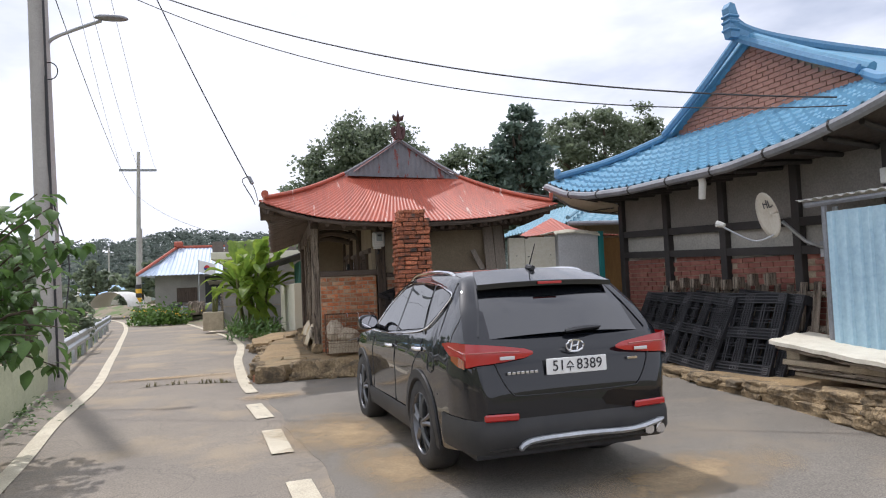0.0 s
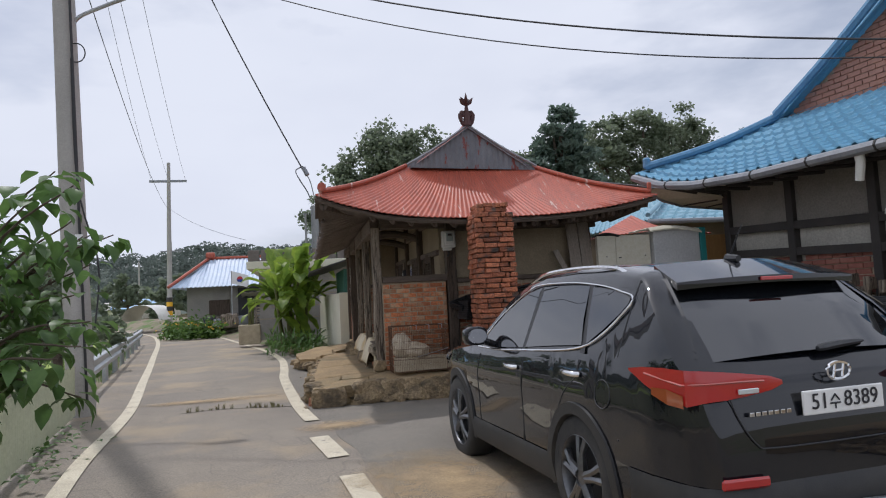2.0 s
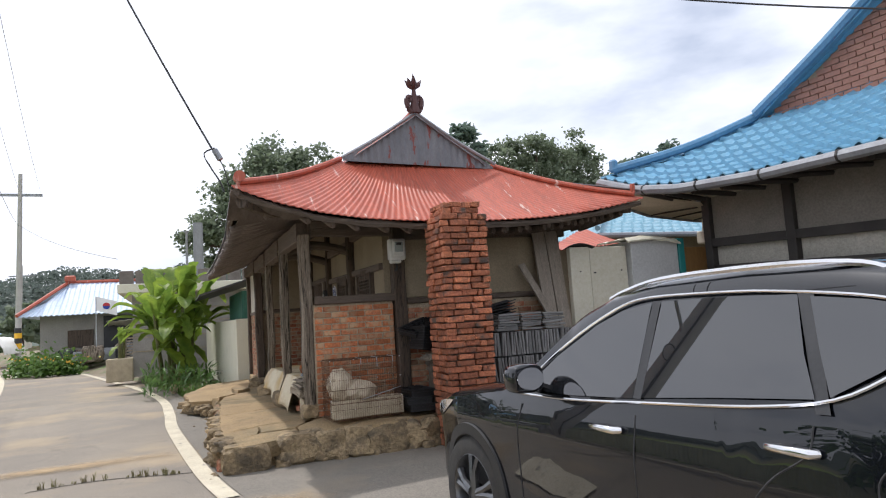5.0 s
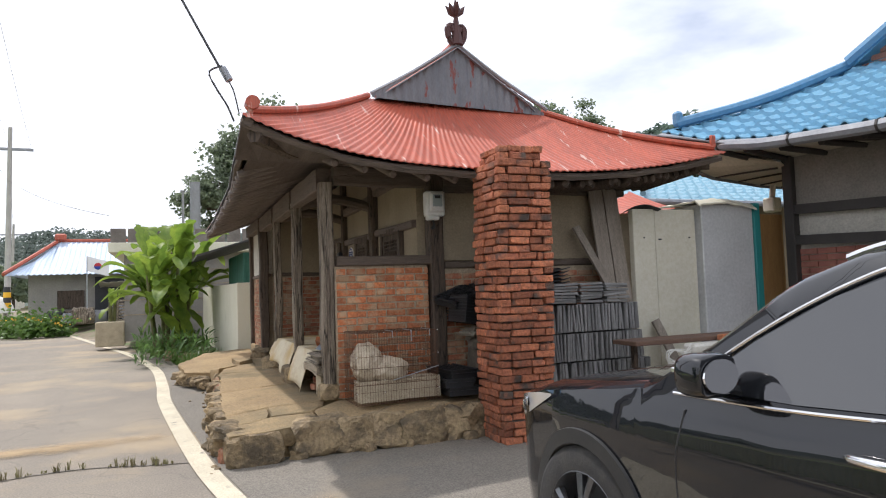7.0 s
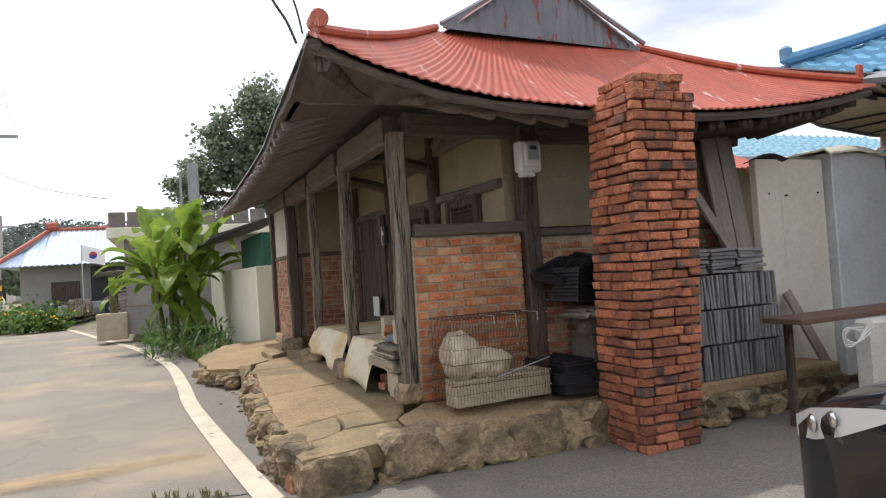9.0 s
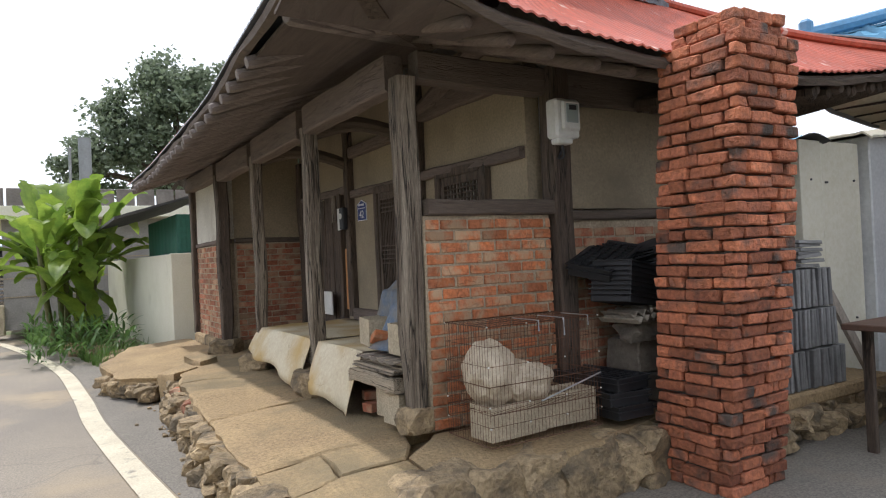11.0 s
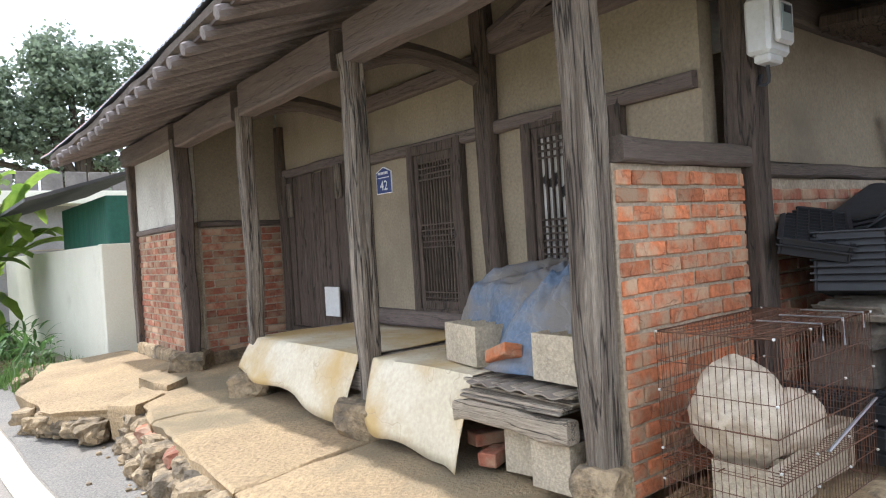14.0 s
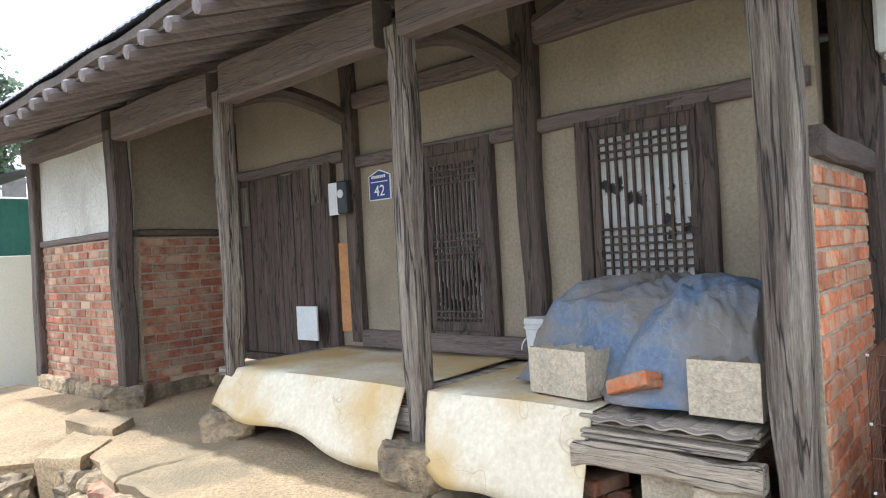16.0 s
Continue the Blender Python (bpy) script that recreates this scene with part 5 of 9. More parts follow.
for r in range(N):
    f = r / (N - 1)
    c = Vector((2.17 - 0.095 * f, 10.68 - 0.26 * f, (r + 0.5) * 0.0667))
    half = 0.255 + 0.012 * math.sin(f * 3.1)
    if r >= N - 2:
        half -= 0.05
    side = 2 * half - 0.095
    for q in range(4):
        a = Vector(((1, 0, 0), (0, 1, 0), (-1, 0, 0), (0, -1, 0))[q])
        o = Vector((a.y, -a.x, 0))
        start = -half + (0.095 if r % 2 else 0.0)
        cut = ((0.44, 0.40, 0.16), (0.52, 0.48), (0.24, 0.42, 0.34), (0.48, 0.52))[(r * 3 + q) % 4]
        cut = [side * c_ for c_ in cut]
        p = start
        for w in cut:
            ob = new("brick", brick_mesh("c", (round(w / 0.02) * 0.02 - 0.008, 0.09, 0.0575), BRICK_CHIM))
            ob.parent = chimney
            ob.matrix_parent_inverse = world_of(chimney).inverted()
            ob.matrix_basis = Matrix.Translation(c + a * (p + w / 2) + o * (half - 0.045 + random.uniform(-0.016, 0.010)) + Vector((0, 0, random.uniform(-0.004, 0.004)))) @ Matrix.Rotation(math.atan2(a.y, a.x) + random.uniform(-0.03, 0.03), 4, "Z") @ Matrix.Rotation(random.uniform(-0.02, 0.02), 4, "Y")
            p += w


# ---- parked car ----
CAR_PAINT = plain("black_car_paint", (0.004, 0.005, 0.008), 0.35, coat=1.0)
CAR_PAINT.node_tree.nodes["Principled BSDF"].inputs["Specular IOR Level"].default_value = 0.08
CAR_PAINT.node_tree.nodes["Principled BSDF"].inputs["Coat Roughness"].default_value = 0.01
CAR_PAINT.node_tree.nodes["Principled BSDF"].inputs["Coat IOR"].default_value = 1.58
CAR_GLASS = plain("tinted_glass", (0.008, 0.009, 0.011), 0.01)
CAR_GLASS.node_tree.nodes["Principled BSDF"].inputs["Specular IOR Level"].default_value = 0.9
CAR_GLASS.node_tree.nodes["Principled BSDF"].inputs["IOR"].default_value = 1.7
CHROME = plain("chrome", (0.75, 0.75, 0.76), 0.12, 1.0)
CLADDING = mat("grey_black_cladding", (0.02, 0.021, 0.023), (0.034, 0.033, 0.032), 0.55, scale=5, fine=120, bump=0.15)
TYRE = mat("tyre_rubber", (0.028, 0.028, 0.029), (0.05, 0.047, 0.043), 0.85, scale=9, fine=60, bump=0.3)
ALLOY = mat("dark_alloy", (0.20, 0.205, 0.215), (0.13, 0.133, 0.14), 0.35, 0.8, scale=6, fine=60, bump=0.05)
LAMP_RED = plain("red_lamp", (0.42, 0.012, 0.010), 0.15, coat=1.0)
LAMP_LENS = plain("headlamp_lens", (0.66, 0.67, 0.69), 0.15, 0.5, coat=1.0)
LAMP_GUIDE = plain("pale_red_lamp", (0.45, 0.09, 0.07), 0.12, coat=1.0)
LAMP_AMBER = plain("amber_lamp", (0.30, 0.06, 0.01), 0.1, coat=1.0)
LAMP_CLEAR = plain("clear_lamp", (0.72, 0.73, 0.75), 0.08, 0.3, coat=1.0)
car = thing("car", pose(2.06, 4.47, -0.075, 0, 0, 4.7), "black estate car with dusty flanks parked on the asphalt", "car")
AX_R, AX_F, WHEEL_R = 1.197, 3.78, 0.37


def P(x, s, z):
    return Vector((x * 0.925, s * 0.89, z * 0.965))


def top_z(s):
    return float(np.interp(s, [0, 0.03, 0.06, 0.12, 0.35, 0.60, 0.72, 1.1, 1.6, 2.15, 2.48, 2.72, 3.02, 3.32, 3.7, 4.15, 4.45, 4.62, 4.69], [0.72, 0.95, 1.05, 1.12, 1.36, 1.55, 1.62, 1.665, 1.685, 1.665, 1.615, 1.53, 1.31, 1.135, 1.09, 1.035, 0.955, 0.84, 0.70]))


def half_w(s):
    return float(np.interp(s, [0, 0.05, 0.15, 0.4, 0.9, 2.0, 3.5, 4.0, 4.35, 4.55, 4.69], [0.76, 0.82, 0.87, 0.915, 0.94, 0.94, 0.935, 0.92, 0.86, 0.76, 0.58]))


def belt_z(s):
    return float(np.interp(s, [0, 1.0, 3.4], [1.17, 1.12, 1.05]))


def side_x(s, z):
    w, b = half_w(s), belt_z(s)
    if z < b:
        return w * float(np.interp(z, [0.25, 0.45, 0.66, 0.88, 0.93, b - 0.02, b], [0.95, 0.985, 0.985, 1.0, 0.99, 0.968, 0.955]))
    return w * 0.955 - 0.36 * (z - b) - 0.22 * (z - b) ** 2


def under_z(s):
    z = float(np.interp(s, [0, 0.3, 0.6, 4.0, 4.69], [0.36, 0.33, 0.29, 0.29, 0.30]))
    for a in (AX_R, AX_F):
        if abs(s - a) < 0.405:
            z = max(z, 0.37 + math.sqrt(0.405 ** 2 - (s - a) ** 2))
    return z


stations = sorted(set([round(4.69 * i / 70, 3) for i in range(71)] + [0.03, 0.06, 0.09, 0.12] + [round(a + 0.405 * math.cos(k * math.pi / 14), 3) for a in (AX_R, AX_F) for k in range(15)]))


def ring_at(s):
    zb, zt = under_z(s), top_z(s)
    ze = max(zb + 0.02, zt - 0.06)
    pts = [(side_x(s, zb + (ze - zb) * k / 12), zb + (ze - zb) * k / 12) for k in range(13)]
    xe = pts[-1][0]
    pts += [(xe * f, ze + (zt - ze) * g) for f, g in ((0.95, 0.45), (0.85, 0.72), (0.6, 0.92), (0.3, 0.99), (0.0, 1.0))]
    return pts


bm = bmesh.new()
rings = []
for s in stations:
    pts = ring_at(s)
    full = [P(-x, s, z) for x, z in pts] + [P(x, s, z) for x, z in pts[-2::-1]]
    rings.append([bm.verts.new(p) for p in full])
for a, b in zip(rings, rings[1:]):
    for i in range(len(a) - 1):
        bm.faces.new((a[i], a[i + 1], b[i + 1], b[i]))
bm.faces.new(rings[0])
bm.faces.new(rings[-1][::-1])
part("body", bm, CAR_PAINT, car, "glossy black paint", smooth=32, at_world=False)
bm = bmesh.new()
box(bm, P(-0.74, 0.3, 0.24), P(0.74, 4.4, 0.62))
part("underbody", bm, BLACK_PLASTIC, car, at_world=False)


def on_side(sign, s, z, out=0.014):
    return P(sign * (side_x(s, z) + out), s, z)


def cabin(s, z):
    """Window line: set back along the car, its lower edge rising to the tail."""
    return float(np.interp(s, [0.8, 1.24, 2.2, 3.46], [0.70, 1.12, 2.08, 3.16])), z + (0.03 + 0.02 * (3.3 - s)) * max(0.0, min(1.0, (1.50 - z) / 0.40))


for sg in (-1, 1):
    for nm, ctl in (("front_window", [(3.36, 1.075), (3.05, 1.27), (2.72, 1.44), (2.50, 1.515), (2.26, 1.545), (2.23, 1.07), (2.8, 1.06)]),
                    ("rear_window", [(2.17, 1.075), (2.18, 1.548), (1.8, 1.553), (1.42, 1.545), (1.34, 1.3), (1.27, 1.12), (1.7, 1.10)]),
                    ("quarter_window", [(1.21, 1.13), (1.28, 1.32), (1.36, 1.535), (1.12, 1.515), (0.92, 1.48), (0.83, 1.455), (0.825, 1.42), (0.89, 1.345), (1.03, 1.235)])):
        bm = bmesh.new()
        f = bm.faces.new([bm.verts.new(on_side(sg, *cabin(s, z))) for s, z in ctl])
        bmesh.ops.triangulate(bm, faces=[f])
        part(nm, bm, CAR_GLASS, car, "dark tinted glass", smooth=80, at_world=False)
    bm = bmesh.new()
    ctl = [(3.46, 1.05), (2.8, 1.04), (2.0, 1.06), (1.5, 1.08), (1.2, 1.12), (1.0, 1.22), (0.86, 1.345), (0.80, 1.42), (0.815, 1.465), (0.90, 1.49), (1.15, 1.53), (1.5, 1.56), (1.8, 1.572), (2.3, 1.57), (2.55, 1.53), (2.8, 1.43), (3.1, 1.27), (3.42, 1.07)]
    tube(bm, [on_side(sg, *cabin(p.x, p.y), 0.012) for p in spline([(a, b, 0) for a, b in ctl], 60)], 0.0065, 6)
    part("window_trim", bm, CHROME, car, "chrome window trim", smooth=50, at_world=False)
    for s0, s1, s2, s3 in ((2.17, 2.26, 2.25, 2.19), (1.26, 1.20, 1.35, 1.42)):
        bm = bmesh.new()
        bm.faces.new([bm.verts.new(on_side(sg, *cabin(s, z), 0.013)) for s, z in ((s0, 1.07), (s1, 1.07), (s2, 1.55), (s3, 1.55))])
        part("pillar", bm, BLACK_PLASTIC, car, at_world=False)
    for line in ([(2.24, 0.40), (2.22, 0.7), (2.2, 1.05)], [(1.62, 0.72), (1.45, 0.9), (1.30, 1.0), (1.27, 1.10)], [(3.42, 0.42), (3.44, 0.75), (3.38, 1.02)], [(0.25, 1.14), (0.30, 1.24), (0.5, 1.45), (0.62, 1.56)],
                 [(0.30, 0.70), (0.62, 0.70), (0.78, 0.69)], [(1.62, 0.72), (1.62, 0.45)]):
        bm = bmesh.new()
        tube(bm, [on_side(sg, cabin(p.x, 2)[0], p.y, 0.0005) for p in spline([(a, b, 0) for a, b in line], 14)], 0.004, 4)
        part("panel_gap", bm, CABLE, car, at_world=False)
    if sg < 0:
        bm = bmesh.new()
        tube(bm, [on_side(sg, 0.84 + 0.085 * math.cos(k * math.tau / 24), 0.93 + 0.08 * math.sin(k * math.tau / 24), 0.0005) for k in range(25)], 0.0035, 4, cap=False)
        part("fuel_flap_gap", bm, CABLE, car, at_world=False)
    for s, z in ((2.28, 0.975), (1.23, 1.015)):
        hd = bmesh.new()
        tube(hd, [on_side(sg, s - 0.10, z - 0.002, 0.004), on_side(sg, s - 0.085, z, 0.035), on_side(sg, s, z + 0.004, 0.045), on_side(sg, s + 0.085, z + 0.004, 0.035), on_side(sg, s + 0.12, z, 0.004)], [0.016, 0.018, 0.016, 0.016, 0.01], 8)
        part("door_handle", hd, CHROME, car, "chrome door handle", smooth=50, at_world=False)
    for a, nm in ((AX_R, "rear"), (AX_F, "front")):
        bm = bmesh.new()
        grid = []
        for k in range(31):
            th = math.pi * (k / 30) * 1.16 - math.pi * 0.08
            row = []
            for r, o in ((0.385, -0.03), (0.40, 0.018), (0.47, 0.016), (0.475, -0.01)):
                s, z = a + r * math.cos(th), 0.37 + r * math.sin(th)
                row.append(P(sg * (side_x(min(max(s, 0.02), 4.6), max(z, 0.28)) + o), s, z))
            grid.append(row)
        sheet(bm, grid)
        part("arch_trim", bm, CLADDING, car, "grey-black plastic arch", smooth=40, at_world=False)
    bm = bmesh.new()
    sheet(bm, [[P(sg * (side_x(s, z) + o), s, z) for z, o in ((0.24, -0.04), (0.27, 0.015), (0.42, 0.02), (0.455, 0.004))] for s in [1.6 + 1.78 * i / 20 for i in range(21)]])
    part("sill_trim", bm, CLADDING, car, "grey plastic sill", smooth=40, at_world=False)
    bm = bmesh.new()
    tube(bm, spline([P(sg * 0.63, 0.95, 1.60), P(sg * 0.635, 1.1, 1.645), P(sg * 0.64, 1.5, 1.665), P(sg * 0.63, 2.1, 1.655), P(sg * 0.61, 2.42, 1.61), P(sg * 0.60, 2.56, 1.575)], 24), 0.014, 6)
    part("roof_rail", bm, CHROME, car, "silver roof rail", smooth=50, at_world=False)
    mir = bmesh.new()
    r = bmesh.ops.create_icosphere(mir, subdivisions=3, radius=1)
    for v in r["verts"]:
        q = Vector([math.copysign(abs(c) ** 0.6, c) for c in v.co])
        v.co = P(sg * 1.03 + q.x * 0.105, 2.86 + q.y * 0.09, 1.185 + q.z * 0.078)
        if v.co.y < 2.80 * 0.89:
            v.co.y = 2.80 * 0.89
    mo = part("wing_mirror", mir, CAR_PAINT, car, "black wing mirror with chrome strip", smooth=40, at_world=False)
    bm = bmesh.new()
    tube(bm, [P(sg * 1.03, 2.785, 1.185), P(sg * 1.03, 2.795, 1.185)], 0.08, 20, 0.72)
    part("mirror_glass", bm, plain("mirror", (0.8, 0.8, 0.82), 0.02, 1.0) if sg < 0 else bpy.data.materials["mirror"], mo, "mirror glass", at_world=False)
    bm = bmesh.new()
    box(bm, P(sg * 1.03 - 0.08, 2.935, 1.19), P(sg * 1.03 + 0.08, 2.955, 1.21), None, 0.004)
    part("indicator_strip", bm, CHROME, mo, at_world=False)
    bm = bmesh.new()
    tube(bm, [on_side(sg, 2.95, 1.11, -0.02), P(sg * 0.97, 2.87, 1.145)], 0.03, 6)
    part("mirror_arm", bm, BLACK_PLASTIC, mo, at_world=False)
    lamp = bmesh.new()
    path = [(side_x(0.54, 1.06), 0.54, 1.09, 1.10), (side_x(0.40, 1.06), 0.40, 1.025, 1.115), (side_x(0.25, 1.0), 0.25, 0.965, 1.12), (0.865, 0.10, 0.95, 1.12), (0.80, 0.045, 0.97, 1.115), (0.70, 0.030, 0.975, 1.105), (0.58, 0.028, 0.985, 1.09), (0.43, 0.03, 1.002, 1.068), (0.36, 0.03, 1.025, 1.045)]
    sheet(lamp, [[P(sg * (x + (0.014 if s > 0.05 else 0)), s - (0.02 if s < 0.2 else 0.0) + 0.10 * max(0, z - 1.03), z) for z in (lo, lo * 0.66 + hi * 0.34, lo * 0.33 + hi * 0.67, hi)] for x, s, lo, hi in path])
    lo_ = part("tail_lamp", lamp, LAMP_RED, car, "red and amber tail lamp", smooth=40, at_world=False)
    bm = bmesh.new()
    sheet(bm, [[P(sg * (x + 0.019), s - 0.022, z) for z in (lo, hi)] for x, s, lo, hi in ((side_x(0.36, 1), 0.36, 0.985, 1.02), (side_x(0.25, 1), 0.25, 0.945, 1.02), (0.867, 0.12, 0.94, 1.0))])
    part("amber_lens", bm, LAMP_AMBER, lo_, "amber lens", at_world=False)
    bm = bmesh.new()
    box(bm, P(sg * 0.58 - 0.06, -0.012, 0.998), P(sg * 0.58 + 0.06, 0.0, 1.022), None, 0.003)
    part("reversing_lens", bm, LAMP_CLEAR, lo_, "clear lens", at_world=False)
    bm = bmesh.new()
    tube(bm, [P(sg * (x + 0.018), s, z) for x, s, z in ((side_x(0.40, 1.09), 0.40, 1.085), (side_x(0.25, 1.08), 0.25, 1.06), (0.87, 0.1, 1.05), (0.79, 0.02, 1.055), (0.6, 0.003, 1.055), (0.46, 0.003, 1.05))], 0.005, 4)
    part("light_guide", bm, LAMP_GUIDE, lo_, at_world=False)
    bm = bmesh.new()
    sheet(bm, [[P(sg * (half_w(s) * 0.99 + 0.012), s, z) for z in (lo, (lo + hi) / 2, hi)] for s, lo, hi in ((4.02, 0.965, 0.975), (4.16, 0.905, 0.965), (4.30, 0.845, 0.945), (4.45, 0.80, 0.915), (4.58, 0.78, 0.86))])
    hl = part("headlamp", bm, LAMP_LENS, car, "clear headlamp with chrome reflectors", smooth=40, at_world=False)
    for hs, hz, hr in ((4.33, 0.90, 0.028), (4.45, 0.86, 0.032)):
        bm = bmesh.new()
        hx = sg * (half_w(hs) * 0.99 + 0.012)
        tube(bm, [P(hx, hs, hz), P(hx + sg * 0.006, hs + 0.004, hz)], [hr, hr * 0.7], 14)
        part("reflector_bowl", bm, CHROME, hl, "chrome reflector", smooth=40, at_world=False)
    bm = bmesh.new()
    box(bm, P(sg * 0.66 - 0.15, -0.035, 0.55), P(sg * 0.66 + 0.13, -0.01, 0.60), pose(0, 0, 0, 0, sg * -2, 0), 0.01)
    part("reflector", bm, LAMP_RED, car, "red reflector", at_world=False)

# tail: bumper, rear window, spoiler, plate
bm = bmesh.new()
sheet(bm, [[P(x * f, s0, z) for z, f, s0 in ((0.33, 0.97, max(0.04, b)), (0.40, 1.0, b - 0.03), (0.52, 1.0, b - 0.032), (0.575, 0.995, b - 0.005))] for x, b in [(math.copysign(side_x(max(bb, 0.0), 0.55), t) + math.copysign(0.012, t), bb) if abs(t) >= 1 else (0.80 * t, 0.005) for t, bb in ((-1, 0.62), (-1, 0.4), (-1, 0.2), (-1, 0.08), (-0.95, 0), (-0.6, 0), (0, 0), (0.6, 0), (0.95, 0), (1, 0.08), (1, 0.2), (1, 0.4), (1, 0.62))]])
part("bumper_trim", bm, CLADDING, car, "grey-black bumper plastic", smooth=50, at_world=False)
bm = bmesh.new()
tube(bm, spline([P(-0.52, -0.03, 0.36), P(-0.42, -0.045, 0.42), P(0.0, -0.05, 0.43), P(0.45, -0.045, 0.42), P(0.74, -0.03, 0.47)], 20), [0.012] + [0.03] * 18 + [0.012], 6, 0.7)
part("skid_plate", bm, STEEL, car, "silver skid plate", smooth=50, at_world=False)
for x in (0.60, 0.70):
    bm = bmesh.new()
    tube(bm, [P(x, 0.1, 0.40), P(x, -0.045, 0.40), P(x, -0.05, 0.40), P(x, 0.0, 0.40)], [0.036, 0.038, 0.03, 0.028], 14)
    part("exhaust_tip", bm, CHROME, car, smooth=40, at_world=False)


def tail_s(z):
    return float(np.interp(z, [0.72, 0.95, 1.05, 1.12, 1.36, 1.55], [0, 0.03, 0.06, 0.12, 0.35, 0.60]))


bm = bmesh.new()
grid = []
for j in range(9):
    z = 1.15 + 0.40 * j / 8
    hw = 0.73 - 0.16 * j / 8
    grid.append([P(hw * (i / 8 - 1), tail_s(z) - 0.035 + 0.05 * abs(i / 8 - 1) ** 3, z + 0.012 - 0.03 * abs(i / 8 - 1) ** 2 * (1 - j / 8)) for i in range(17)])
sheet(bm, grid)
part("rear_screen", bm, CAR_GLASS, car, "dark tinted rear screen", smooth=50, at_world=False)
bm = bmesh.new()
sheet(bm, [[P(0.62 * t * (1 - 0.06 * k), 0.40 + 0.13 * k + 0.06 * t * t, 1.555 + 0.036 * k - 0.02 * t * t) for k in range(4)] for t in [i / 10 - 1 for i in range(21)]], 0.04)
sp_ = part("spoiler", bm, CAR_PAINT, car, smooth=40, at_world=False)
bm = bmesh.new()
box(bm, P(-0.11, 0.385, 1.525), P(0.11, 0.40, 1.545), None, 0.003)
part("brake_light", bm, LAMP_RED, sp_, at_world=False)
for sg in (-1, 1):
    bm = bmesh.new()
    sheet(bm, [[P(sg * (0.735 - 0.16 * j / 8 + dx), tail_s(1.15 + 0.4 * j / 8) + (0.015 if dx < 0.04 else 0.09), 1.16 + 0.4 * j / 8) for dx in (0.0, 0.05)] for j in range(9)])
    part("screen_fin", bm, CAR_PAINT, car, at_world=False)
bm = bmesh.new()
tube(bm, spline([P(0.30, 0.13, 1.185), P(0.12, 0.115, 1.18), P(-0.02, 0.12, 1.165)][::-1], 8), [0.02, 0.03, 0.03, 0.03, 0.028, 0.025, 0.02, 0.012], 6, 0.6)
part("rear_wiper", bm, BLACK_PLASTIC, car, at_world=False)
plate = bmesh.new()
box(plate, P(-0.26, -0.012, 0.865), P(0.26, 0.004, 0.982), None, 0.004)
pl = part("number_plate", plate, plain("plate_white", (0.78, 0.78, 0.76), 0.4), car, "white number plate with dark characters", at_world=False)
INK = plain("plate_ink", (0.02, 0.02, 0.025), 0.5)


def car_text(text, size, x, z, material, parent):
    ob = lettering("characters", text, size, Matrix(), material, parent)
    ob.matrix_parent_inverse = Matrix()
    ob.matrix_basis = Matrix.Translation(P(x, -0.0165, z)) @ pose(0, 0, 0, 90, 0, 0)
    return ob


car_text("51", 0.105, -0.16, 0.925, INK, pl)
car_text("8389", 0.105, 0.105, 0.925, INK, pl)
bm = bmesh.new()          # the syllable between the numbers, as strokes
for a, b in (((-0.062, 0.955), (-0.088, 0.925)), ((-0.062, 0.955), (-0.036, 0.925)), ((-0.094, 0.912), (-0.03, 0.912)), ((-0.062, 0.912), (-0.062, 0.885))):
    tube(bm, [P(a[0], -0.015, a[1]), P(b[0], -0.015, b[1])], 0.0045, 4)
part("characters", bm, INK, pl, at_world=False)
bm = bmesh.new()
tube(bm, [P(0.0 + 0.075 * math.cos(k * math.tau / 24), 0.012, 1.062 + 0.042 * math.sin(k * math.tau / 24)) for k in range(25)], 0.008, 5, cap=False)
for x in (-0.028, 0.028):
    tube(bm, [P(x - 0.008, 0.012, 1.03), P(x + 0.008, 0.012, 1.094)], 0.007, 5)
tube(bm, [P(-0.03, 0.012, 1.062), P(0.03, 0.012, 1.064)], 0.006, 5)
part("badge", bm, CHROME, car, "chrome oval badge", smooth=50, at_world=False)
for k in range(7):
    bm = bmesh.new()
    box(bm, P(-0.58 + 0.037 * k, -0.004, 0.888), P(-0.552 + 0.037 * k, 0.01, 0.908), None, 0.002)
    part("badge_bar", bm, CHROME, car, at_world=False)
bm = bmesh.new()
box(bm, P(0.46, 0.0, 0.93), P(0.55, 0.02, 0.95), None, 0.002)
part("badge_bar", bm, CHROME, car, at_world=False)
bm = bmesh.new()
tube(bm, spline([P(-0.70, 0.045, 1.10), P(-0.64, 0.02, 0.90), P(-0.55, 0.0, 0.76), P(-0.45, -0.004, 0.735), P(0, -0.006, 0.73), P(0.45, -0.004, 0.735), P(0.55, 0.0, 0.76), P(0.64, 0.02, 0.90), P(0.70, 0.045, 1.10)], 50), 0.004, 4)
part("tailgate_gap", bm, CABLE, car, at_world=False)
bm = bmesh.new()
tube(bm, [P(0, 0.80, 1.665), P(0, 0.70, 1.66)], [0.03, 0.02], 8)
tube(bm, [P(0, 0.77, 1.69), P(0.01, 0.66, 1.86)], [0.006, 0.003], 5)
part("antenna", bm, BLACK_PLASTIC, car, at_world=False)
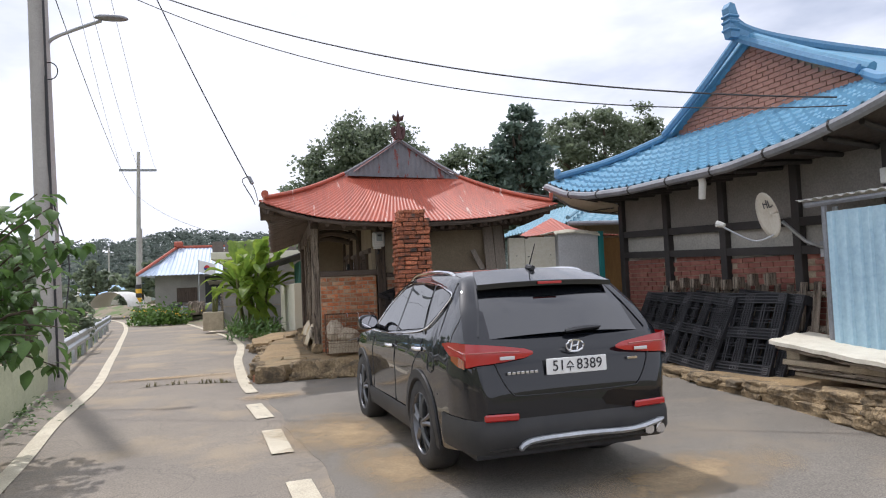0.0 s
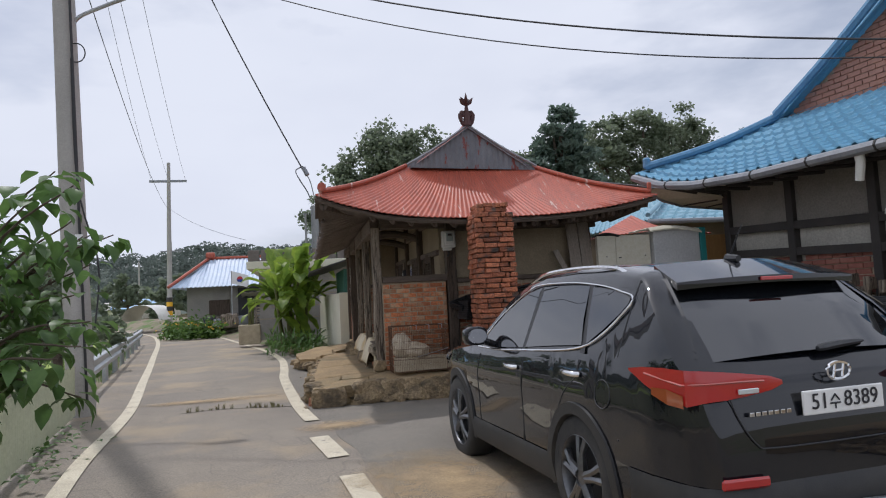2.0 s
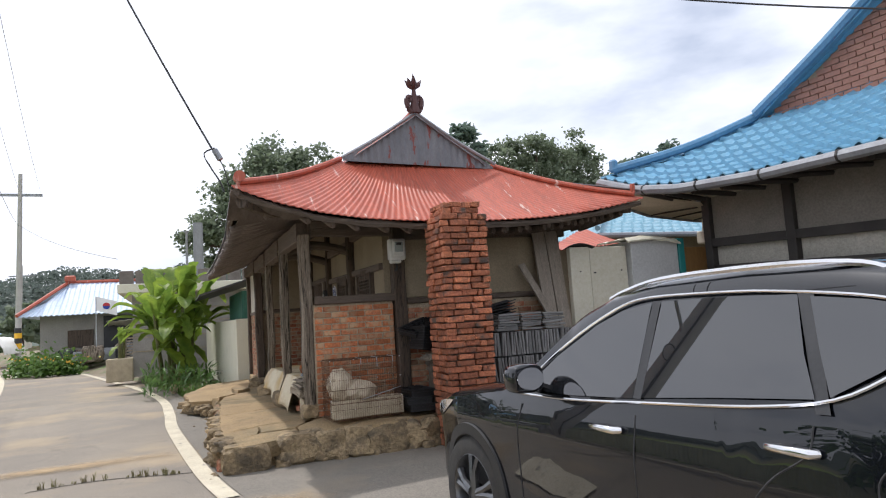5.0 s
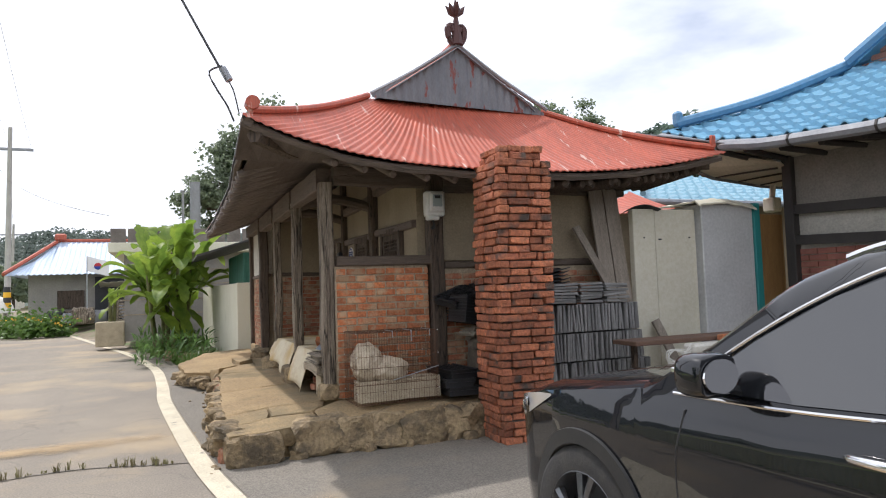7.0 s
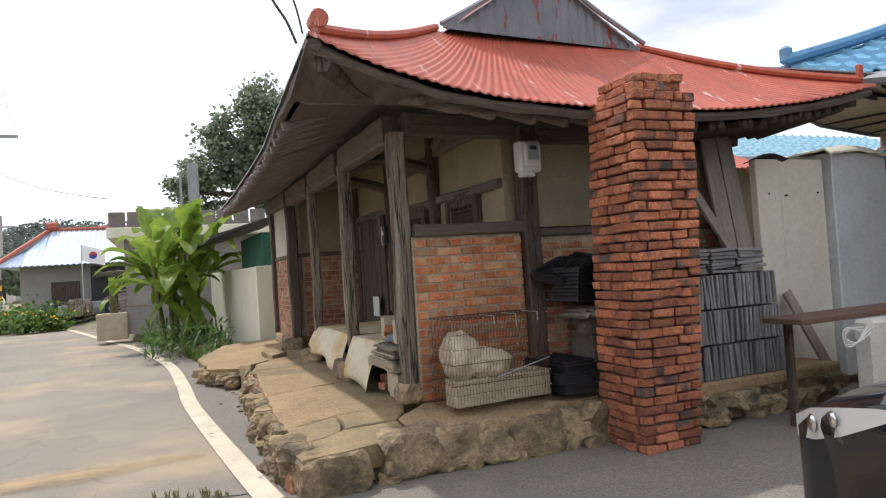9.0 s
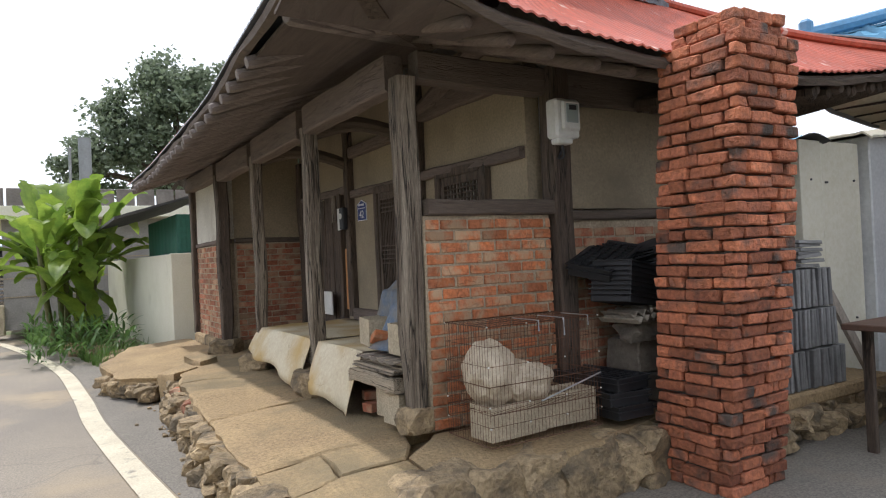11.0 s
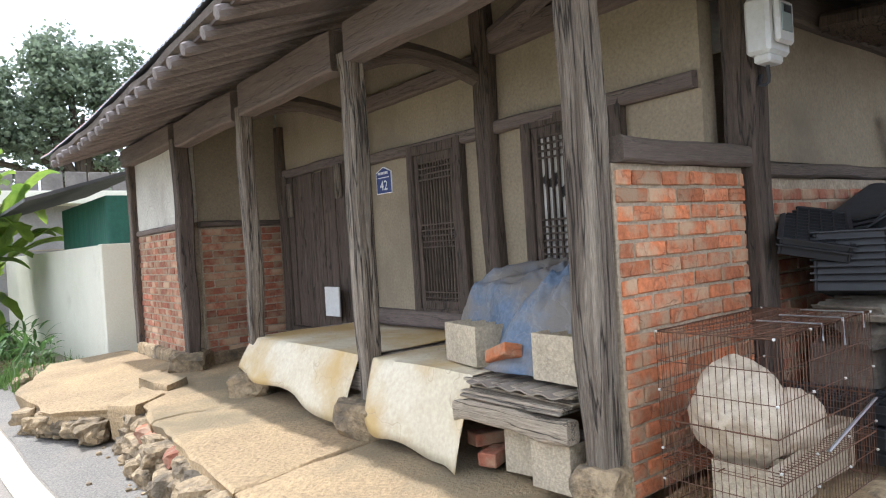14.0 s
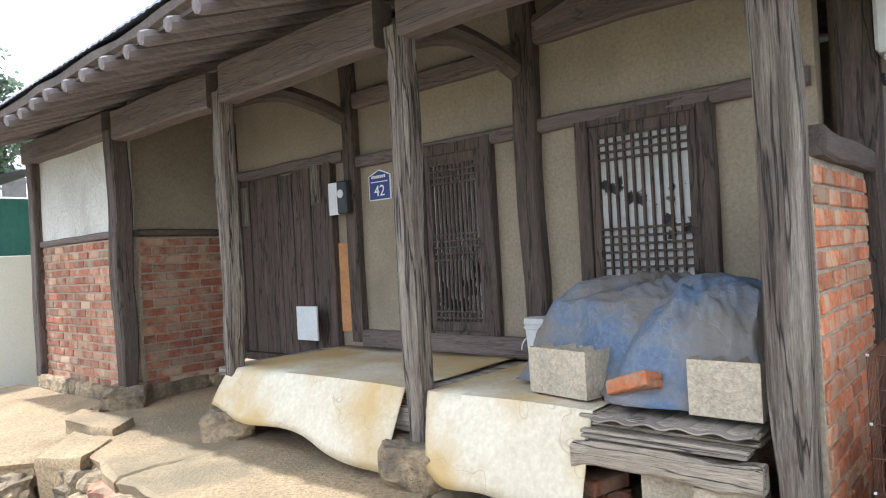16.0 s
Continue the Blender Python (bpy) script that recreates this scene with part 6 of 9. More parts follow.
# windscreen
bm = bmesh.new()
sheet(bm, [[P((0.66 + 0.12 * j / 6) * t, 2.58 + 0.70 * j / 6 - 0.10 * t * t * (1 - 0.3 * j / 6), top_z(2.58 + 0.70 * j / 6) + 0.012 - 0.04 * t * t) for t in [i / 6 - 1 for i in range(13)]] for j in range(7)])
part("windscreen", bm, CAR_GLASS, car, smooth=50, at_world=False)
bm = bmesh.new()
box(bm, P(-0.5, 4.62, 0.5), P(0.5, 4.70, 0.80), None, 0.02)
part("grille", bm, BLACK_PLASTIC, car, at_world=False)

# wheels
def wheel_part(sg, a):
    m = Matrix.Translation(P(sg * 0.80, a, 0.385)) @ pose(0, 0, 0, 0, 0, 0 if sg > 0 else 180)
    bm = bmesh.new()
    prof = [(-0.115, 0.25), (-0.12, 0.33), (-0.10, 0.36), (-0.05, WHEEL_R), (0.05, WHEEL_R), (0.10, 0.36), (0.12, 0.33), (0.115, 0.25), (0.09, 0.245)]
    rg = [[bm.verts.new((x, r * math.cos(k * math.tau / 40), r * math.sin(k * math.tau / 40))) for x, r in prof] for k in range(40)]
    for k in range(40):
        p, q = rg[k], rg[(k + 1) % 40]
        for i in range(len(prof) - 1):
            bm.faces.new((p[i], p[i + 1], q[i + 1], q[i]))
    bmesh.ops.transform(bm, matrix=m, verts=bm.verts[:])
    ty = part("tyre", bm, TYRE, car, "dusty black tyre", smooth=50, at_world=False)
    bm = bmesh.new()
    rg = [[bm.verts.new((x, r * math.cos(k * math.tau / 40), r * math.sin(k * math.tau / 40))) for x, r in ((0.11, 0.255), (0.115, 0.245), (0.09, 0.232), (-0.06, 0.22))] for k in range(40)]
    for k in range(40):
        p, q = rg[k], rg[(k + 1) % 40]
        for i in range(3):
            bm.faces.new((p[i], p[i + 1], q[i + 1], q[i]))
    for k in range(5):
        for d in (-0.17, 0.17):
            th = k * math.tau / 5 + 0.3
            tube(bm, [(0.10, 0.05 * math.cos(th + d), 0.05 * math.sin(th + d)), (0.105, 0.15 * math.cos(th + d * 0.8), 0.15 * math.sin(th + d * 0.8)), (0.085, 0.24 * math.cos(th + d * 1.1), 0.24 * math.sin(th + d * 1.1))], [0.028, 0.019, 0.026], 6)
    tube(bm, [(0.06, 0, 0), (0.11, 0, 0), (0.115, 0, 0)], [0.06, 0.055, 0.03], 14)
    bmesh.ops.transform(bm, matrix=m, verts=bm.verts[:])
    part("rim", bm, ALLOY, ty, "dark alloy rim", smooth=35, at_world=False)
    bm = bmesh.new()
    tube(bm, [(-0.02, 0, 0), (0.0, 0, 0)], 0.22, 24)
    bmesh.ops.transform(bm, matrix=m, verts=bm.verts[:])
    part("brake_disc", bm, BLACK_PLASTIC, ty, at_world=False)


for sg in (-1, 1):
    for a in (AX_R, AX_F):
        wheel_part(sg, a)

# ---- neighbouring house with the blue roof ----
BM = pose(6.05, 10.9, 0, 0, 0, -84.15)      # x runs along its wall, y into the house
blue = thing("blue_roofed_house", BM, "farmhouse with blue tile roof, dark timbers, plaster and brick", "house")


def sag(u, z):
    return z - 0.035 * u


def b_eave(u):
    return float(np.interp(u, [-1.1, -0.4, 0.36, 1.48, 3.59, 4.69, 5.3, 5.95], [3.27, 3.03, 2.90, 2.83, 2.82, 2.93, 3.04, 3.2]))


HOUSE_L = 5.2
bm = bmesh.new()
box(bm, (0.0, 0.06, 0.0), (HOUSE_L, 8.0, 2.75))
part("wall", bm, mat("greyish_plaster", (0.47, 0.45, 0.40), (0.37, 0.355, 0.315), 0.95, grain=0.4, scale=1.5, fine=40, bump=0.3), blue, "grey-white plaster", at_world=False)
TIMBER_BLACK = mat("black_timber", (0.028, 0.025, 0.024), (0.045, 0.04, 0.037), 0.7, scale=3, fine=40, bump=0.3)
for u in (0.0, 1.22, 2.47, 3.75, 5.0):
    bm = bmesh.new()
    box(bm, (u - 0.06, -0.045, 0.1), (u + 0.06, 0.07, 2.8), None, 0.008)
    part("post", bm, TIMBER_BLACK, blue, "black timber post", at_world=False)
for z in (1.80, 2.16):
    for a, b in ((0.06, 1.16), (1.28, 2.41), (2.53, 3.69), (3.81, 4.94)):
        bm = bmesh.new()
        pts = [(a, sag(a, z) - 0.055), (b, sag(b, z) - 0.055), (b, sag(b, z) + 0.055), (a, sag(a, z) + 0.055)]
        prism(bm, pts, -0.03, 0.065, "y")
        part("rail", bm, TIMBER_BLACK, blue, at_world=False)
# Darker plaster above the rail; its colour also holds shade of the eave.
UPPER_PLASTER = mat("shaded_brown_plaster", (0.25, 0.23, 0.205), (0.20, 0.185, 0.165), 0.95, grain=0.4, scale=1.5, fine=40, bump=0.3)
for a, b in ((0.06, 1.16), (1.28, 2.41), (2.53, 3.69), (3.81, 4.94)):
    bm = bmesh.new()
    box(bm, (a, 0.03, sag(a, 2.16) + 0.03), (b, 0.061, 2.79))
    part("upper_panel", bm, UPPER_PLASTER, blue, "darker brownish plaster panel with eave shade in its colour", at_world=False)
bm = bmesh.new()
box(bm, (-0.05, 0.055, 0.0), (HOUSE_L, 0.0575, 1.6))
part("brick_backing", bm, MORTAR, blue, at_world=False)


def joined_bricks(u0, u1, z0, z1, v, inside, course=0.075, length=0.215, joint=0.012):
    """Bricks of a wall that stays far off, as one mesh of real bricks."""
    bm = bmesh.new()
    z, r = z0, 0
    while z + course < z1:
        x = u0 - (length / 2 if r % 2 else 0)
        while x < u1:
            a, b = max(x, u0), min(x + length, u1)
            if b - a > 0.04 and inside((a + b) / 2, z + course / 2):
                j = random.uniform(-0.003, 0.003)
                vs = [bm.verts.new((xx, yy, zz)) for xx in (a + joint / 2, b - joint / 2) for yy in (v - 0.014 + j, v + 0.03) for zz in (z + joint / 2, z + course - joint / 2)]
                for q in ((0, 1, 3, 2), (4, 6, 7, 5), (0, 4, 5, 1), (2, 3, 7, 6), (1, 5, 7, 3), (0, 2, 6, 4)):
                    bm.faces.new([vs[i] for i in q])
            x += length
        z += course
        r += 1
    return bm


BRICK_ISLE = mat("brown_brick_wall", (0.29, 0.11, 0.08), (0.21, 0.08, 0.06), 0.85, scale=9, fine=60, bump=0.4, spot=(0.42, 0.2, 0.15), spot_at=(0.5, 0.75), spot_scale=6)
ob = part("brick_infill", joined_bricks(0.06, HOUSE_L, 0.12, 1.74, 0.05, lambda u, z: z < sag(u, 1.74) and min(abs(u - p) for p in (0.0, 1.22, 2.47, 3.75, 5.0)) > 0.09), BRICK_ISLE, blue, "brown-red bricks with pale joints", at_world=False)
tagged(ob, kind="stuff")


def gable_top(u):
    return float(np.interp(u, [0.44, 1.3, 2.26, 3.2, 4.08], [3.90, 4.40, 4.95, 4.38, 3.85]))


bm = bmesh.new()
prism(bm, [(0.3, 3.6), (4.2, 3.6), (4.08, 3.84), (3.2, 4.36), (2.26, 4.92), (1.3, 4.38), (0.44, 3.88)], 0.95, 1.1, "y")
part("gable_wall", bm, MORTAR, blue, at_world=False)
ob = part("gable_bricks", joined_bricks(0.3, 4.2, 3.6, 4.95, 0.94, lambda u, z: z < gable_top(u) - 0.03), mat("salmon_brick", (0.43, 0.23, 0.17), (0.36, 0.185, 0.14), 0.85, scale=7, fine=50, bump=0.3), blue, "salmon-brown gable bricks", at_world=False)
tagged(ob, kind="stuff")


def tile_wave(u, k):
    return 0.034 * max(0.0, math.cos(u / 0.2 * math.tau)) ** 1.6 - 0.055 * (k % 1.0)


def west_point(u, v):
    """A point of the west slope at share u of its width and height v."""
    a, b = -1.1 + (0.44 + 1.1) * v, 5.95 + (4.08 - 5.95) * v
    x = a + (b - a) * u
    z0, z1 = b_eave(-1.1 + 7.05 * u), 3.92 - 0.06 * u
    return Vector((x, -0.86 + 1.80 * v, z0 + (z1 - z0) * v - 0.09 * math.sin(v * math.pi)))


bm = bmesh.new()
COURSES = 10
rows = []
vs_list = [(c + f) / COURSES for c in range(COURSES) for f in (0.0, 0.5, 0.97)] + [1.0]
for v in vs_list:
    row = []
    for i in range(421):
        p = west_point(i / 420, v)
        p.z += tile_wave(p.x, v * COURSES)
        row.append(p)
    rows.append(row)
sheet(bm, rows, 0.02)
part("roof_slope", bm, BLUE_ROOF, blue, "blue pressed tile sheet", smooth=30, at_world=False)
for sgn in (0, 1):
    bm = bmesh.new()
    rows = []
    for k in range(13):
        v = k / 12
        row = []
        for j in range(40):
            w = j / 39
            ue = (-1.1 if sgn == 0 else 5.95)
            ze = 3.2 - 0.35 * min(1, 4 * w) if sgn == 0 else 3.1 - 0.25 * min(1, 4 * w)
            s = west_point(sgn, min(1, v * 1.6)) if v < 0.62 else Vector((2.26 + (0.44 - 2.26 if sgn == 0 else 4.08 - 2.26) * (1 - (v - 0.625) / 0.375), 0.80, 3.93 + (4.97 - 3.93) * (v - 0.625) / 0.375))
            e = Vector((s.x, 9.0, s.z - 0.3 * (1 - v)))
            p = s.lerp(e, w)
            p.z += 0.012 * math.cos(p.y / 0.21 * math.tau) - 0.02 * ((v * 12) % 1)
            row.append(p)
        rows.append(row)
    sheet(bm, rows, 0.02)
    part("roof_slope", bm, BLUE_ROOF, blue, smooth=30, at_world=False)
for a, b in ((west_point(0, 0.08), west_point(0, 1)), (west_point(1, 0.08), west_point(1, 1))):
    bm = bmesh.new()
    tube(bm, spline([a + Vector((0, 0, 0.06)), a.lerp(b, 0.5) + Vector((0, 0, -0.02)), b + Vector((0, 0, 0.05))], 14), 0.065, 8)
    part("hip_ridge", bm, BLUE_TRIM, blue, "rounded blue ridge", smooth=40, at_world=False)
    bm = bmesh.new()
    box(bm, a + Vector((-0.06, -0.05, 0.02)), a + Vector((0.06, 0.06, 0.21)), None, 0.03)
    part("ridge_end", bm, BLUE_TRIM, blue, at_world=False)
for u0 in (0.36, 4.16):
    bm = bmesh.new()
    ctl = [(u0, 0.72, 3.92), ((u0 + 2.26) / 2, 0.72, 4.44), (2.26, 0.68, 5.00)]
    tube(bm, spline(ctl, 12), 0.045, 6, 1.5)
    part("barge_board", bm, BLUE_TRIM, blue, smooth=40, at_world=False)
    bm = bmesh.new()
    tube(bm, spline([Vector(c) + Vector((0, 0.24, 0.03)) for c in ctl], 12), 0.085, 8)
    part("rake_tiles", bm, BLUE_ROOF, blue, smooth=40, at_world=False)
bm = bmesh.new()
tube(bm, spline([(2.26, 0.55, 5.22), (2.26, 1.4, 5.06), (2.26, 4, 5.0), (2.26, 9, 5.05)], 16), 0.09, 8)
part("main_ridge", bm, BLUE_TRIM, blue, smooth=40, at_world=False)
bm = bmesh.new()
prism(bm, [(0.50, 4.98), (0.47, 5.12), (0.49, 5.30), (0.47, 5.44), (0.52, 5.52), (0.60, 5.50), (0.64, 5.38), (0.66, 5.28), (0.80, 5.20), (0.98, 5.14), (1.2, 5.10), (1.2, 4.98)], 2.19, 2.33, "x")
part("ridge_ornament", bm, BLUE_TRIM, blue, "upswept blue ridge ornament", at_world=False)
for z in (5.08, 5.20, 5.29):
    bm = bmesh.new()
    box(bm, (2.165, 0.45, z), (2.355, 0.67, z + 0.045), None, 0.018)
    part("ornament_band", bm, BLUE_TRIM, blue, at_world=False)
# From a quarter along the eave, deep shade is put into the board colour.
SHADED_SOFFIT = mat("shaded_soffit_boards", (0.075, 0.06, 0.05), (0.05, 0.04, 0.034), 0.9, scale=3, fine=30, bump=0.4, stretch=(0.6, 6, 6))
for a, b, mt, lb in ((0, 10, mat("cream_soffit", (0.50, 0.45, 0.36), (0.42, 0.38, 0.30), 0.9, scale=3, fine=30, bump=0.2), "cream boarded soffit"), (10, 40, SHADED_SOFFIT, "soffit boards with deep eave shade in their colour")):
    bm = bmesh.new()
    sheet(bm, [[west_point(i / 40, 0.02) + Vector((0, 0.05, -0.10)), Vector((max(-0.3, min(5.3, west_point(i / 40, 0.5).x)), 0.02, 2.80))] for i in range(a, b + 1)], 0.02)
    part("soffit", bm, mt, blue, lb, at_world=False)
def north_edge(v):
    return float(np.interp(v, [-0.86, -0.4, 0.0, 1.0, 3.0, 9.0], [3.10, 2.84, 2.74, 2.67, 2.65, 2.65]))


VS = [-0.8, -0.6, -0.4, -0.2, 0.0, 0.5, 1.0, 2.0, 4.0, 7.0]
bm = bmesh.new()
sheet(bm, [[Vector((-1.06, v, north_edge(v))), Vector((-0.02, max(v, -0.1), 2.68 + 0.05 * (v < 0)))] for v in VS], 0.02)
part("soffit", bm, bpy.data.materials["cream_soffit"], blue, "cream boarded soffit", at_world=False)
bm = bmesh.new()
sheet(bm, [[Vector((-1.10, v, north_edge(v) - 0.05)), Vector((-1.07, v, 3.25 - 0.033 * v))] for v in VS])
ob = part("fascia", bm, GUTTER, blue, "dark grey fascia board", at_world=False)
ob.modifiers.new("thick", "SOLIDIFY").thickness = 0.03
for v in (-0.1, 0.35, 0.8, 1.25, 1.7, 2.2):
    bm = bmesh.new()
    tube(bm, [(-1.05, v + 0.12, north_edge(v + 0.12) - 0.025), (-0.03, v - 0.05, 2.655)], 0.012, 5)
    part("batten", bm, TIMBER_BLACK, blue, at_world=False)
for k in range(16):
    bm = bmesh.new()
    p = west_point((k + 0.5) / 16, 0.0) + Vector((0, 0.12, -0.13))
    q = Vector((max(-0.25, min(5.25, p.x)), 0.05, 2.76))
    tube(bm, [p, q], 0.035, 6)
    part("rafter", bm, TIMBER_BLACK, blue, at_world=False)
bm = bmesh.new()
tube(bm, [west_point(i / 40, 0.0) + Vector((0, -0.03, -0.085)) for i in range(41)], 0.07, 8, 0.9)
gut = part("gutter", bm, GUTTER, blue, "grey sheet gutter", smooth=40, at_world=False)
for k in range(1, 8):
    bm = bmesh.new()
    p = west_point(k / 8, 0.0) + Vector((0, -0.03, -0.085))
    tube(bm, [p + Vector((-0.012, 0, 0)), p + Vector((0.012, 0, 0))], 0.078, 8, 0.9)
    part("bracket", bm, TIMBER_BLACK, gut, at_world=False)
bm = bmesh.new()
p = west_point(0.585, 0) + Vector((0, 0.02, -0.12))
tube(bm, [p, p + Vector((0.0, 0.02, -0.08)), p + Vector((-0.06, 0.05, -0.28))], [0.05, 0.05, 0.045], 10)
part("spout", bm, WHITE_PLASTIC, gut, "pale plastic rain spout", smooth=40, at_world=False)
bm = bmesh.new()
p = Vector((-1.00, 1.07, 2.35))
box(bm, p - Vector((0.09, 0.09, 0.08)), p + Vector((0.09, 0.09, 0.12)), None, 0.02)
tube(bm, [p + Vector((0, 0, 0.1)), p + Vector((0, 0.05, 0.33))], 0.04, 8)
part("rain_head", bm, PALE_PANEL, gut, "cream plastic rain hopper", at_world=False)


def in_blue(x, y, z):
    return BM @ Vector((x, y, z))


# satellite dish on the wall
dish = thing("satellite_dish", BM @ pose(4.18, -0.05, 1.66), "pale oval satellite dish on a steel arm", "satellite dish")
bm = bmesh.new()
prof = []
for r in range(6):
    f = r / 5
    prof.append([(0.0 + 0.24 * f * math.cos(k * math.tau / 28), -0.05 * f * f, 0.29 * f * math.sin(k * math.tau / 28)) for k in range(29)])
sheet(bm, prof, 0.0)
bmesh.ops.transform(bm, matrix=BM @ pose(3.83, -0.50, 2.12, 14, 0, -16), verts=bm.verts[:])
rf = part("reflector", bm, mat("dish_cream", (0.70, 0.66, 0.56), (0.62, 0.58, 0.48), 0.5, scale=4, fine=40, bump=0.05), dish, smooth=60)
rf.modifiers.new("thick", "SOLIDIFY").thickness = 0.008
ob = lettering("letters", "HD", 0.16, BM @ pose(3.83, -0.50, 2.12, 14, 0, -16) @ pose(0.02, -0.028, 0.13, 90, 0, 0), plain("dark_letters", (0.05, 0.05, 0.06), 0.5), dish)
bm = bmesh.new()
tube(bm, [in_blue(4.18, -0.04, 1.66), in_blue(4.10, -0.28, 1.76), in_blue(3.92, -0.44, 2.02)], 0.022, 8)
part("arm", bm, STEEL, dish, "steel arm", smooth=40)
bm = bmesh.new()
box(bm, (4.10, -0.06, 1.56), (4.26, -0.046, 1.76), None, 0.004)
bmesh.ops.transform(bm, matrix=BM, verts=bm.verts[:])
part("wall_plate", bm, STEEL, dish)
bm = bmesh.new()
tube(bm, spline([in_blue(3.84, -0.50, 1.86), in_blue(3.68, -0.66, 1.80), in_blue(3.40, -0.86, 2.00)], 10), 0.014, 6)
part("feed_arm", bm, STEEL, dish)
bm = bmesh.new()
tube(bm, [in_blue(3.42, -0.86, 2.02), in_blue(3.33, -0.90, 2.05)], [0.03, 0.045], 10)
part("receiver", bm, WHITE_PLASTIC, dish)
bm = bmesh.new()
tube(bm, spline([in_blue(4.2, -0.05, 1.68), in_blue(4.45, -0.1, 1.66), in_blue(4.9, -0.12, 1.85)], 10), 0.006, 5)
part("cable", bm, CABLE, dish)

# ---- yard by the blue-roofed house ----
yard = thing("yard_terrace", pose(6.2, 7.5, 0), "low terrace of flat stones and cement before the house", "terrace", kind="structure")
bm = bmesh.new()
grid = []
for i in range(40):
    y = 10.9 - 10 * i / 39
    ex = float(np.interp(y, [1, 4.9, 6.0, 7.3, 9.5, 10.9], [5.05, 5.25, 5.42, 5.45, 5.5, 5.55])) + 0.06 * noise.noise(Vector((0, y * 2.5, 3)))
    zt = float(np.interp(y, [1, 4.6, 6.0, 7.3, 9.6, 10.9], [0.40, 0.34, 0.16, 0.11, 0.10, 0.10]))
    grid.append([(ex + 0.03, y, -0.09), (ex, y, zt - 0.03), (ex + 0.05, y, zt + 0.012 * noise.noise(Vector((1, y * 4, 0)))), (ex + 0.5, y, zt + 0.01), (7.4, y, zt + 0.02)])
sheet(bm, grid)
part("cement_top", bm, CONCRETE, yard, smooth=30)
y = 10.2
while y > 2.0:
    ex = float(np.interp(y, [1, 4.9, 6.0, 7.3, 9.5, 10.9], [5.05, 5.25, 5.42, 5.45, 5.5, 5.55]))
    zt = float(np.interp(y, [1, 4.6, 6.0, 7.3, 9.6, 10.9], [0.40, 0.34, 0.16, 0.11, 0.10, 0.10]))
    w = random.uniform(0.12, 0.26)
    for k in range(1 + int((zt + 0.1) / 0.16)):
        bm = bmesh.new()
        h = (zt + 0.08) / (1 + int((zt + 0.1) / 0.16))
        rock(bm, (ex - 0.02 + random.uniform(-0.05, 0.03), y - random.uniform(0, 0.1), -0.07 + h * (k + 0.5)), (random.uniform(0.08, 0.14), w, h * 0.55), random.uniform(-0.2, 0.2), 0.3)
        part("stone", bm, STONE, yard, smooth=25)
    y -= w * 1.7


DUSTY_PLASTIC = mat("dusty_plastic", (0.13, 0.13, 0.135), (0.07, 0.07, 0.074), 0.7, scale=8, fine=60, bump=0.1)


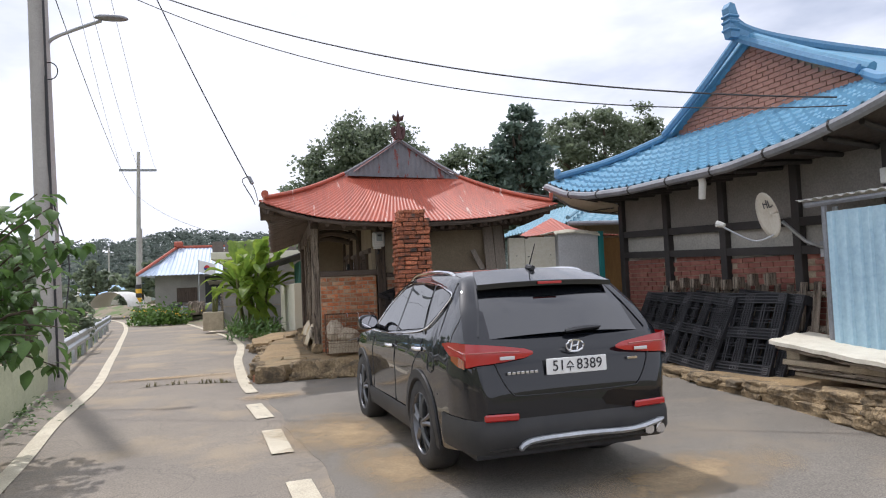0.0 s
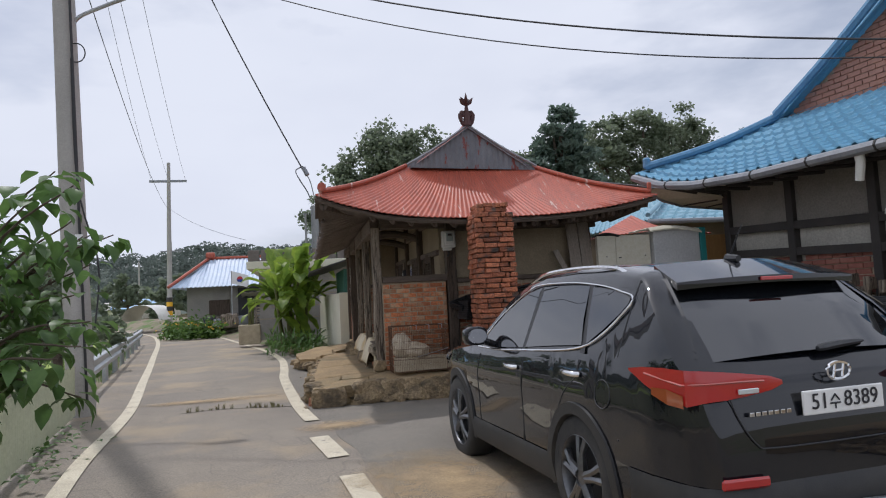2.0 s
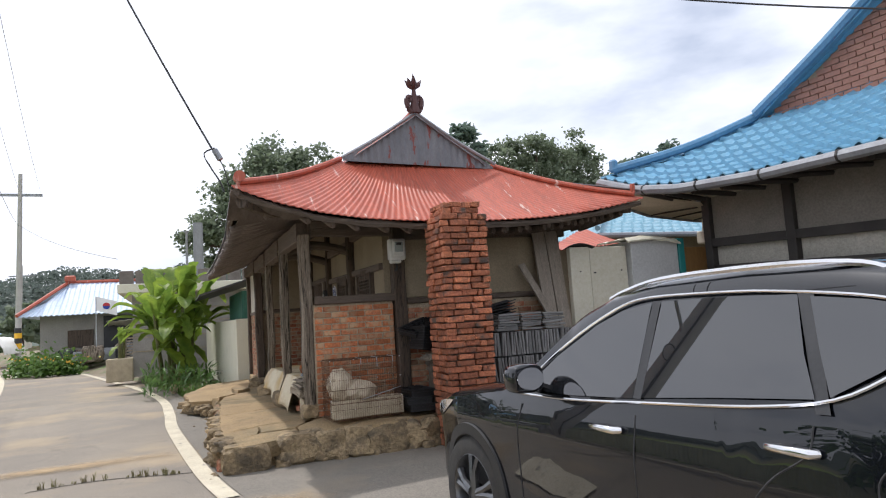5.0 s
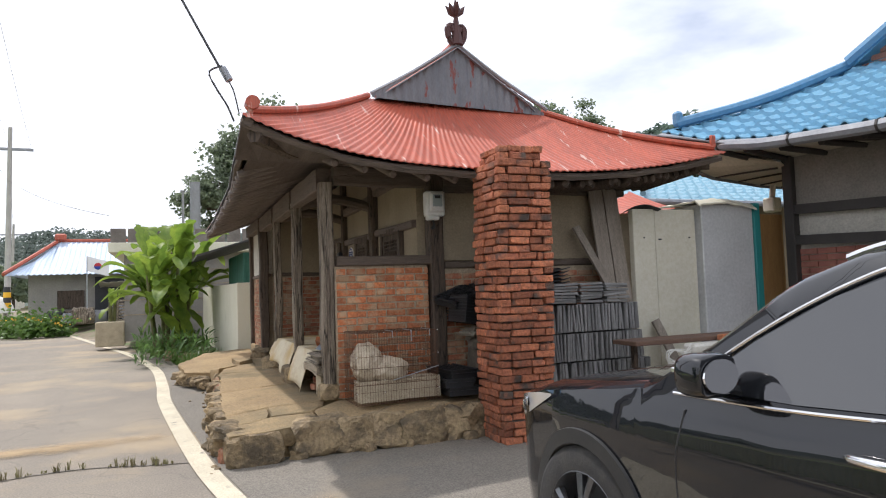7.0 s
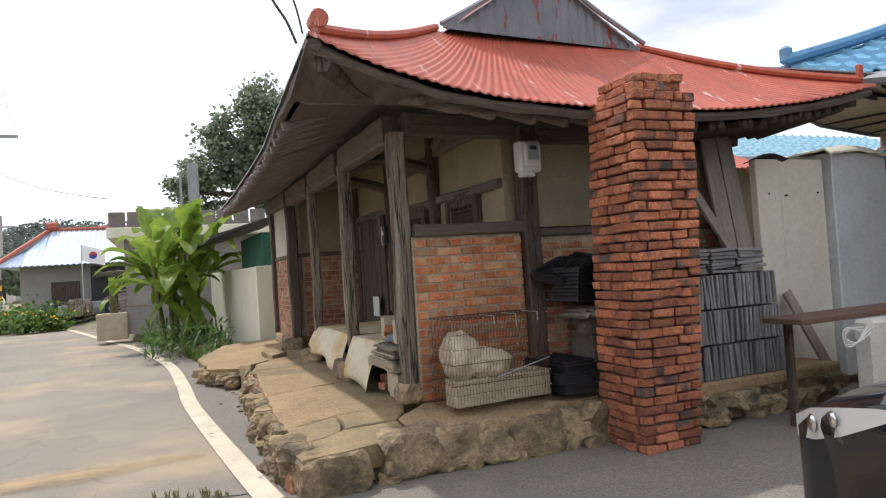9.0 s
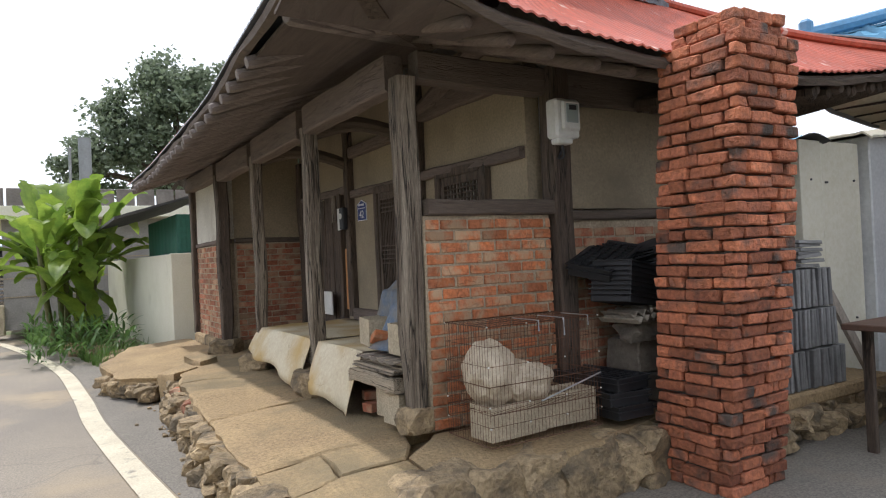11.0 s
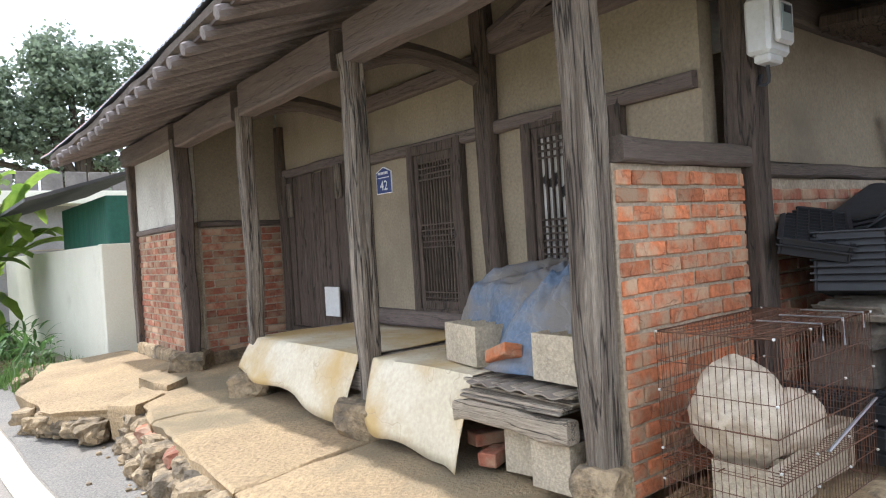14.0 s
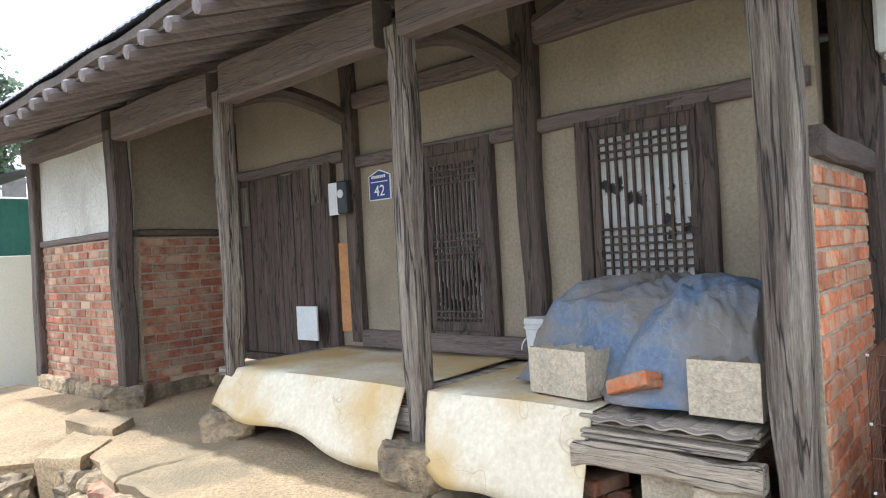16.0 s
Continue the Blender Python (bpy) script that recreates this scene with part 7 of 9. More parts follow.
def black_pallet(m, label):
    """A black plastic pallet: deck of bars in four fields, edge frame, blocks with openings."""
    p = thing("plastic_pallet", m, label, "pallet", group="pallets against the wall")
    def bars(nm, items):
        bm = bmesh.new()
        for lo, hi in items:
            box(bm, lo, hi)
        part(nm, bm, BLACK_PLASTIC, p, at_world=False)
    for x0 in (-0.55, -0.085, 0.41):
        bars("deck_rail", [((x0 + d, -0.02, 0), (x0 + d + 0.014, 0.02, 1.1)) for d in (0.0, 0.042, 0.084, 0.126)] + [((x0, -0.016, 0.03 * j), (x0 + 0.14, 0.012, 0.03 * j + 0.008)) for j in range(37)])
    for z0 in (0.0, 0.48, 0.96):
        bars("cross_rail", [((-0.55, -0.024, z0 + d), (0.55, 0.016, z0 + d + 0.014)) for d in (0.0, 0.042, 0.084, 0.126)] + [((-0.55 + 0.03 * j, -0.019, z0), (-0.542 + 0.03 * j, 0.012, z0 + 0.14)) for j in range(37)])
    for x0 in (-0.36, 0.11):
        for d in (0.09, 0.13):
            bars("deck_bar", [((x0 + d, -0.012, 0.14), (x0 + d + 0.016, 0.01, 0.96))])
        for z in (0.2, 0.24, 0.36, 0.40, 0.7, 0.74, 0.86, 0.9):
            bars("cross_bar", [((x0 - 0.05, -0.01, z), (x0 + 0.30, 0.008, z + 0.008))])
    for x in (-0.48, -0.015, 0.48):
        for z in (0.07, 0.55, 1.03):
            bm = bmesh.new()
            wide, high = (0.14, 0.045) if x == -0.015 else (0.045, 0.12) if z == 0.55 else (0.075, 0.075)
            for q in range(4):
                f = -1 + 2 * q / 3
                if wide > high:
                    box(bm, (x + f * wide / 2 - 0.004, -0.031, z - high / 2), (x + f * wide / 2 + 0.004, -0.02, z + high / 2))
                else:
                    box(bm, (x - wide / 2, -0.031, z + f * high / 2 - 0.004), (x + wide / 2, -0.02, z + f * high / 2 + 0.004))
            for f in (-1, 1):
                if wide > high:
                    box(bm, (x - wide / 2, -0.031, z + f * high / 2 - 0.004), (x + wide / 2, -0.02, z + f * high / 2 + 0.004))
                else:
                    box(bm, (x + f * wide / 2 - 0.004, -0.031, z - high / 2), (x + f * wide / 2 + 0.004, -0.02, z + high / 2))
            part("socket_rim", bm, DUSTY_PLASTIC, p, "dusty grey socket rim", at_world=False)
    for x in (-0.5, 0.0, 0.5):
        for z in (0.05, 0.55, 1.05):
            bm = bmesh.new()
            for lo, hi in (((-0.055, 0.02, -0.055), (-0.045, 0.14, 0.055)), ((0.045, 0.02, -0.055), (0.055, 0.14, 0.055)), ((-0.045, 0.02, -0.055), (0.045, 0.14, -0.045)), ((-0.045, 0.02, 0.045), (0.045, 0.14, 0.055)), ((-0.045, 0.02, -0.005), (0.045, 0.14, 0.005))):
                box(bm, Vector(lo) + Vector((x, 0, z)), Vector(hi) + Vector((x, 0, z)))
            part("block", bm, BLACK_PLASTIC, p, at_world=False)
    for x in (-0.5, 0.0, 0.5):
        bars("base_rail", [((x - 0.04, 0.14, 0), (x + 0.04, 0.155, 1.1))])
    return p


def wood_pallet(m, label):
    p = thing("wooden_pallet", m, label, "pallet", group="pallets against the wall")
    for i in range(6):
        bm = bmesh.new()
        box(bm, (-0.55 + 0.2 * i, -0.012, 0), (-0.45 + 0.2 * i, 0.012, 1.12 + random.uniform(0, 0.06)), None, 0.003)
        part("slat", bm, GREY_WOOD, p, at_world=False)
    for z in (0.08, 0.55, 0.98):
        bm = bmesh.new()
        box(bm, (-0.56, 0.013, z), (0.56, 0.10, z + 0.07), None, 0.004)
        part("bearer", bm, GREY_WOOD_H, p, at_world=False)
    return p


for u, v, r, lean in ((3.18, -0.62, 2, -22), (3.30, -0.50, -2, -20), (2.28, -0.66, -6, -24), (2.40, -0.54, -4, -22), (1.30, -0.62, -3, -24), (1.42, -0.50, 2, -21)):
    black_pallet(BM @ pose(u, v, 0.11, lean, 4 if r < 0 else 0, r), "black plastic pallet leaning against a brick wall")
for u, v, r, lean in ((1.7, -0.24, 3, -10), (2.6, -0.22, -2, -9), (3.72, -0.24, 1, -10)):
    wood_pallet(BM @ pose(u, v, 0.12, lean, 0, r), "weathered wooden pallet leaning against a brick wall")
for k in range(9):
    bm = bmesh.new()
    u = 1.55 + 0.23 * k + random.uniform(-0.05, 0.05)
    z = 1.22 + random.uniform(-0.05, 0.06)
    box(bm, (u, -0.30, z), (u + 0.08, -0.16, z + 0.15), None, 0.006, 0.008)
    bmesh.ops.transform(bm, matrix=BM, verts=bm.verts[:])
    solo("wood_offcut", bm, GREY_WOOD, "sawn wood offcut resting on stacked pallets", "wood offcut", group="wood offcuts")

# pale slab on a stack, sheet fence, little awning
stack = thing("slab_stack", pose(5.75, 5.5, 0.3), "pale foam slab on a stack of boards and bricks", "slab stack")
for k in range(3):
    bm = bmesh.new()
    z = 0.28 + 0.06 * k
    box(bm, (5.46 - 0.03 * k, 4.5, z), (6.25, 6.25 + 0.05 * k, z + 0.052), Matrix.Translation((5.8, 5.3, 0)) @ Matrix.Rotation(0.05 + random.uniform(-0.05, 0.05), 4, "Z") @ Matrix.Translation((-5.8, -5.3, 0)), 0.006, 0.012)
    part("board", bm, GREY_WOOD_H if k % 2 else BLOCK, stack)
for x, y, h in ((5.58, 6.22, 0.11), (5.95, 6.3, 0.11), (5.5, 5.3, 0.055), (5.9, 5.2, 0.055)):
    bm = bmesh.new()
    box(bm, (x - 0.18, y - 0.09, 0.452), (x + 0.18, y + 0.09, 0.455 + h), None, 0.006, 0.006)
    part("spacer_block", bm, BLOCK, stack, "grey block between boards")
for layer, (dz, inset) in enumerate(((0.0, 0.0), (-0.05, 0.04))):
    bm = bmesh.new()
    sheet(bm, [[(5.30 + inset + (0.92 - inset) * i / 12 - 0.12 * j / 14, 6.45 - inset + 0.36 * i / 12 - 1.9 * j / 14, 0.655 + dz - 0.115 * j / 14 + 0.03 * math.sin(i / 12 * 2.6) * (1 - j / 20) + 0.012 * noise.noise(Vector((i * 0.5, j * 0.5, layer)))) for j in range(15)] for i in range(13)], 0.042)
    wobble(bm, 0.012, 7)
    part("foam_slab", bm, mat("foam_cream", (0.74, 0.70, 0.58), (0.62, 0.58, 0.47), 0.9, scale=4, fine=60, bump=0.3, spot=(0.42, 0.36, 0.27), spot_at=(0.6, 0.75), spot_scale=3) if layer == 0 else GREY_WOOD_H, stack, "cream foam slab with broken edge" if layer == 0 else "", smooth=30)
fence = thing("sheet_fence", BM @ pose(5.6, -0.8, 0.3), "pale blue ribbed metal sheet fence panel", "fence")
for k in range(5):
    bm = bmesh.new()
    u0 = 4.85 + 0.42 * k
    prof = [(0, 0), (0.05, 0), (0.065, -0.025), (0.085, -0.025), (0.10, 0), (0.20, 0), (0.215, -0.025), (0.235, -0.025), (0.25, 0), (0.35, 0), (0.365, -0.025), (0.385, -0.025), (0.40, 0), (0.42, 0)]
    sheet(bm, [[BM @ Vector((u0 + a, -0.80 + b, z)) for z in (0.30, 1.1, 2.03)] for a, b in prof])
    part("panel", bm, BLUE_SHEET, fence)
bm = bmesh.new()
tube(bm, [in_blue(4.75, -0.55, 0.3), in_blue(4.75, -0.55, 2.1)], 0.03, 8)
part("fence_post", bm, STEEL, fence)
aw = thing("small_awning", BM @ pose(4.9, -0.4, 2.2), "small corrugated awning over a grey frame", "awning")
bm = bmesh.new()
sheet(bm, [[BM @ Vector((4.42 + 1.1 * i / 60, -0.75 + 0.75 * j / 3, 2.20 + 0.05 * j / 3 + 0.012 * math.cos(i * 0.9))) for j in range(4)] for i in range(61)], 0.006)
part("sheet", bm, WHITE_PLASTIC, aw, smooth=50)
bm = bmesh.new()
tube(bm, [in_blue(4.5, -0.7, 2.14), in_blue(5.5, -0.7, 2.14)], 0.03, 6)
part("frame", bm, GUTTER, aw)
bm = bmesh.new()
tube(bm, [in_blue(4.72, -0.68, 0.4), in_blue(4.72, -0.68, 2.12)], 0.03, 6)
part("prop", bm, GUTTER, aw)
bm = bmesh.new()
box(bm, (4.95, -0.10, 2.33), (5.12, -0.02, 2.50), None, 0.01)
bmesh.ops.transform(bm, matrix=BM, verts=bm.verts[:])
solo("wall_box", bm, WHITE_PLASTIC, "white plastic electrical box on the wall", "electrical box")

# ---- panels, planks and tile stacks between the houses ----
PLANK = mat("grey_plank", (0.33, 0.285, 0.235), (0.235, 0.20, 0.165), 0.9, grain=0.6, scale=2.5, fine=24, bump=0.6, stretch=(7, 7, 0.5), spot=(0.16, 0.13, 0.105), spot_at=(0.6, 0.75), spot_scale=2)
sp = thing("sandwich_panel", pose(4.4, 11.22, 0.1), "pale cream wall panels standing upright, joined by a seam", "panel")
for x0, x1, dy in ((3.98, 4.275, 0.0), (4.283, 4.86, 0.006)):
    bm = bmesh.new()
    box(bm, (x0, 11.18 + dy, 0.10), (x1, 11.26, 2.18), None, 0.006)
    part("panel_sheet", bm, PALE_PANEL, sp)
for x, z in ((4.12, 1.86), (4.33, 1.84), (4.35, 1.84), (4.76, 1.86), (4.14, 0.7), (4.7, 0.7)):
    bm = bmesh.new()
    tube(bm, [(x, 11.184, z), (x, 11.172, z)], 0.009, 8)
    part("screw", bm, CABLE, sp)
bm = bmesh.new()
sheet(bm, [[(3.93 + 0.04 * i, 11.12 + 0.05 * j, 2.19 + 0.035 * math.sin(i * 0.35) - 0.012 * j) for j in range(4)] for i in range(11)], 0.008)
part("top_flap", bm, DARK_SHEET, sp, "dark bent flap along the top")
cab = thing("metal_cabinet", pose(5.25, 11.3, 0.1), "grey-white metal cabinet with teal edge", "cabinet")
bm = bmesh.new()
box(bm, (4.88, 11.10, 0.10), (5.66, 11.75, 2.24), None, 0.012)
part("body", bm, mat("cabinet_grey", (0.56, 0.57, 0.57), (0.48, 0.49, 0.49), 0.45, scale=2, fine=30, bump=0.05), cab)
bm = bmesh.new()
box(bm, (5.66, 11.08, 0.10), (5.76, 11.75, 2.26), None, 0.008)
part("edge_strip", bm, plain("teal", (0.02, 0.22, 0.22), 0.5), cab, "teal painted edge")
bm = bmesh.new()
sheet(bm, [[(4.80 + 0.058 * i, 11.04 + 0.07 * j, 2.255 + 0.05 * math.sin(i * 0.21 + 0.3) - 0.05 * (j == 0) + 0.02 * noise.noise(Vector((i * 0.5, j * 0.5, 3)))) for j in range(11)] for i in range(16)], 0.02)
part("cover", bm, PALE_PANEL, cab, "loose torn pale cover", smooth=50)
bm = bmesh.new()
box(bm, (5.78, 11.28, 0.10), (6.35, 11.34, 2.15), None, 0.006)
solo("plywood_door", bm, mat("orange_plywood", (0.36, 0.20, 0.07), (0.28, 0.15, 0.055), 0.8, scale=2, fine=20, bump=0.2, stretch=(6, 6, 1)), "orange-brown plywood door with peeling paint", "door")
for (x0, z0), (x1, z1), y0, y1, w in (((3.89, 0.34), (3.86, 2.47), 11.12, 11.44, 0.088), ((3.70, 0.34), (3.67, 2.47), 11.12, 11.44, 0.088), ((3.64, 1.30), (3.38, 2.0), 11.16, 11.40, 0.045), ((4.45, 0.15), (4.15, 0.95), 10.9, 11.1, 0.05)):
    bm = bmesh.new()
    a, b = Vector((x0, y0, z0)), Vector((x1, y1, z1))
    d = (b - a).normalized()
    sx = Vector((1, 0, 0)) - d * d.x
    sx.normalize()
    n = d.cross(sx)
    vs = [bm.verts.new(p + sx * i * w + n * j * 0.014) for p in (a, b) for i in (-1, 1) for j in (-1, 1)]
    for q in ((0, 1, 3, 2), (4, 6, 7, 5), (0, 4, 5, 1), (2, 3, 7, 6), (0, 2, 6, 4), (1, 5, 7, 3)):
        bm.faces.new([vs[i] for i in q])
    solo("plank", bm, PLANK, "weathered grey plank leaning against the wall", "plank", group="leaning planks")
DARK_TILE = mat("grey_cement_tile", (0.24, 0.238, 0.232), (0.15, 0.149, 0.147), 0.75, scale=4, fine=40, bump=0.3, vary=0.3)
bm0 = bmesh.new()
box(bm0, (-0.011, -0.15, 0), (0.011, 0.15, 0.27), None, 0.004, 0.003)
tile_me = mesh_of("roof_tile", bm0, DARK_TILE)
tiles = thing("tile_stack", pose(3.4, 10.97, 0.32), "grey cement roof tiles stacked on edge in tiers", "tile stack")
for tier in range(3):
    x = 2.66
    while x < 3.72 + 0.05 * (2 - tier):
        ob = new("roof_tile", tile_me)
        ob.parent = tiles
        ob.matrix_parent_inverse = world_of(tiles).inverted()
        ob.matrix_basis = pose(x, 10.98 + random.uniform(-0.012, 0.012), 0.33 + 0.285 * tier, 0, random.uniform(-6, 4), random.uniform(-2, 2))
        x += random.uniform(0.028, 0.036)
for c in (2.85, 3.15, 3.46):
    for k in range(7):
        ob = new("roof_tile", tile_me)
        ob.parent = tiles
        ob.matrix_parent_inverse = world_of(tiles).inverted()
        ob.matrix_basis = pose(c - 0.14 + random.uniform(-0.02, 0.02), 10.97, 1.20 + 0.028 * k, 0, 90 + random.uniform(-3, 3), random.uniform(-6, 6)) @ pose(0, 0, 0)
ledge = thing("stone_ledge", pose(3.2, 11.0, 0), "low ledge of rough stones under the tile stack", "ledge", kind="structure")
for k in range(22):
    bm = bmesh.new()
    rock(bm, (2.5 + 0.085 * k, 10.93 + random.uniform(-0.12, 0.06), 0.08 + 0.09 * (k % 2)), (0.12, 0.14, 0.07), random.uniform(0, 3), 0.3)
    part("stone", bm, STONE, ledge, smooth=25)
bm = bmesh.new()
box(bm, (2.5, 10.8, 0.22), (4.4, 11.45, 0.325), None, 0.02)
part("bed", bm, CONCRETE, ledge)
tb = thing("work_bench", pose(3.7, 10.3, 0), "rough bench with brown top beside a cement trough", "bench")
bm = bmesh.new()
box(bm, (3.10, 10.1, 0.80), (4.6, 10.45, 0.84), None, 0.006)
part("top", bm, mat("brown_board", (0.16, 0.09, 0.06), (0.11, 0.065, 0.045), 0.7, scale=4, fine=30, bump=0.3), tb)
for x in (3.30, 4.5):
    bm = bmesh.new()
    box(bm, (x - 0.02, 10.36, 0.0), (x + 0.02, 10.42, 0.8), None, 0.004)
    part("leg", bm, WOOD, tb)
bm = bmesh.new()
box(bm, (3.62, 9.95, -0.02), (5.0, 10.1, 0.80), None, 0.02)
wobble(bm, 0.012, 5)
solo("cement_trough", bm, mat("white_cement", (0.62, 0.60, 0.54), (0.5, 0.48, 0.43), 0.95, scale=4, fine=40, bump=0.8), "whitish rough cement trough wall", "trough")

bm = bmesh.new()
for k in range(4):
    tube(bm, spline([(3.50, 9.93, 0.70 + 0.02 * k), (3.40 - 0.03 * k, 9.94, 0.76), (3.33, 9.95, 0.70 - 0.02 * k), (3.42, 9.93, 0.66), (3.56, 9.92, 0.72 + 0.03 * k)], 16), 0.005, 5)
solo("white_cable", bm, WHITE_PLASTIC, "loose loops of white cable hanging from the bench", "cable", smooth=60)
bm = bmesh.new()
box(bm, (4.0, 9.98, 0.802), (4.22, 10.07, 0.862), None, 0.008, 0.004)
solo("loose_brick", bm, BRICK, "old orange brick lying on the cement trough", "brick", group="loose bricks")

# roofs farther back between the houses
rr = thing("shed", pose(5.9, 13.6, 0), "small shed with red sheet roof behind the panels", "shed")
bm = bmesh.new()
box(bm, (4.9, 12.9, 0), (6.9, 13.7, 2.3))
part("wall", bm, PLASTER, rr)
bm = bmesh.new()
sheet(bm, [[(4.75 + 2.2 * i / 120, 12.7, 2.30 + 0.07 * (1 - abs(i / 60 - 1)) + corr(4.75 + 2.2 * i / 120, 0.008)), (4.9 + 1.9 * i / 120, 13.6, 2.30 + 0.46 * (1 - abs(i / 60 - 1)) + corr(i * 0.018, 0.008))] for i in range(121)], 0.01)
part("roof", bm, RED_ROOF, rr, smooth=50)
bb = thing("rear_house", pose(9, 17.5, 0), "rear house with pale blue tile roof", "house")
bm = bmesh.new()
box(bm, (7.1, 14.6, 0), (12.5, 19, 2.72))
part("wall", bm, PLASTER, bb)
REAR_TILE = mat("pale_blue_tile", (0.21, 0.39, 0.48), (0.17, 0.34, 0.44), 0.38, scale=1.5, fine=14, bump=0.1)
for side in (0, 1):
    bm = bmesh.new()
    rows = []
    for j in range(31):
        v = j / 30
        row = []
        for i in range(181):
            f = i / 180
            if side == 0:
                p = Vector((6.45 + 1.9 * v + (6.6 - 1.9 * v) * f, 14.0 + 2.3 * v, 2.70 + 0.85 * v))
                wave = p.x
            else:
                p = Vector((6.45 + 1.9 * v, 14.0 + 2.3 * v + (5.5 - 2.3 * v) * f, 2.70 + 0.85 * v))
                wave = p.y
            p.z += 0.04 * max(0.0, math.cos(wave / 0.24 * math.tau)) ** 1.6 - 0.06 * ((v * 8) % 1)
            row.append(p)
        rows.append(row)
    sheet(bm, rows, 0.02)
    part("roof", bm, REAR_TILE, bb, smooth=30)
bm = bmesh.new()
tube(bm, [(6.4, 13.96, 2.80), (8.35, 16.3, 3.60)], 0.05, 8)
part("hip_ridge", bm, REAR_TILE, bb, smooth=40)
bm = bmesh.new()
tube(bm, [(6.4, 13.95, 2.66), (13.1, 13.95, 2.66)], 0.055, 8)
part("gutter", bm, GUTTER, bb, smooth=40)

# ---- sand on the asphalt, weeds in its cracks ----
SAND = mat("drifted_sand", (0.50, 0.36, 0.20), (0.42, 0.315, 0.19), 0.95, scale=2.2, fine=60, bump=0.4, grain=0.5)


def thinning(m):
    """Lets a dust layer thin out to nothing along its edge, in ragged patches."""
    n, l = m.node_tree.nodes, m.node_tree.links
    at, ns, ad, rp, tr, mx = n.new("ShaderNodeAttribute"), n.new("ShaderNodeTexNoise"), n.new("ShaderNodeMath"), n.new("ShaderNodeMapRange"), n.new("ShaderNodeBsdfTransparent"), n.new("ShaderNodeMixShader")
    at.attribute_name = "cover"
    ns.inputs["Scale"].default_value, ns.inputs["Detail"].default_value, ns.inputs["Roughness"].default_value = 3.0, 7, 0.7
    l.new(n["Texture Coordinate"].outputs["Object"], ns.inputs["Vector"])
    l.new(at.outputs["Fac"], ad.inputs[0])
    l.new(ns.outputs["Fac"], ad.inputs[1])
    rp.inputs["From Min"].default_value, rp.inputs["From Max"].default_value, rp.inputs["To Max"].default_value = 0.55, 1.25, 0.85
    l.new(ad.outputs[0], rp.inputs["Value"])
    l.new(rp.outputs[0], mx.inputs[0])
    l.new(tr.outputs[0], mx.inputs[1])
    l.new(n["Principled BSDF"].outputs[0], mx.inputs[2])
    l.new(mx.outputs[0], n["Material Output"].inputs["Surface"])


thinning(SAND)


def drift(cx, cy, rx, ry, turn, label="thin drift of yellow sand on asphalt"):
    bm = bmesh.new()
    n, steps = 32, 8
    rings = []
    for k in range(steps + 1):
        f = k / steps
        rings.append([])
        for a in [q * math.tau / n for q in range(n)]:
            x, y = rx * 1.15 * f * math.cos(a), ry * 1.15 * f * math.sin(a)
            px, py = cx + x * math.cos(turn) - y * math.sin(turn), cy + x * math.sin(turn) + y * math.cos(turn)
            rings[-1].append(bm.verts.new((px, py, road_z(py) + 0.0135 + 0.002 * (1 - f))))
    for a, b in zip(rings, rings[1:]):
        for q in range(n):
            bm.faces.new((a[q], a[(q + 1) % n], b[(q + 1) % n], b[q]))
    ob = solo("sand_drift", bm, SAND, label, "sand", "structure", smooth=60)
    cover = ob.data.attributes.new("cover", "FLOAT", "POINT")
    for i, d in enumerate(cover.data):
        d.value = 0.75 * (1 - (i // n) / steps)


drift(0.62, 7.0, 0.75, 0.95, 0.1)
drift(0.95, 5.55, 0.5, 0.9, 0.2)
drift(-0.1, 9.45, 0.5, 0.30, 0.1)
drift(2.9, 4.5, 1.2, 0.5, 0.3)
drift(-1.9, 12.4, 1.1, 0.25, 0.05)


def tuft(bm, x, y, z, h, n):
    for _ in range(n):
        a, l = random.uniform(0, 6.3), random.uniform(0.4, 1.0) * h
        d = Vector((math.cos(a), math.sin(a), 0)) * l * random.uniform(0.2, 0.7)
        w = Vector((-math.sin(a), math.cos(a), 0)) * 0.004
        b = Vector((x + random.uniform(-0.02, 0.02), y + random.uniform(-0.02, 0.02), z))
        q = [bm.verts.new(p) for p in (b - w, b + w, b + d * 0.5 + Vector((0, 0, l * 0.7)) + w, b + d * 0.5 + Vector((0, 0, l * 0.7)) - w)]
        t = bm.verts.new(b + d + Vector((0, 0, l * 0.9)))
        bm.faces.new(q)
        bm.faces.new((q[3], q[2], t))


def leafy(name, a, b, glow=0.45):
    """A leaf that lets some light through."""
    m = mat(name, a, b, 0.45, scale=2.5, fine=14, bump=0)
    n, l = m.node_tree.nodes, m.node_tree.links
    bs, tr, mx = n["Principled BSDF"], n.new("ShaderNodeBsdfTranslucent"), n.new("ShaderNodeMixShader")
    src = bs.inputs["Base Color"].links[0].from_socket
    l.new(src, tr.inputs["Color"])
    mx.inputs[0].default_value = glow
    l.new(bs.outputs[0], mx.inputs[1])
    l.new(tr.outputs[0], mx.inputs[2])
    l.new(mx.outputs[0], n["Material Output"].inputs["Surface"])
    return m


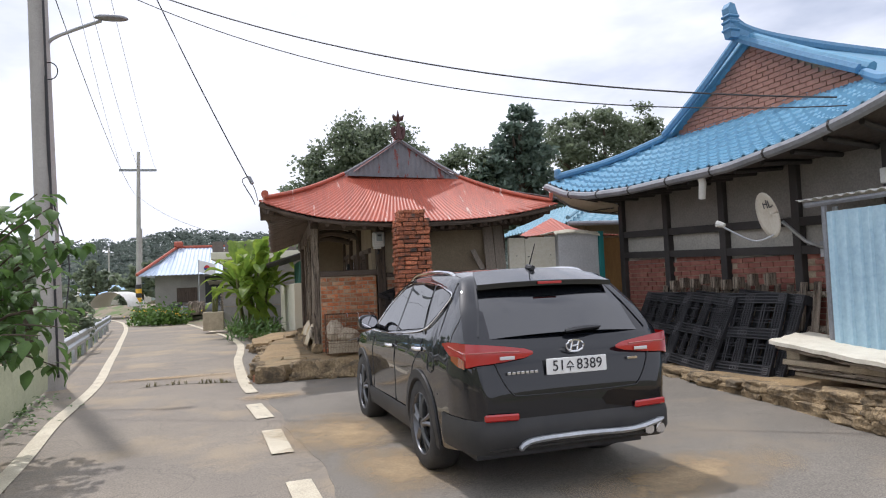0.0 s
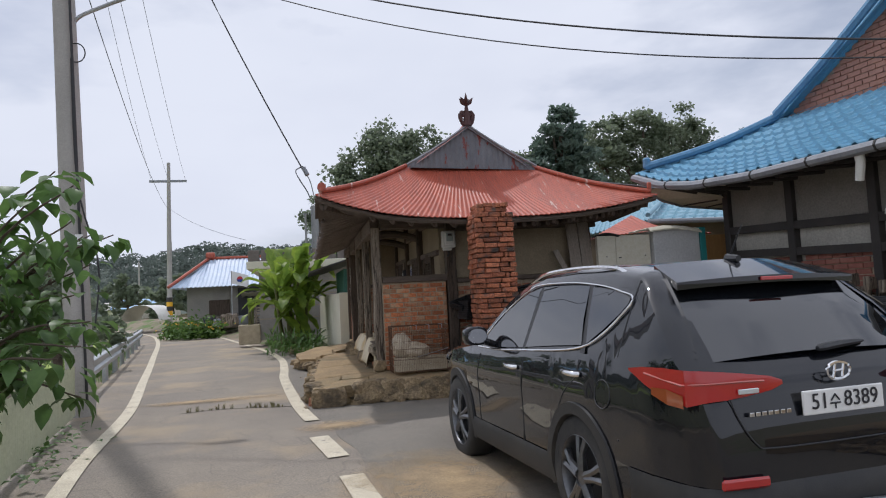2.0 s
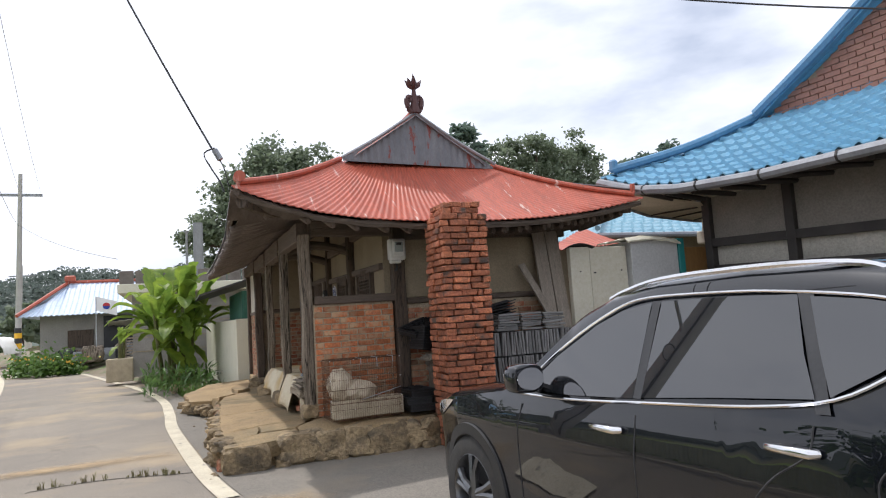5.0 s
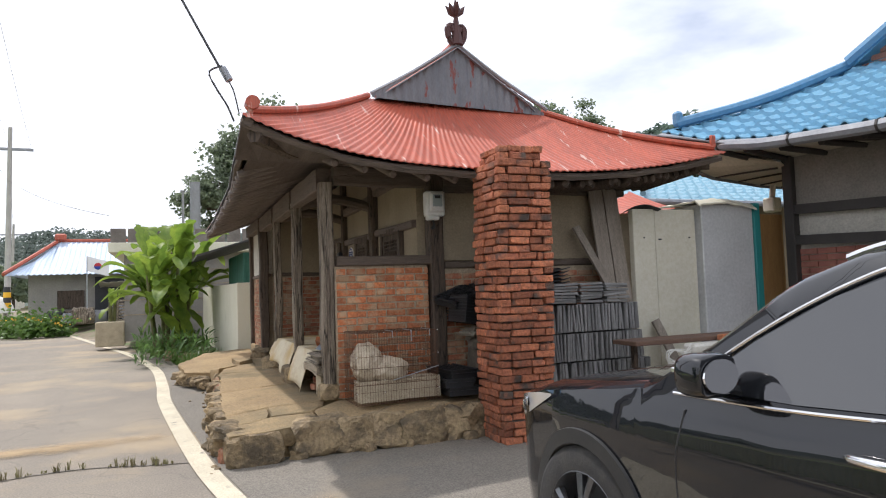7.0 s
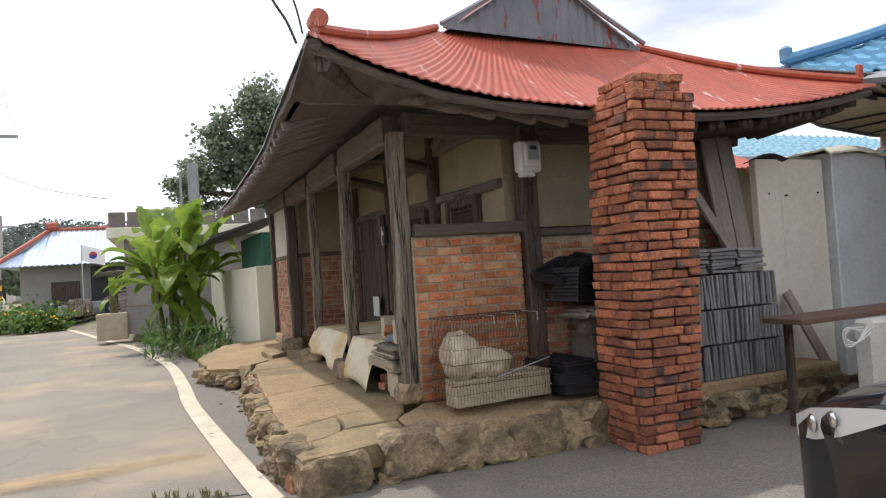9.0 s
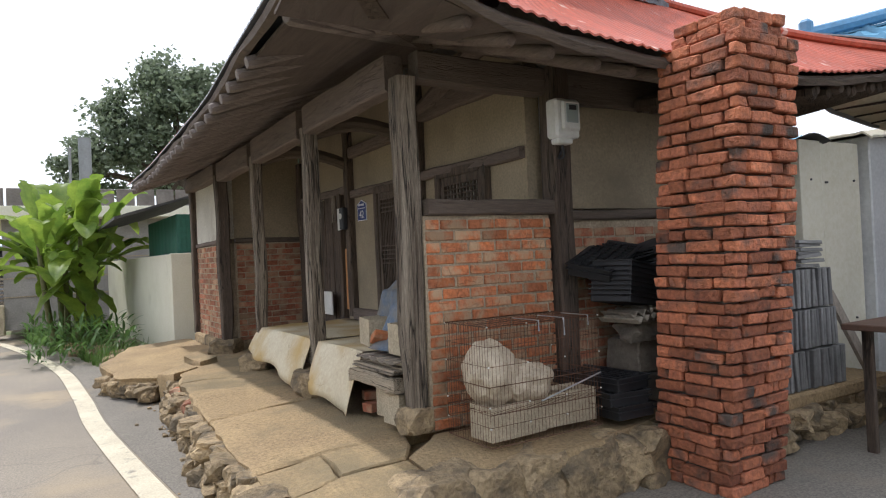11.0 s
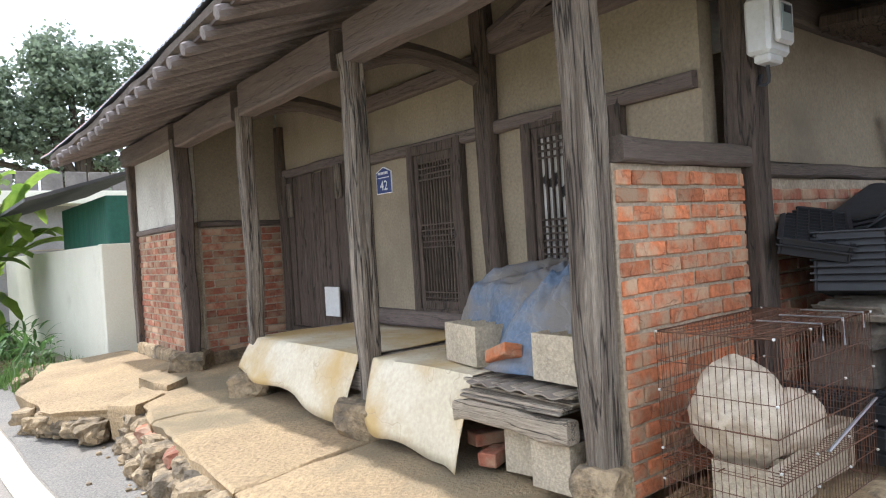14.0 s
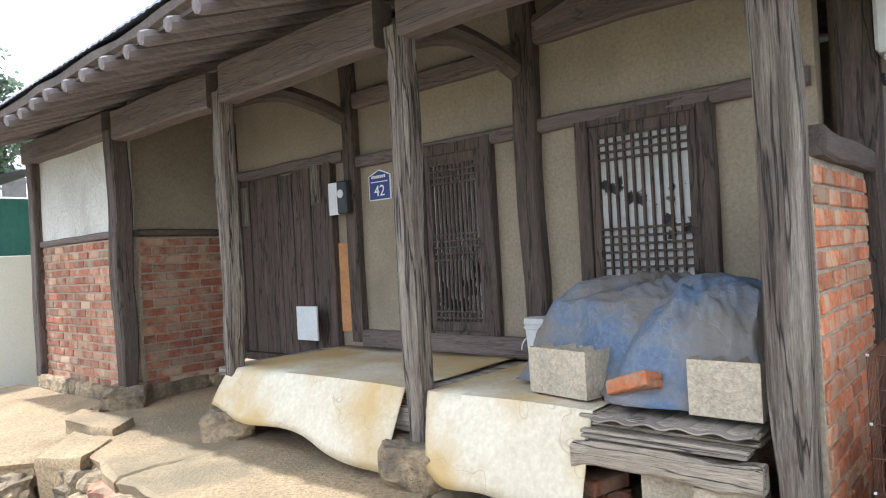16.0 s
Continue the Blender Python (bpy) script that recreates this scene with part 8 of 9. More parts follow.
G_SHRUB = leafy("shrub_leaf", (0.13, 0.225, 0.06), (0.07, 0.14, 0.04))
G_BANANA = leafy("banana_blade", (0.30, 0.40, 0.06), (0.13, 0.22, 0.035), 0.55)
# Oak and pine colours are lifted above leaf green to carry aerial haze.
G_TREE = leafy("oak_leaf", (0.235, 0.28, 0.185), (0.16, 0.20, 0.13), 0.5)
G_PINE = leafy("pine_leaf", (0.17, 0.23, 0.18), (0.12, 0.17, 0.135), 0.45)
G_WEED = leafy("weed_leaf", (0.14, 0.24, 0.05), (0.09, 0.17, 0.035), 0.4)
bm = bmesh.new()
for k in range(26):
    x = -2.0 + random.random() * 1.3
    tuft(bm, x, 11.35 + 0.12 * math.sin(x * 3), 0.0, random.choice((0.04, 0.06, 0.10)), 9)
solo("crack_weeds", bm, mat("dry_grass", (0.28, 0.27, 0.12), (0.2, 0.17, 0.09), 0.9, scale=4, fine=20, bump=0), "dry weeds growing in an asphalt crack", "weeds", "stuff")
bm = bmesh.new()
for k in range(50):
    f = k / 49
    box(bm, (-2.1 + 1.6 * f, 11.33 + 0.12 * math.sin((-2.1 + 1.6 * f) * 3) - 0.006 + 0.02 * noise.noise(Vector((k * 0.4, 0, 0))), 0.0045), (-2.1 + 1.6 * (f + 0.021), 11.345 + 0.12 * math.sin((-2.1 + 1.6 * f) * 3) + 0.02 * noise.noise(Vector((k * 0.4, 0, 0))), 0.0075))
solo("asphalt_crack", bm, PATCH, "dark crack across the asphalt", "crack", "structure")

# ---- left side: sheet fence, shrub, guard rail, poles ----
def fence_x(y):
    return float(np.interp(y, [-6, 2, 7.0, 8.6, 11.75], [-2.0, -2.35, -2.78, -3.02, -3.50]))


lf = thing("roadside_fence", pose(-3.0, 7, -0.06), "pale yellow-green corrugated sheet fence along the road", "fence")
for k in range(14):
    y0 = 11.75 - 1.2 * k
    bm = bmesh.new()
    sheet(bm, [[(fence_x(y0 - 1.2 * i / 60) + 0.010 * math.cos(i / 60 * 1.2 / 0.075 * math.tau), y0 - 1.2 * i / 60, z) for z in (road_z(y0) + 0.03, 0.35, 0.70)] for i in range(61)], 0.0)
    part("sheet", bm, mat("fence_green", (0.60, 0.63, 0.44), (0.52, 0.55, 0.38), 0.55, scale=2, fine=30, bump=0.1) if k == 0 else bpy.data.materials["fence_green"], lf, smooth=60)
shrub = thing("shrub", pose(-3.0, 7.0, 0), "leafy green shrub hanging over the sheet fence", "shrub")


def blade(bm, p, d, up, length, width):
    """One pointed leaf, folded along its midrib."""
    d = d.normalized()
    s = d.cross(up).normalized()
    u = s.cross(d)
    m = [p, p + d * length * 0.35 + u * 0.04 * length, p + d * length * 0.7 - u * 0.03 * length, p + d * length - u * 0.22 * length]
    w = [0.08, 0.5, 0.38, 0.0]
    mv = [bm.verts.new(q) for q in m]
    lv = [bm.verts.new(q - s * width * k + u * width * 0.25 * k) for q, k in zip(m[:3], w)]
    rv = [bm.verts.new(q + s * width * k + u * width * 0.25 * k) for q, k in zip(m[:3], w)]
    for i in range(2):
        bm.faces.new((lv[i], lv[i + 1], mv[i + 1], mv[i]))
        bm.faces.new((mv[i], mv[i + 1], rv[i + 1], rv[i]))
    bm.faces.new((lv[2], mv[3], mv[2]))
    bm.faces.new((mv[2], mv[3], rv[2]))


root = Vector((-3.1, 7.0, -0.1))
lbm = bmesh.new()
for k in range(52):
    end = Vector((random.uniform(-3.6, -1.85), random.uniform(5.9, 7.6), random.uniform(0.8, 2.3)))
    if k < 6:
        end = (Vector((-1.8, 6.2, 2.2)), Vector((-1.8, 6.5, 1.35)), Vector((-1.8, 6.3, 1.2)), Vector((-2.0, 6.5, 2.35)), Vector((-2.1, 6.7, 1.0)), Vector((-2.25, 6.3, 0.95)))[k]
    mid = root.lerp(end, 0.55) + Vector((-0.1, 0, 0.35 + 0.2 * random.random()))
    pts = spline([root + Vector((random.uniform(-0.2, 0.2), random.uniform(-0.3, 0.3), 0)), mid, end], 12)
    bm = bmesh.new()
    tube(bm, pts, [0.018 - 0.0012 * i for i in range(12)], 5)
    part("branch", bm, BARK, shrub, smooth=60)
    for i in range(3, 12):
        for _ in range(3 if i > 5 else 2):
            p = pts[i]
            d = Vector((random.uniform(-1, 1), random.uniform(-1, 1), random.uniform(-0.7, 0.25)))
            q = p + d.normalized() * random.uniform(0.03, 0.16)
            blade(lbm, q, d + Vector((0, 0, -0.3)), Vector((0.1, 0.1, 1)), random.uniform(0.11, 0.20), random.uniform(0.08, 0.13))
part("foliage", lbm, G_SHRUB, shrub, "broad pointed green leaves", smooth=80)
lbm = bmesh.new()
for k in range(70):
    y = random.uniform(7.8, 10.5)
    blade(lbm, Vector((fence_x(y) + abs(random.gauss(0.15, 0.15)), y, road_z(y) + random.uniform(0.01, 0.12))), Vector((random.uniform(-1, 1), random.uniform(-1, 1), random.uniform(-0.2, 0.3))), Vector((0, 0, 1)), 0.09, 0.06)
solo("creeping_weeds", lbm, G_SHRUB, "dark creeping weeds at the fence foot", "weeds", "stuff")

rail = thing("guard_rail", pose(-4.4, 18, 0), "galvanised roadside guard rail with curved end", "guard rail")
gp = [Vector((left_x(y) - 0.72 + 0.10 * max(0, (y - 13) / 20), y, 0)) for y in [12.6 + 0.75 * k for k in range(26)]]
bm = bmesh.new()
prof = [(0.0, 0.36), (0.05, 0.40), (0.05, 0.46), (0.0, 0.50), (0.0, 0.54), (0.05, 0.58), (0.05, 0.64), (0.0, 0.68)]
grid = [[p + Vector((dx, 0, z - 0.02)) for dx, z in prof] for p in gp]
sheet(bm, grid)
ob = part("beam", bm, STEEL, rail, smooth=40)
ob.modifiers.new("thick", "SOLIDIFY").thickness = 0.006
for p in gp[::3]:
    bm = bmesh.new()
    tube(bm, [p + Vector((-0.09, 0, -0.5)), p + Vector((-0.09, 0, 0.66))], 0.06, 10)
    part("post", bm, STEEL, rail, smooth=40)
bm = bmesh.new()
e = gp[0]
tube(bm, [e + Vector((0.02, 0, 0.34)), e + Vector((0.02, -0.03, 0.66))], 0.05, 8)
part("end_cap", bm, STEEL, rail)


def pole(base, top, r0, r1, label):
    p = thing("utility_pole", pose(*base), label, "utility pole")
    bm = bmesh.new()
    tube(bm, [base, Vector(base).lerp(Vector(top), 0.5), top], [r0, (r0 + r1) / 2, r1], 16)
    part("shaft", bm, POLE_CONCRETE, p, smooth=40)
    return p


PT = Vector((-3.78, 11.95, 11.4))
pole1 = pole((-3.47, 11.95, -0.05), PT, 0.185, 0.11, "tall concrete utility pole with a street lamp arm")
HAZ = (plain("pole_yellow", (0.75, 0.42, 0.02), 0.6), plain("pole_black", (0.03, 0.03, 0.03), 0.6))
bm = bmesh.new()
x5 = -3.47 - 0.31 * 5.5 / 11.4
tube(bm, spline([(x5 + 0.12, 11.95, 5.35), (x5 + 0.15, 11.94, 5.62), (x5 + 0.5, 11.9, 5.80), (-2.66, 11.78, 5.94)], 14), 0.028, 8)
part("lamp_arm", bm, STEEL, pole1, "curved steel lamp arm", smooth=40)
bm = bmesh.new()
r = bmesh.ops.create_icosphere(bm, subdivisions=3, radius=1)
for v in r["verts"]:
    v.co = Vector((-2.50 + 0.26 * v.co.x, 11.75 + 0.10 * v.co.y, 5.975 + (0.07 if v.co.z > 0 else 0.035) * v.co.z))
part("lamp_head", bm, GUTTER, pole1, "grey street lamp head", smooth=60)
bm = bmesh.new()
for k in range(3):
    tube(bm, [(x5 + 0.17 + 0.12 * math.cos(a), 11.85, 5.1 + 0.14 * math.sin(a)) for a in [j * 0.42 + k for j in range(16)]], 0.008, 5)
part("cable_coil", bm, CABLE, pole1)
bm = bmesh.new()
tube(bm, [(-3.47 + 0.12 - 0.027 * z, 11.80, z) for z in (0.2, 2, 3.2, 5, 8)], 0.018, 6)
tube(bm, spline([(-3.42 + 0.17, 11.82, 1.2), (-3.2, 11.85, 2.1), (-3.44, 11.80, 3.2), (-3.5, 11.8, 5)], 12), 0.012, 5)
part("riser_cable", bm, CABLE, pole1)
bm = bmesh.new()
box(bm, (-3.50 + 0.03, 11.755, 2.35), (-3.50 + 0.13, 11.765, 2.50))
part("tag", bm, SIGN_WHITE, pole1, "small white tag")
pole2 = pole((-9.2, 50, 0.2), (-9.05, 50, 11.4), 0.19, 0.11, "distant concrete utility pole with cross arm")
bm = bmesh.new()
box(bm, (-10.3, 49.93, 10.05), (-7.9, 50.07, 10.2))
part("cross_arm", bm, GUTTER, pole2)
for k in range(4):
    bm = bmesh.new()
    z = 1.0 + 0.3 * k
    tube(bm, [(-9.19, 50, z), (-9.19, 50, z + 0.3)], 0.195, 12, cap=False)
    part("warning_band", bm, HAZ[k % 2], pole2)
pole3 = pole((-17.2, 95, 0.0), (-17.0, 95, 10.2), 0.19, 0.12, "distant concrete utility pole with cross arm")
bm = bmesh.new()
box(bm, (-18.3, 94.9, 8.9), (-15.7, 95.1, 9.05))
part("cross_arm", bm, GUTTER, pole3)
pole4 = pole((-26.5, 120, -0.5), (-26.5, 120, 9.5), 0.17, 0.12, "distant concrete utility pole in the fields")


def wire(a, b, sag_, r=0.009, name="overhead_wire", label="black overhead wire between poles"):
    bm = bmesh.new()
    a, b = Vector(a), Vector(b)
    tube(bm, [a.lerp(b, k / 30) - Vector((0, 0, sag_ * 4 * (k / 30) * (1 - k / 30))) for k in range(31)], r, 5)
    return solo(name, bm, CABLE, label, "overhead wire", group="overhead wires")


wire(PT + Vector((-0.25, 0, -0.3)), (-10.2, 50, 10.3), 0.5, 0.007)
wire(PT + Vector((0.0, 0, -0.9)), (-9.1, 50, 10.3), 0.6, 0.007)
wire(PT + Vector((0.3, 0, -0.3)), (-8.0, 50, 10.3), 0.5, 0.007)
wire((-3.65, 11.95, 7.2), (-9.1, 50, 8.2), 0.7, 0.009)
wire(PT + Vector((-0.2, 0, -0.2)), (-1.5, -28, 10.5), 0.5, 0.007)
wire(PT + Vector((0.2, 0, -0.2)), (-0.9, -28, 10.5), 0.5, 0.007)
wire((-9.1, 50, 10.3), (-17, 95, 9.1), 0.5, 0.01)
wire((-9.1, 50, 8.3), (-2.2, 25.2, 3.6), 0.25, 0.008, label="black overhead wire to a flat-roofed building")
wire((-3.68, 11.95, 7.2), (5.72, 5.72, 3.20), 0.60, 0.010, label="thick black cable to the blue-roofed house")
wire((-3.68, 11.95, 7.15), (5.72, 5.60, 3.08), 0.80, 0.007, label="thin black cable to the blue-roofed house")
hw = wire((-3.42, 11.95, 10.4), (-0.33, 10.54, 3.06), 0.25, 0.010, label="black service cable to the old house corner")
ins = thing("cable_clamp", pose(-0.24, 10.52, 2.75), "grey cable clamp with looped wire at the eave corner", "cable clamp")
bm = bmesh.new()
tube(bm, [(-0.36, 10.57, 3.16), (-0.31, 10.55, 3.06)], 0.03, 8)
part("clamp", bm, GUTTER, ins)
bm = bmesh.new()
tube(bm, spline([(-0.36, 10.57, 3.18), (-0.46, 10.57, 3.12), (-0.40, 10.56, 2.98), (-0.33, 10.55, 2.86), (-0.28, 10.56, 2.74)], 14), 0.008, 5)
tube(bm, spline([(-0.34, 10.56, 3.10), (-0.28, 10.55, 2.98), (-0.24, 10.56, 2.80)], 8), 0.006, 5)
part("loop", bm, CABLE, ins)

# ---- garden wall, shed, banana clump beyond the old house ----
gw = thing("garden_wall", pose(0.4, 20, 0.2), "cream rendered garden wall", "wall", kind="structure")
bm = bmesh.new()
box(bm, (0.46, 18.62, 0.15), (1.4, 18.78, 1.60), None, 0.01)
part("end_face", bm, CREAM, gw)
bm = bmesh.new()
prism(bm, [(0.46, 18.78), (0.62, 18.78), (0.30, 25.0), (0.14, 25.0)], 0.1, 1.59, "z")
part("side_face", bm, CREAM, gw)
shed = thing("green_shed", pose(1.4, 20.5, 1.6), "lean-to shed of dark green corrugated sheet", "shed")
bm = bmesh.new()
sheet(bm, [[(0.62 + 0.0 * z + 0.008 * math.cos(i / 60 * 2.6 / 0.076 * math.tau) - 0.06 * (i / 60), 18.95 + 2.6 * i / 60, z) for z in (1.5, 2.2)] for i in range(61)])
part("side_sheet", bm, GREEN_SHEET, shed, smooth=60)
bm = bmesh.new()
sheet(bm, [[(0.62 + 1.6 * i / 60, 18.95 + 0.008 * math.cos(i / 60 * 1.6 / 0.076 * math.tau), z) for z in (1.5, 2.2)] for i in range(61)])
part("end_sheet", bm, GREEN_SHEET, shed, smooth=60)
bm = bmesh.new()
sheet(bm, [[(-0.25 + 0.1 * j, 18.8 + 0.3 * i, 2.16 + 0.03 * j + 0.02 * noise.noise(Vector((i, j, 0)))) for j in range(16)] for i in range(16)], 0.04)
part("roof", bm, mat("tarred_roof", (0.05, 0.05, 0.05), (0.08, 0.075, 0.07), 0.8, scale=3, fine=30, bump=0.4), shed, "dark tarred roof sheet")

GREY_PARAPET = mat("grey_parapet_brick", (0.22, 0.195, 0.17), (0.15, 0.13, 0.115), 0.95, scale=4, fine=30, bump=0.5)
flat = thing("flat_roofed_building", pose(1, 27, 0), "grey flat-roofed brick building with concrete parapet", "building")
bm = bmesh.new()
box(bm, (-1.85, 25.3, 0.2), (4.2, 32, 2.62))
part("wall", bm, mat("grey_block_wall", (0.33, 0.31, 0.29), (0.26, 0.245, 0.23), 0.95, scale=3, fine=30, bump=0.4), flat)
bm = bmesh.new()
box(bm, (-2.2, 24.75, 2.58), (4.5, 32.4, 2.84), None, 0.015)
part("roof_slab", bm, CREAM, flat, "pale concrete roof slab")
for k in range(16):
    bm = bmesh.new()
    box(bm, (-2.15 + 0.42 * k, 24.85, 2.845), (-1.78 + 0.42 * k, 24.97, 3.22), None, 0.01)
    part("parapet_block", bm, GREY_PARAPET, flat)
for k in range(14):
    bm = bmesh.new()
    box(bm, (-2.15, 25.05 + 0.42 * k, 2.845), (-2.03, 25.42 + 0.42 * k, 3.22), None, 0.01)
    part("parapet_block", bm, GREY_PARAPET, flat)
for z in (0.9, 1.3, 1.7, 2.1):
    bm = bmesh.new()
    box(bm, (-1.87, 25.28, z), (4.1, 25.299, z + 0.02))
    part("joint_line", bm, MORTAR, flat)
bm = bmesh.new()
tube(bm, [(0.31, 34, 0.2), (0.31, 34, 5.95)], 0.20, 12)
solo("flue_pipe", bm, mat("grey_flue", (0.22, 0.23, 0.24), (0.17, 0.175, 0.18), 0.6, scale=2, fine=20, bump=0.1), "tall dark grey flue pipe", "flue", smooth=40)
bm = bmesh.new()
tube(bm, [(-0.15, 34, 0.2), (-0.15, 34, 5.5), (-0.15, 34, 5.6)], [0.05, 0.05, 0.12], 8)
solo("thin_flue", bm, GUTTER, "thin dark flue with cap", "flue", smooth=40)


def banana(m, stems, height, count, label):
    b = thing("banana_plant", m, label, "banana plant")
    o = world_of(b).translation
    for sx, sy in stems:
        bm = bmesh.new()
        tube(bm, spline([o + Vector((sx * 0.6, sy * 0.6, -0.1)), o + Vector((sx, sy, height * 0.3)), o + Vector((sx * 1.2, sy * 1.2, height * 0.55))], 8), [0.06 - 0.004 * i for i in range(8)], 8)
        part("stem", bm, mat("banana_stem", (0.16, 0.17, 0.06), (0.10, 0.09, 0.04), 0.7, scale=4, fine=20, bump=0.2) if "banana_stem" not in bpy.data.materials else bpy.data.materials["banana_stem"], b, smooth=50)
    for k in range(count):
        sx, sy = stems[k % len(stems)]
        a = random.uniform(0, math.tau)
        dead = k % 6 == 0
        ln = random.uniform(0.75, 1.15) * height * (0.42 if not dead else 0.32)
        tilt = radians(random.uniform(12, 78) if not dead else random.uniform(95, 140))
        out = Vector((math.cos(a), math.sin(a), 0))
        start = o + Vector((sx * 1.1, sy * 1.1, height * random.uniform(0.25, 0.58)))
        d = out * math.sin(tilt) + Vector((0, 0, math.cos(tilt)))
        bend = ln * 0.34 * math.sin(tilt)
        pts = spline([start, start + d * ln * 0.45, start + d * ln * 0.8 - Vector((0, 0, bend * 0.35)), start + d * ln - Vector((0, 0, bend))], 16)
        side = Vector((-out.y, out.x, 0))
        bm = bmesh.new()
        w = random.uniform(0.11, 0.17) * height / 2.6
        rows = []
        for i, p in enumerate(pts):
            f = i / 15
            ww = w * (0.12 if f < 0.15 else math.sin(min(1, (f - 0.1) / 0.9) * math.pi) ** 0.7 + 0.02)
            tear = 1 - 0.5 * random.random() * (random.random() < 0.5)
            rows.append([p - side * ww * tear + Vector((0, 0, ww * 0.35)), p - side * ww * 0.5 + Vector((0, 0, ww * 0.3)), p, p + side * ww * 0.5 + Vector((0, 0, ww * 0.3)), p + side * ww * tear + Vector((0, 0, ww * 0.35))])
        sheet(bm, rows)
        part("leaf", bm, G_BANANA, b, smooth=70)
    return b


banana(pose(-0.78, 22.2, 0.1), [(0, 0), (0.3, 0.2), (-0.35, 0.3), (0.2, -0.3), (-0.35, -0.2), (0.45, -0.1), (-0.1, 0.4)], 3.5, 84, "tall clump of banana plants with torn green leaves")
plb = bmesh.new()
box(plb, (-2.55, 25.15, 0.1), (-1.85, 25.75, 0.75), None, 0.02)
solo("planter_box", plb, BLOCK, "grey concrete planter box by the road", "planter")
banana(pose(-2.2, 25.45, 0.7), [(0, 0), (0.1, 0.1)], 1.5, 9, "young banana plant in a concrete planter")
bm = bmesh.new()
for k in range(420):
    y = random.uniform(18.7, 24.5)
    x = right_x(y) + 0.45 + abs(random.gauss(0, 0.45))
    tuft(bm, min(x, 0.2), y, 0.0, random.uniform(0.1, 0.42), 9)
solo("verge_weeds", bm, G_WEED, "green weeds and grass on the verge", "weeds", "stuff")
lbm = bmesh.new()
for k in range(500):
    y = random.uniform(19.3, 22.8)
    x = random.uniform(-1.4, 0.1)
    blade(lbm, Vector((x, y, random.uniform(0.05, 0.55))), Vector((random.uniform(-1, 1), random.uniform(-1, 1), random.uniform(0.1, 1.2))), Vector((0.2, 0.1, 1)), random.uniform(0.12, 0.3), 0.05)
solo("undergrowth", lbm, G_SHRUB, "dark leafy undergrowth below the banana plants", "undergrowth", "stuff")
for k in range(44):
    a = k / 43
    bm = bmesh.new()
    s = random.uniform(0.08, 0.17)
    y = 18.85 + 3.0 * a * a
    rock(bm, (right_x(y) + 0.62 + 1.0 * (1 - a) * random.random() + 0.1 * random.random(), y, s * 0.4), (s, s * 1.1, s * 0.6), random.uniform(0, 3), 0.3)
    solo("border_stone", bm, STONE, "rough grey border stone by the verge", "stone", group="border stones", smooth=25)

# ---- distance ----
def tree(name, base, height, blobs, mt, label, leaf=0.3, n=3200, long=1.3):
    t = thing(name, pose(*base), label, "tree")
    b = Vector(base)
    bm = bmesh.new()
    tube(bm, spline([b, b + Vector((0.15, 0, height * 0.3)), b + Vector((-0.1, 0.1, height * 0.62))], 8), [0.035 * height * (1 - 0.09 * i) for i in range(8)], 8)
    part("trunk", bm, BARK, t, smooth=50)
    lbm = bmesh.new()
    vol = sum(r[3] ** 2 for r in blobs)
    for x, y, z, r in blobs:
        c = b + Vector((x, y, z))
        bm = bmesh.new()
        tube(bm, spline([b + Vector((0, 0, height * 0.35)), (b + Vector((0, 0, height * 0.45))).lerp(c, 0.6), c], 6), [0.02 * height * (1 - 0.15 * i) for i in range(6)], 6)
        part("limb", bm, BARK, t, smooth=50)
        m = int(1.5 * n * r * r / vol)
        clumps = [c + Vector((random.gauss(0, 1), random.gauss(0, 1), random.gauss(0, 0.8))).normalized() * r * random.uniform(0.55, 1.0) for _ in range(max(5, m // 110))]
        spots = []
        for _ in range(m):
            k = random.choice(clumps)
            spots.append(k + Vector((random.gauss(0, 1), random.gauss(0, 1), random.gauss(0, 0.6))) * r * 0.20)
        leaves(lbm, spots, leaf, 0.2, long)
    part("crown", lbm, mt, t, "clumped foliage with gaps")
    return t


tree("oak_tree", (7.6, 57, 0), 16.5, [(-0.5, 0, 14.3, 2.4), (1.8, 0, 13.6, 2.2), (-3.0, 0, 12.2, 2.3), (3.2, 0.5, 11.6, 2.2), (-4.8, 0, 9.6, 2.2), (0.2, -0.5, 10.8, 2.8), (4.6, 0, 9.2, 2.0), (-2.2, 0, 8.4, 2.4), (2.4, 0, 8.2, 2.2), (-6.0, 0, 7.6, 1.8)], G_TREE, "tall spreading oak behind the old house", 0.27, 15000)
tree("pine_tree", (14.0, 36.5, 0.0), 12.0, [(0, 0, 11.0, 0.8), (0.35, 0, 10.2, 1.1), (-0.45, 0, 9.8, 1.2), (0, 0, 9.3, 1.3), (-1.0, 0, 8.3, 1.3), (0.9, 0, 8.0, 1.4), (-1.6, 0, 7.0, 1.4), (1.6, 0, 6.6, 1.5), (0, 0, 6.6, 1.6), (-0.8, 0, 5.2, 1.6), (1.0, 0, 5.0, 1.6), (2.2, 0, 5.4, 1.2)], G_PINE, "dense dark pine behind the houses", 0.2, 9000, 2.4)
tree("young_oak_tree", (11.0, 37.5, 0), 9.8, [(0, 0, 8.3, 1.4), (-1.0, 0, 7.2, 1.2), (1.0, 0, 7.2, 1.3), (-1.8, 0, 6.0, 1.3), (0.2, 0, 5.8, 1.4), (-2.6, 0, 5.2, 1.1)], G_TREE, "grey-green oak beside a pine", 0.19, 6000)
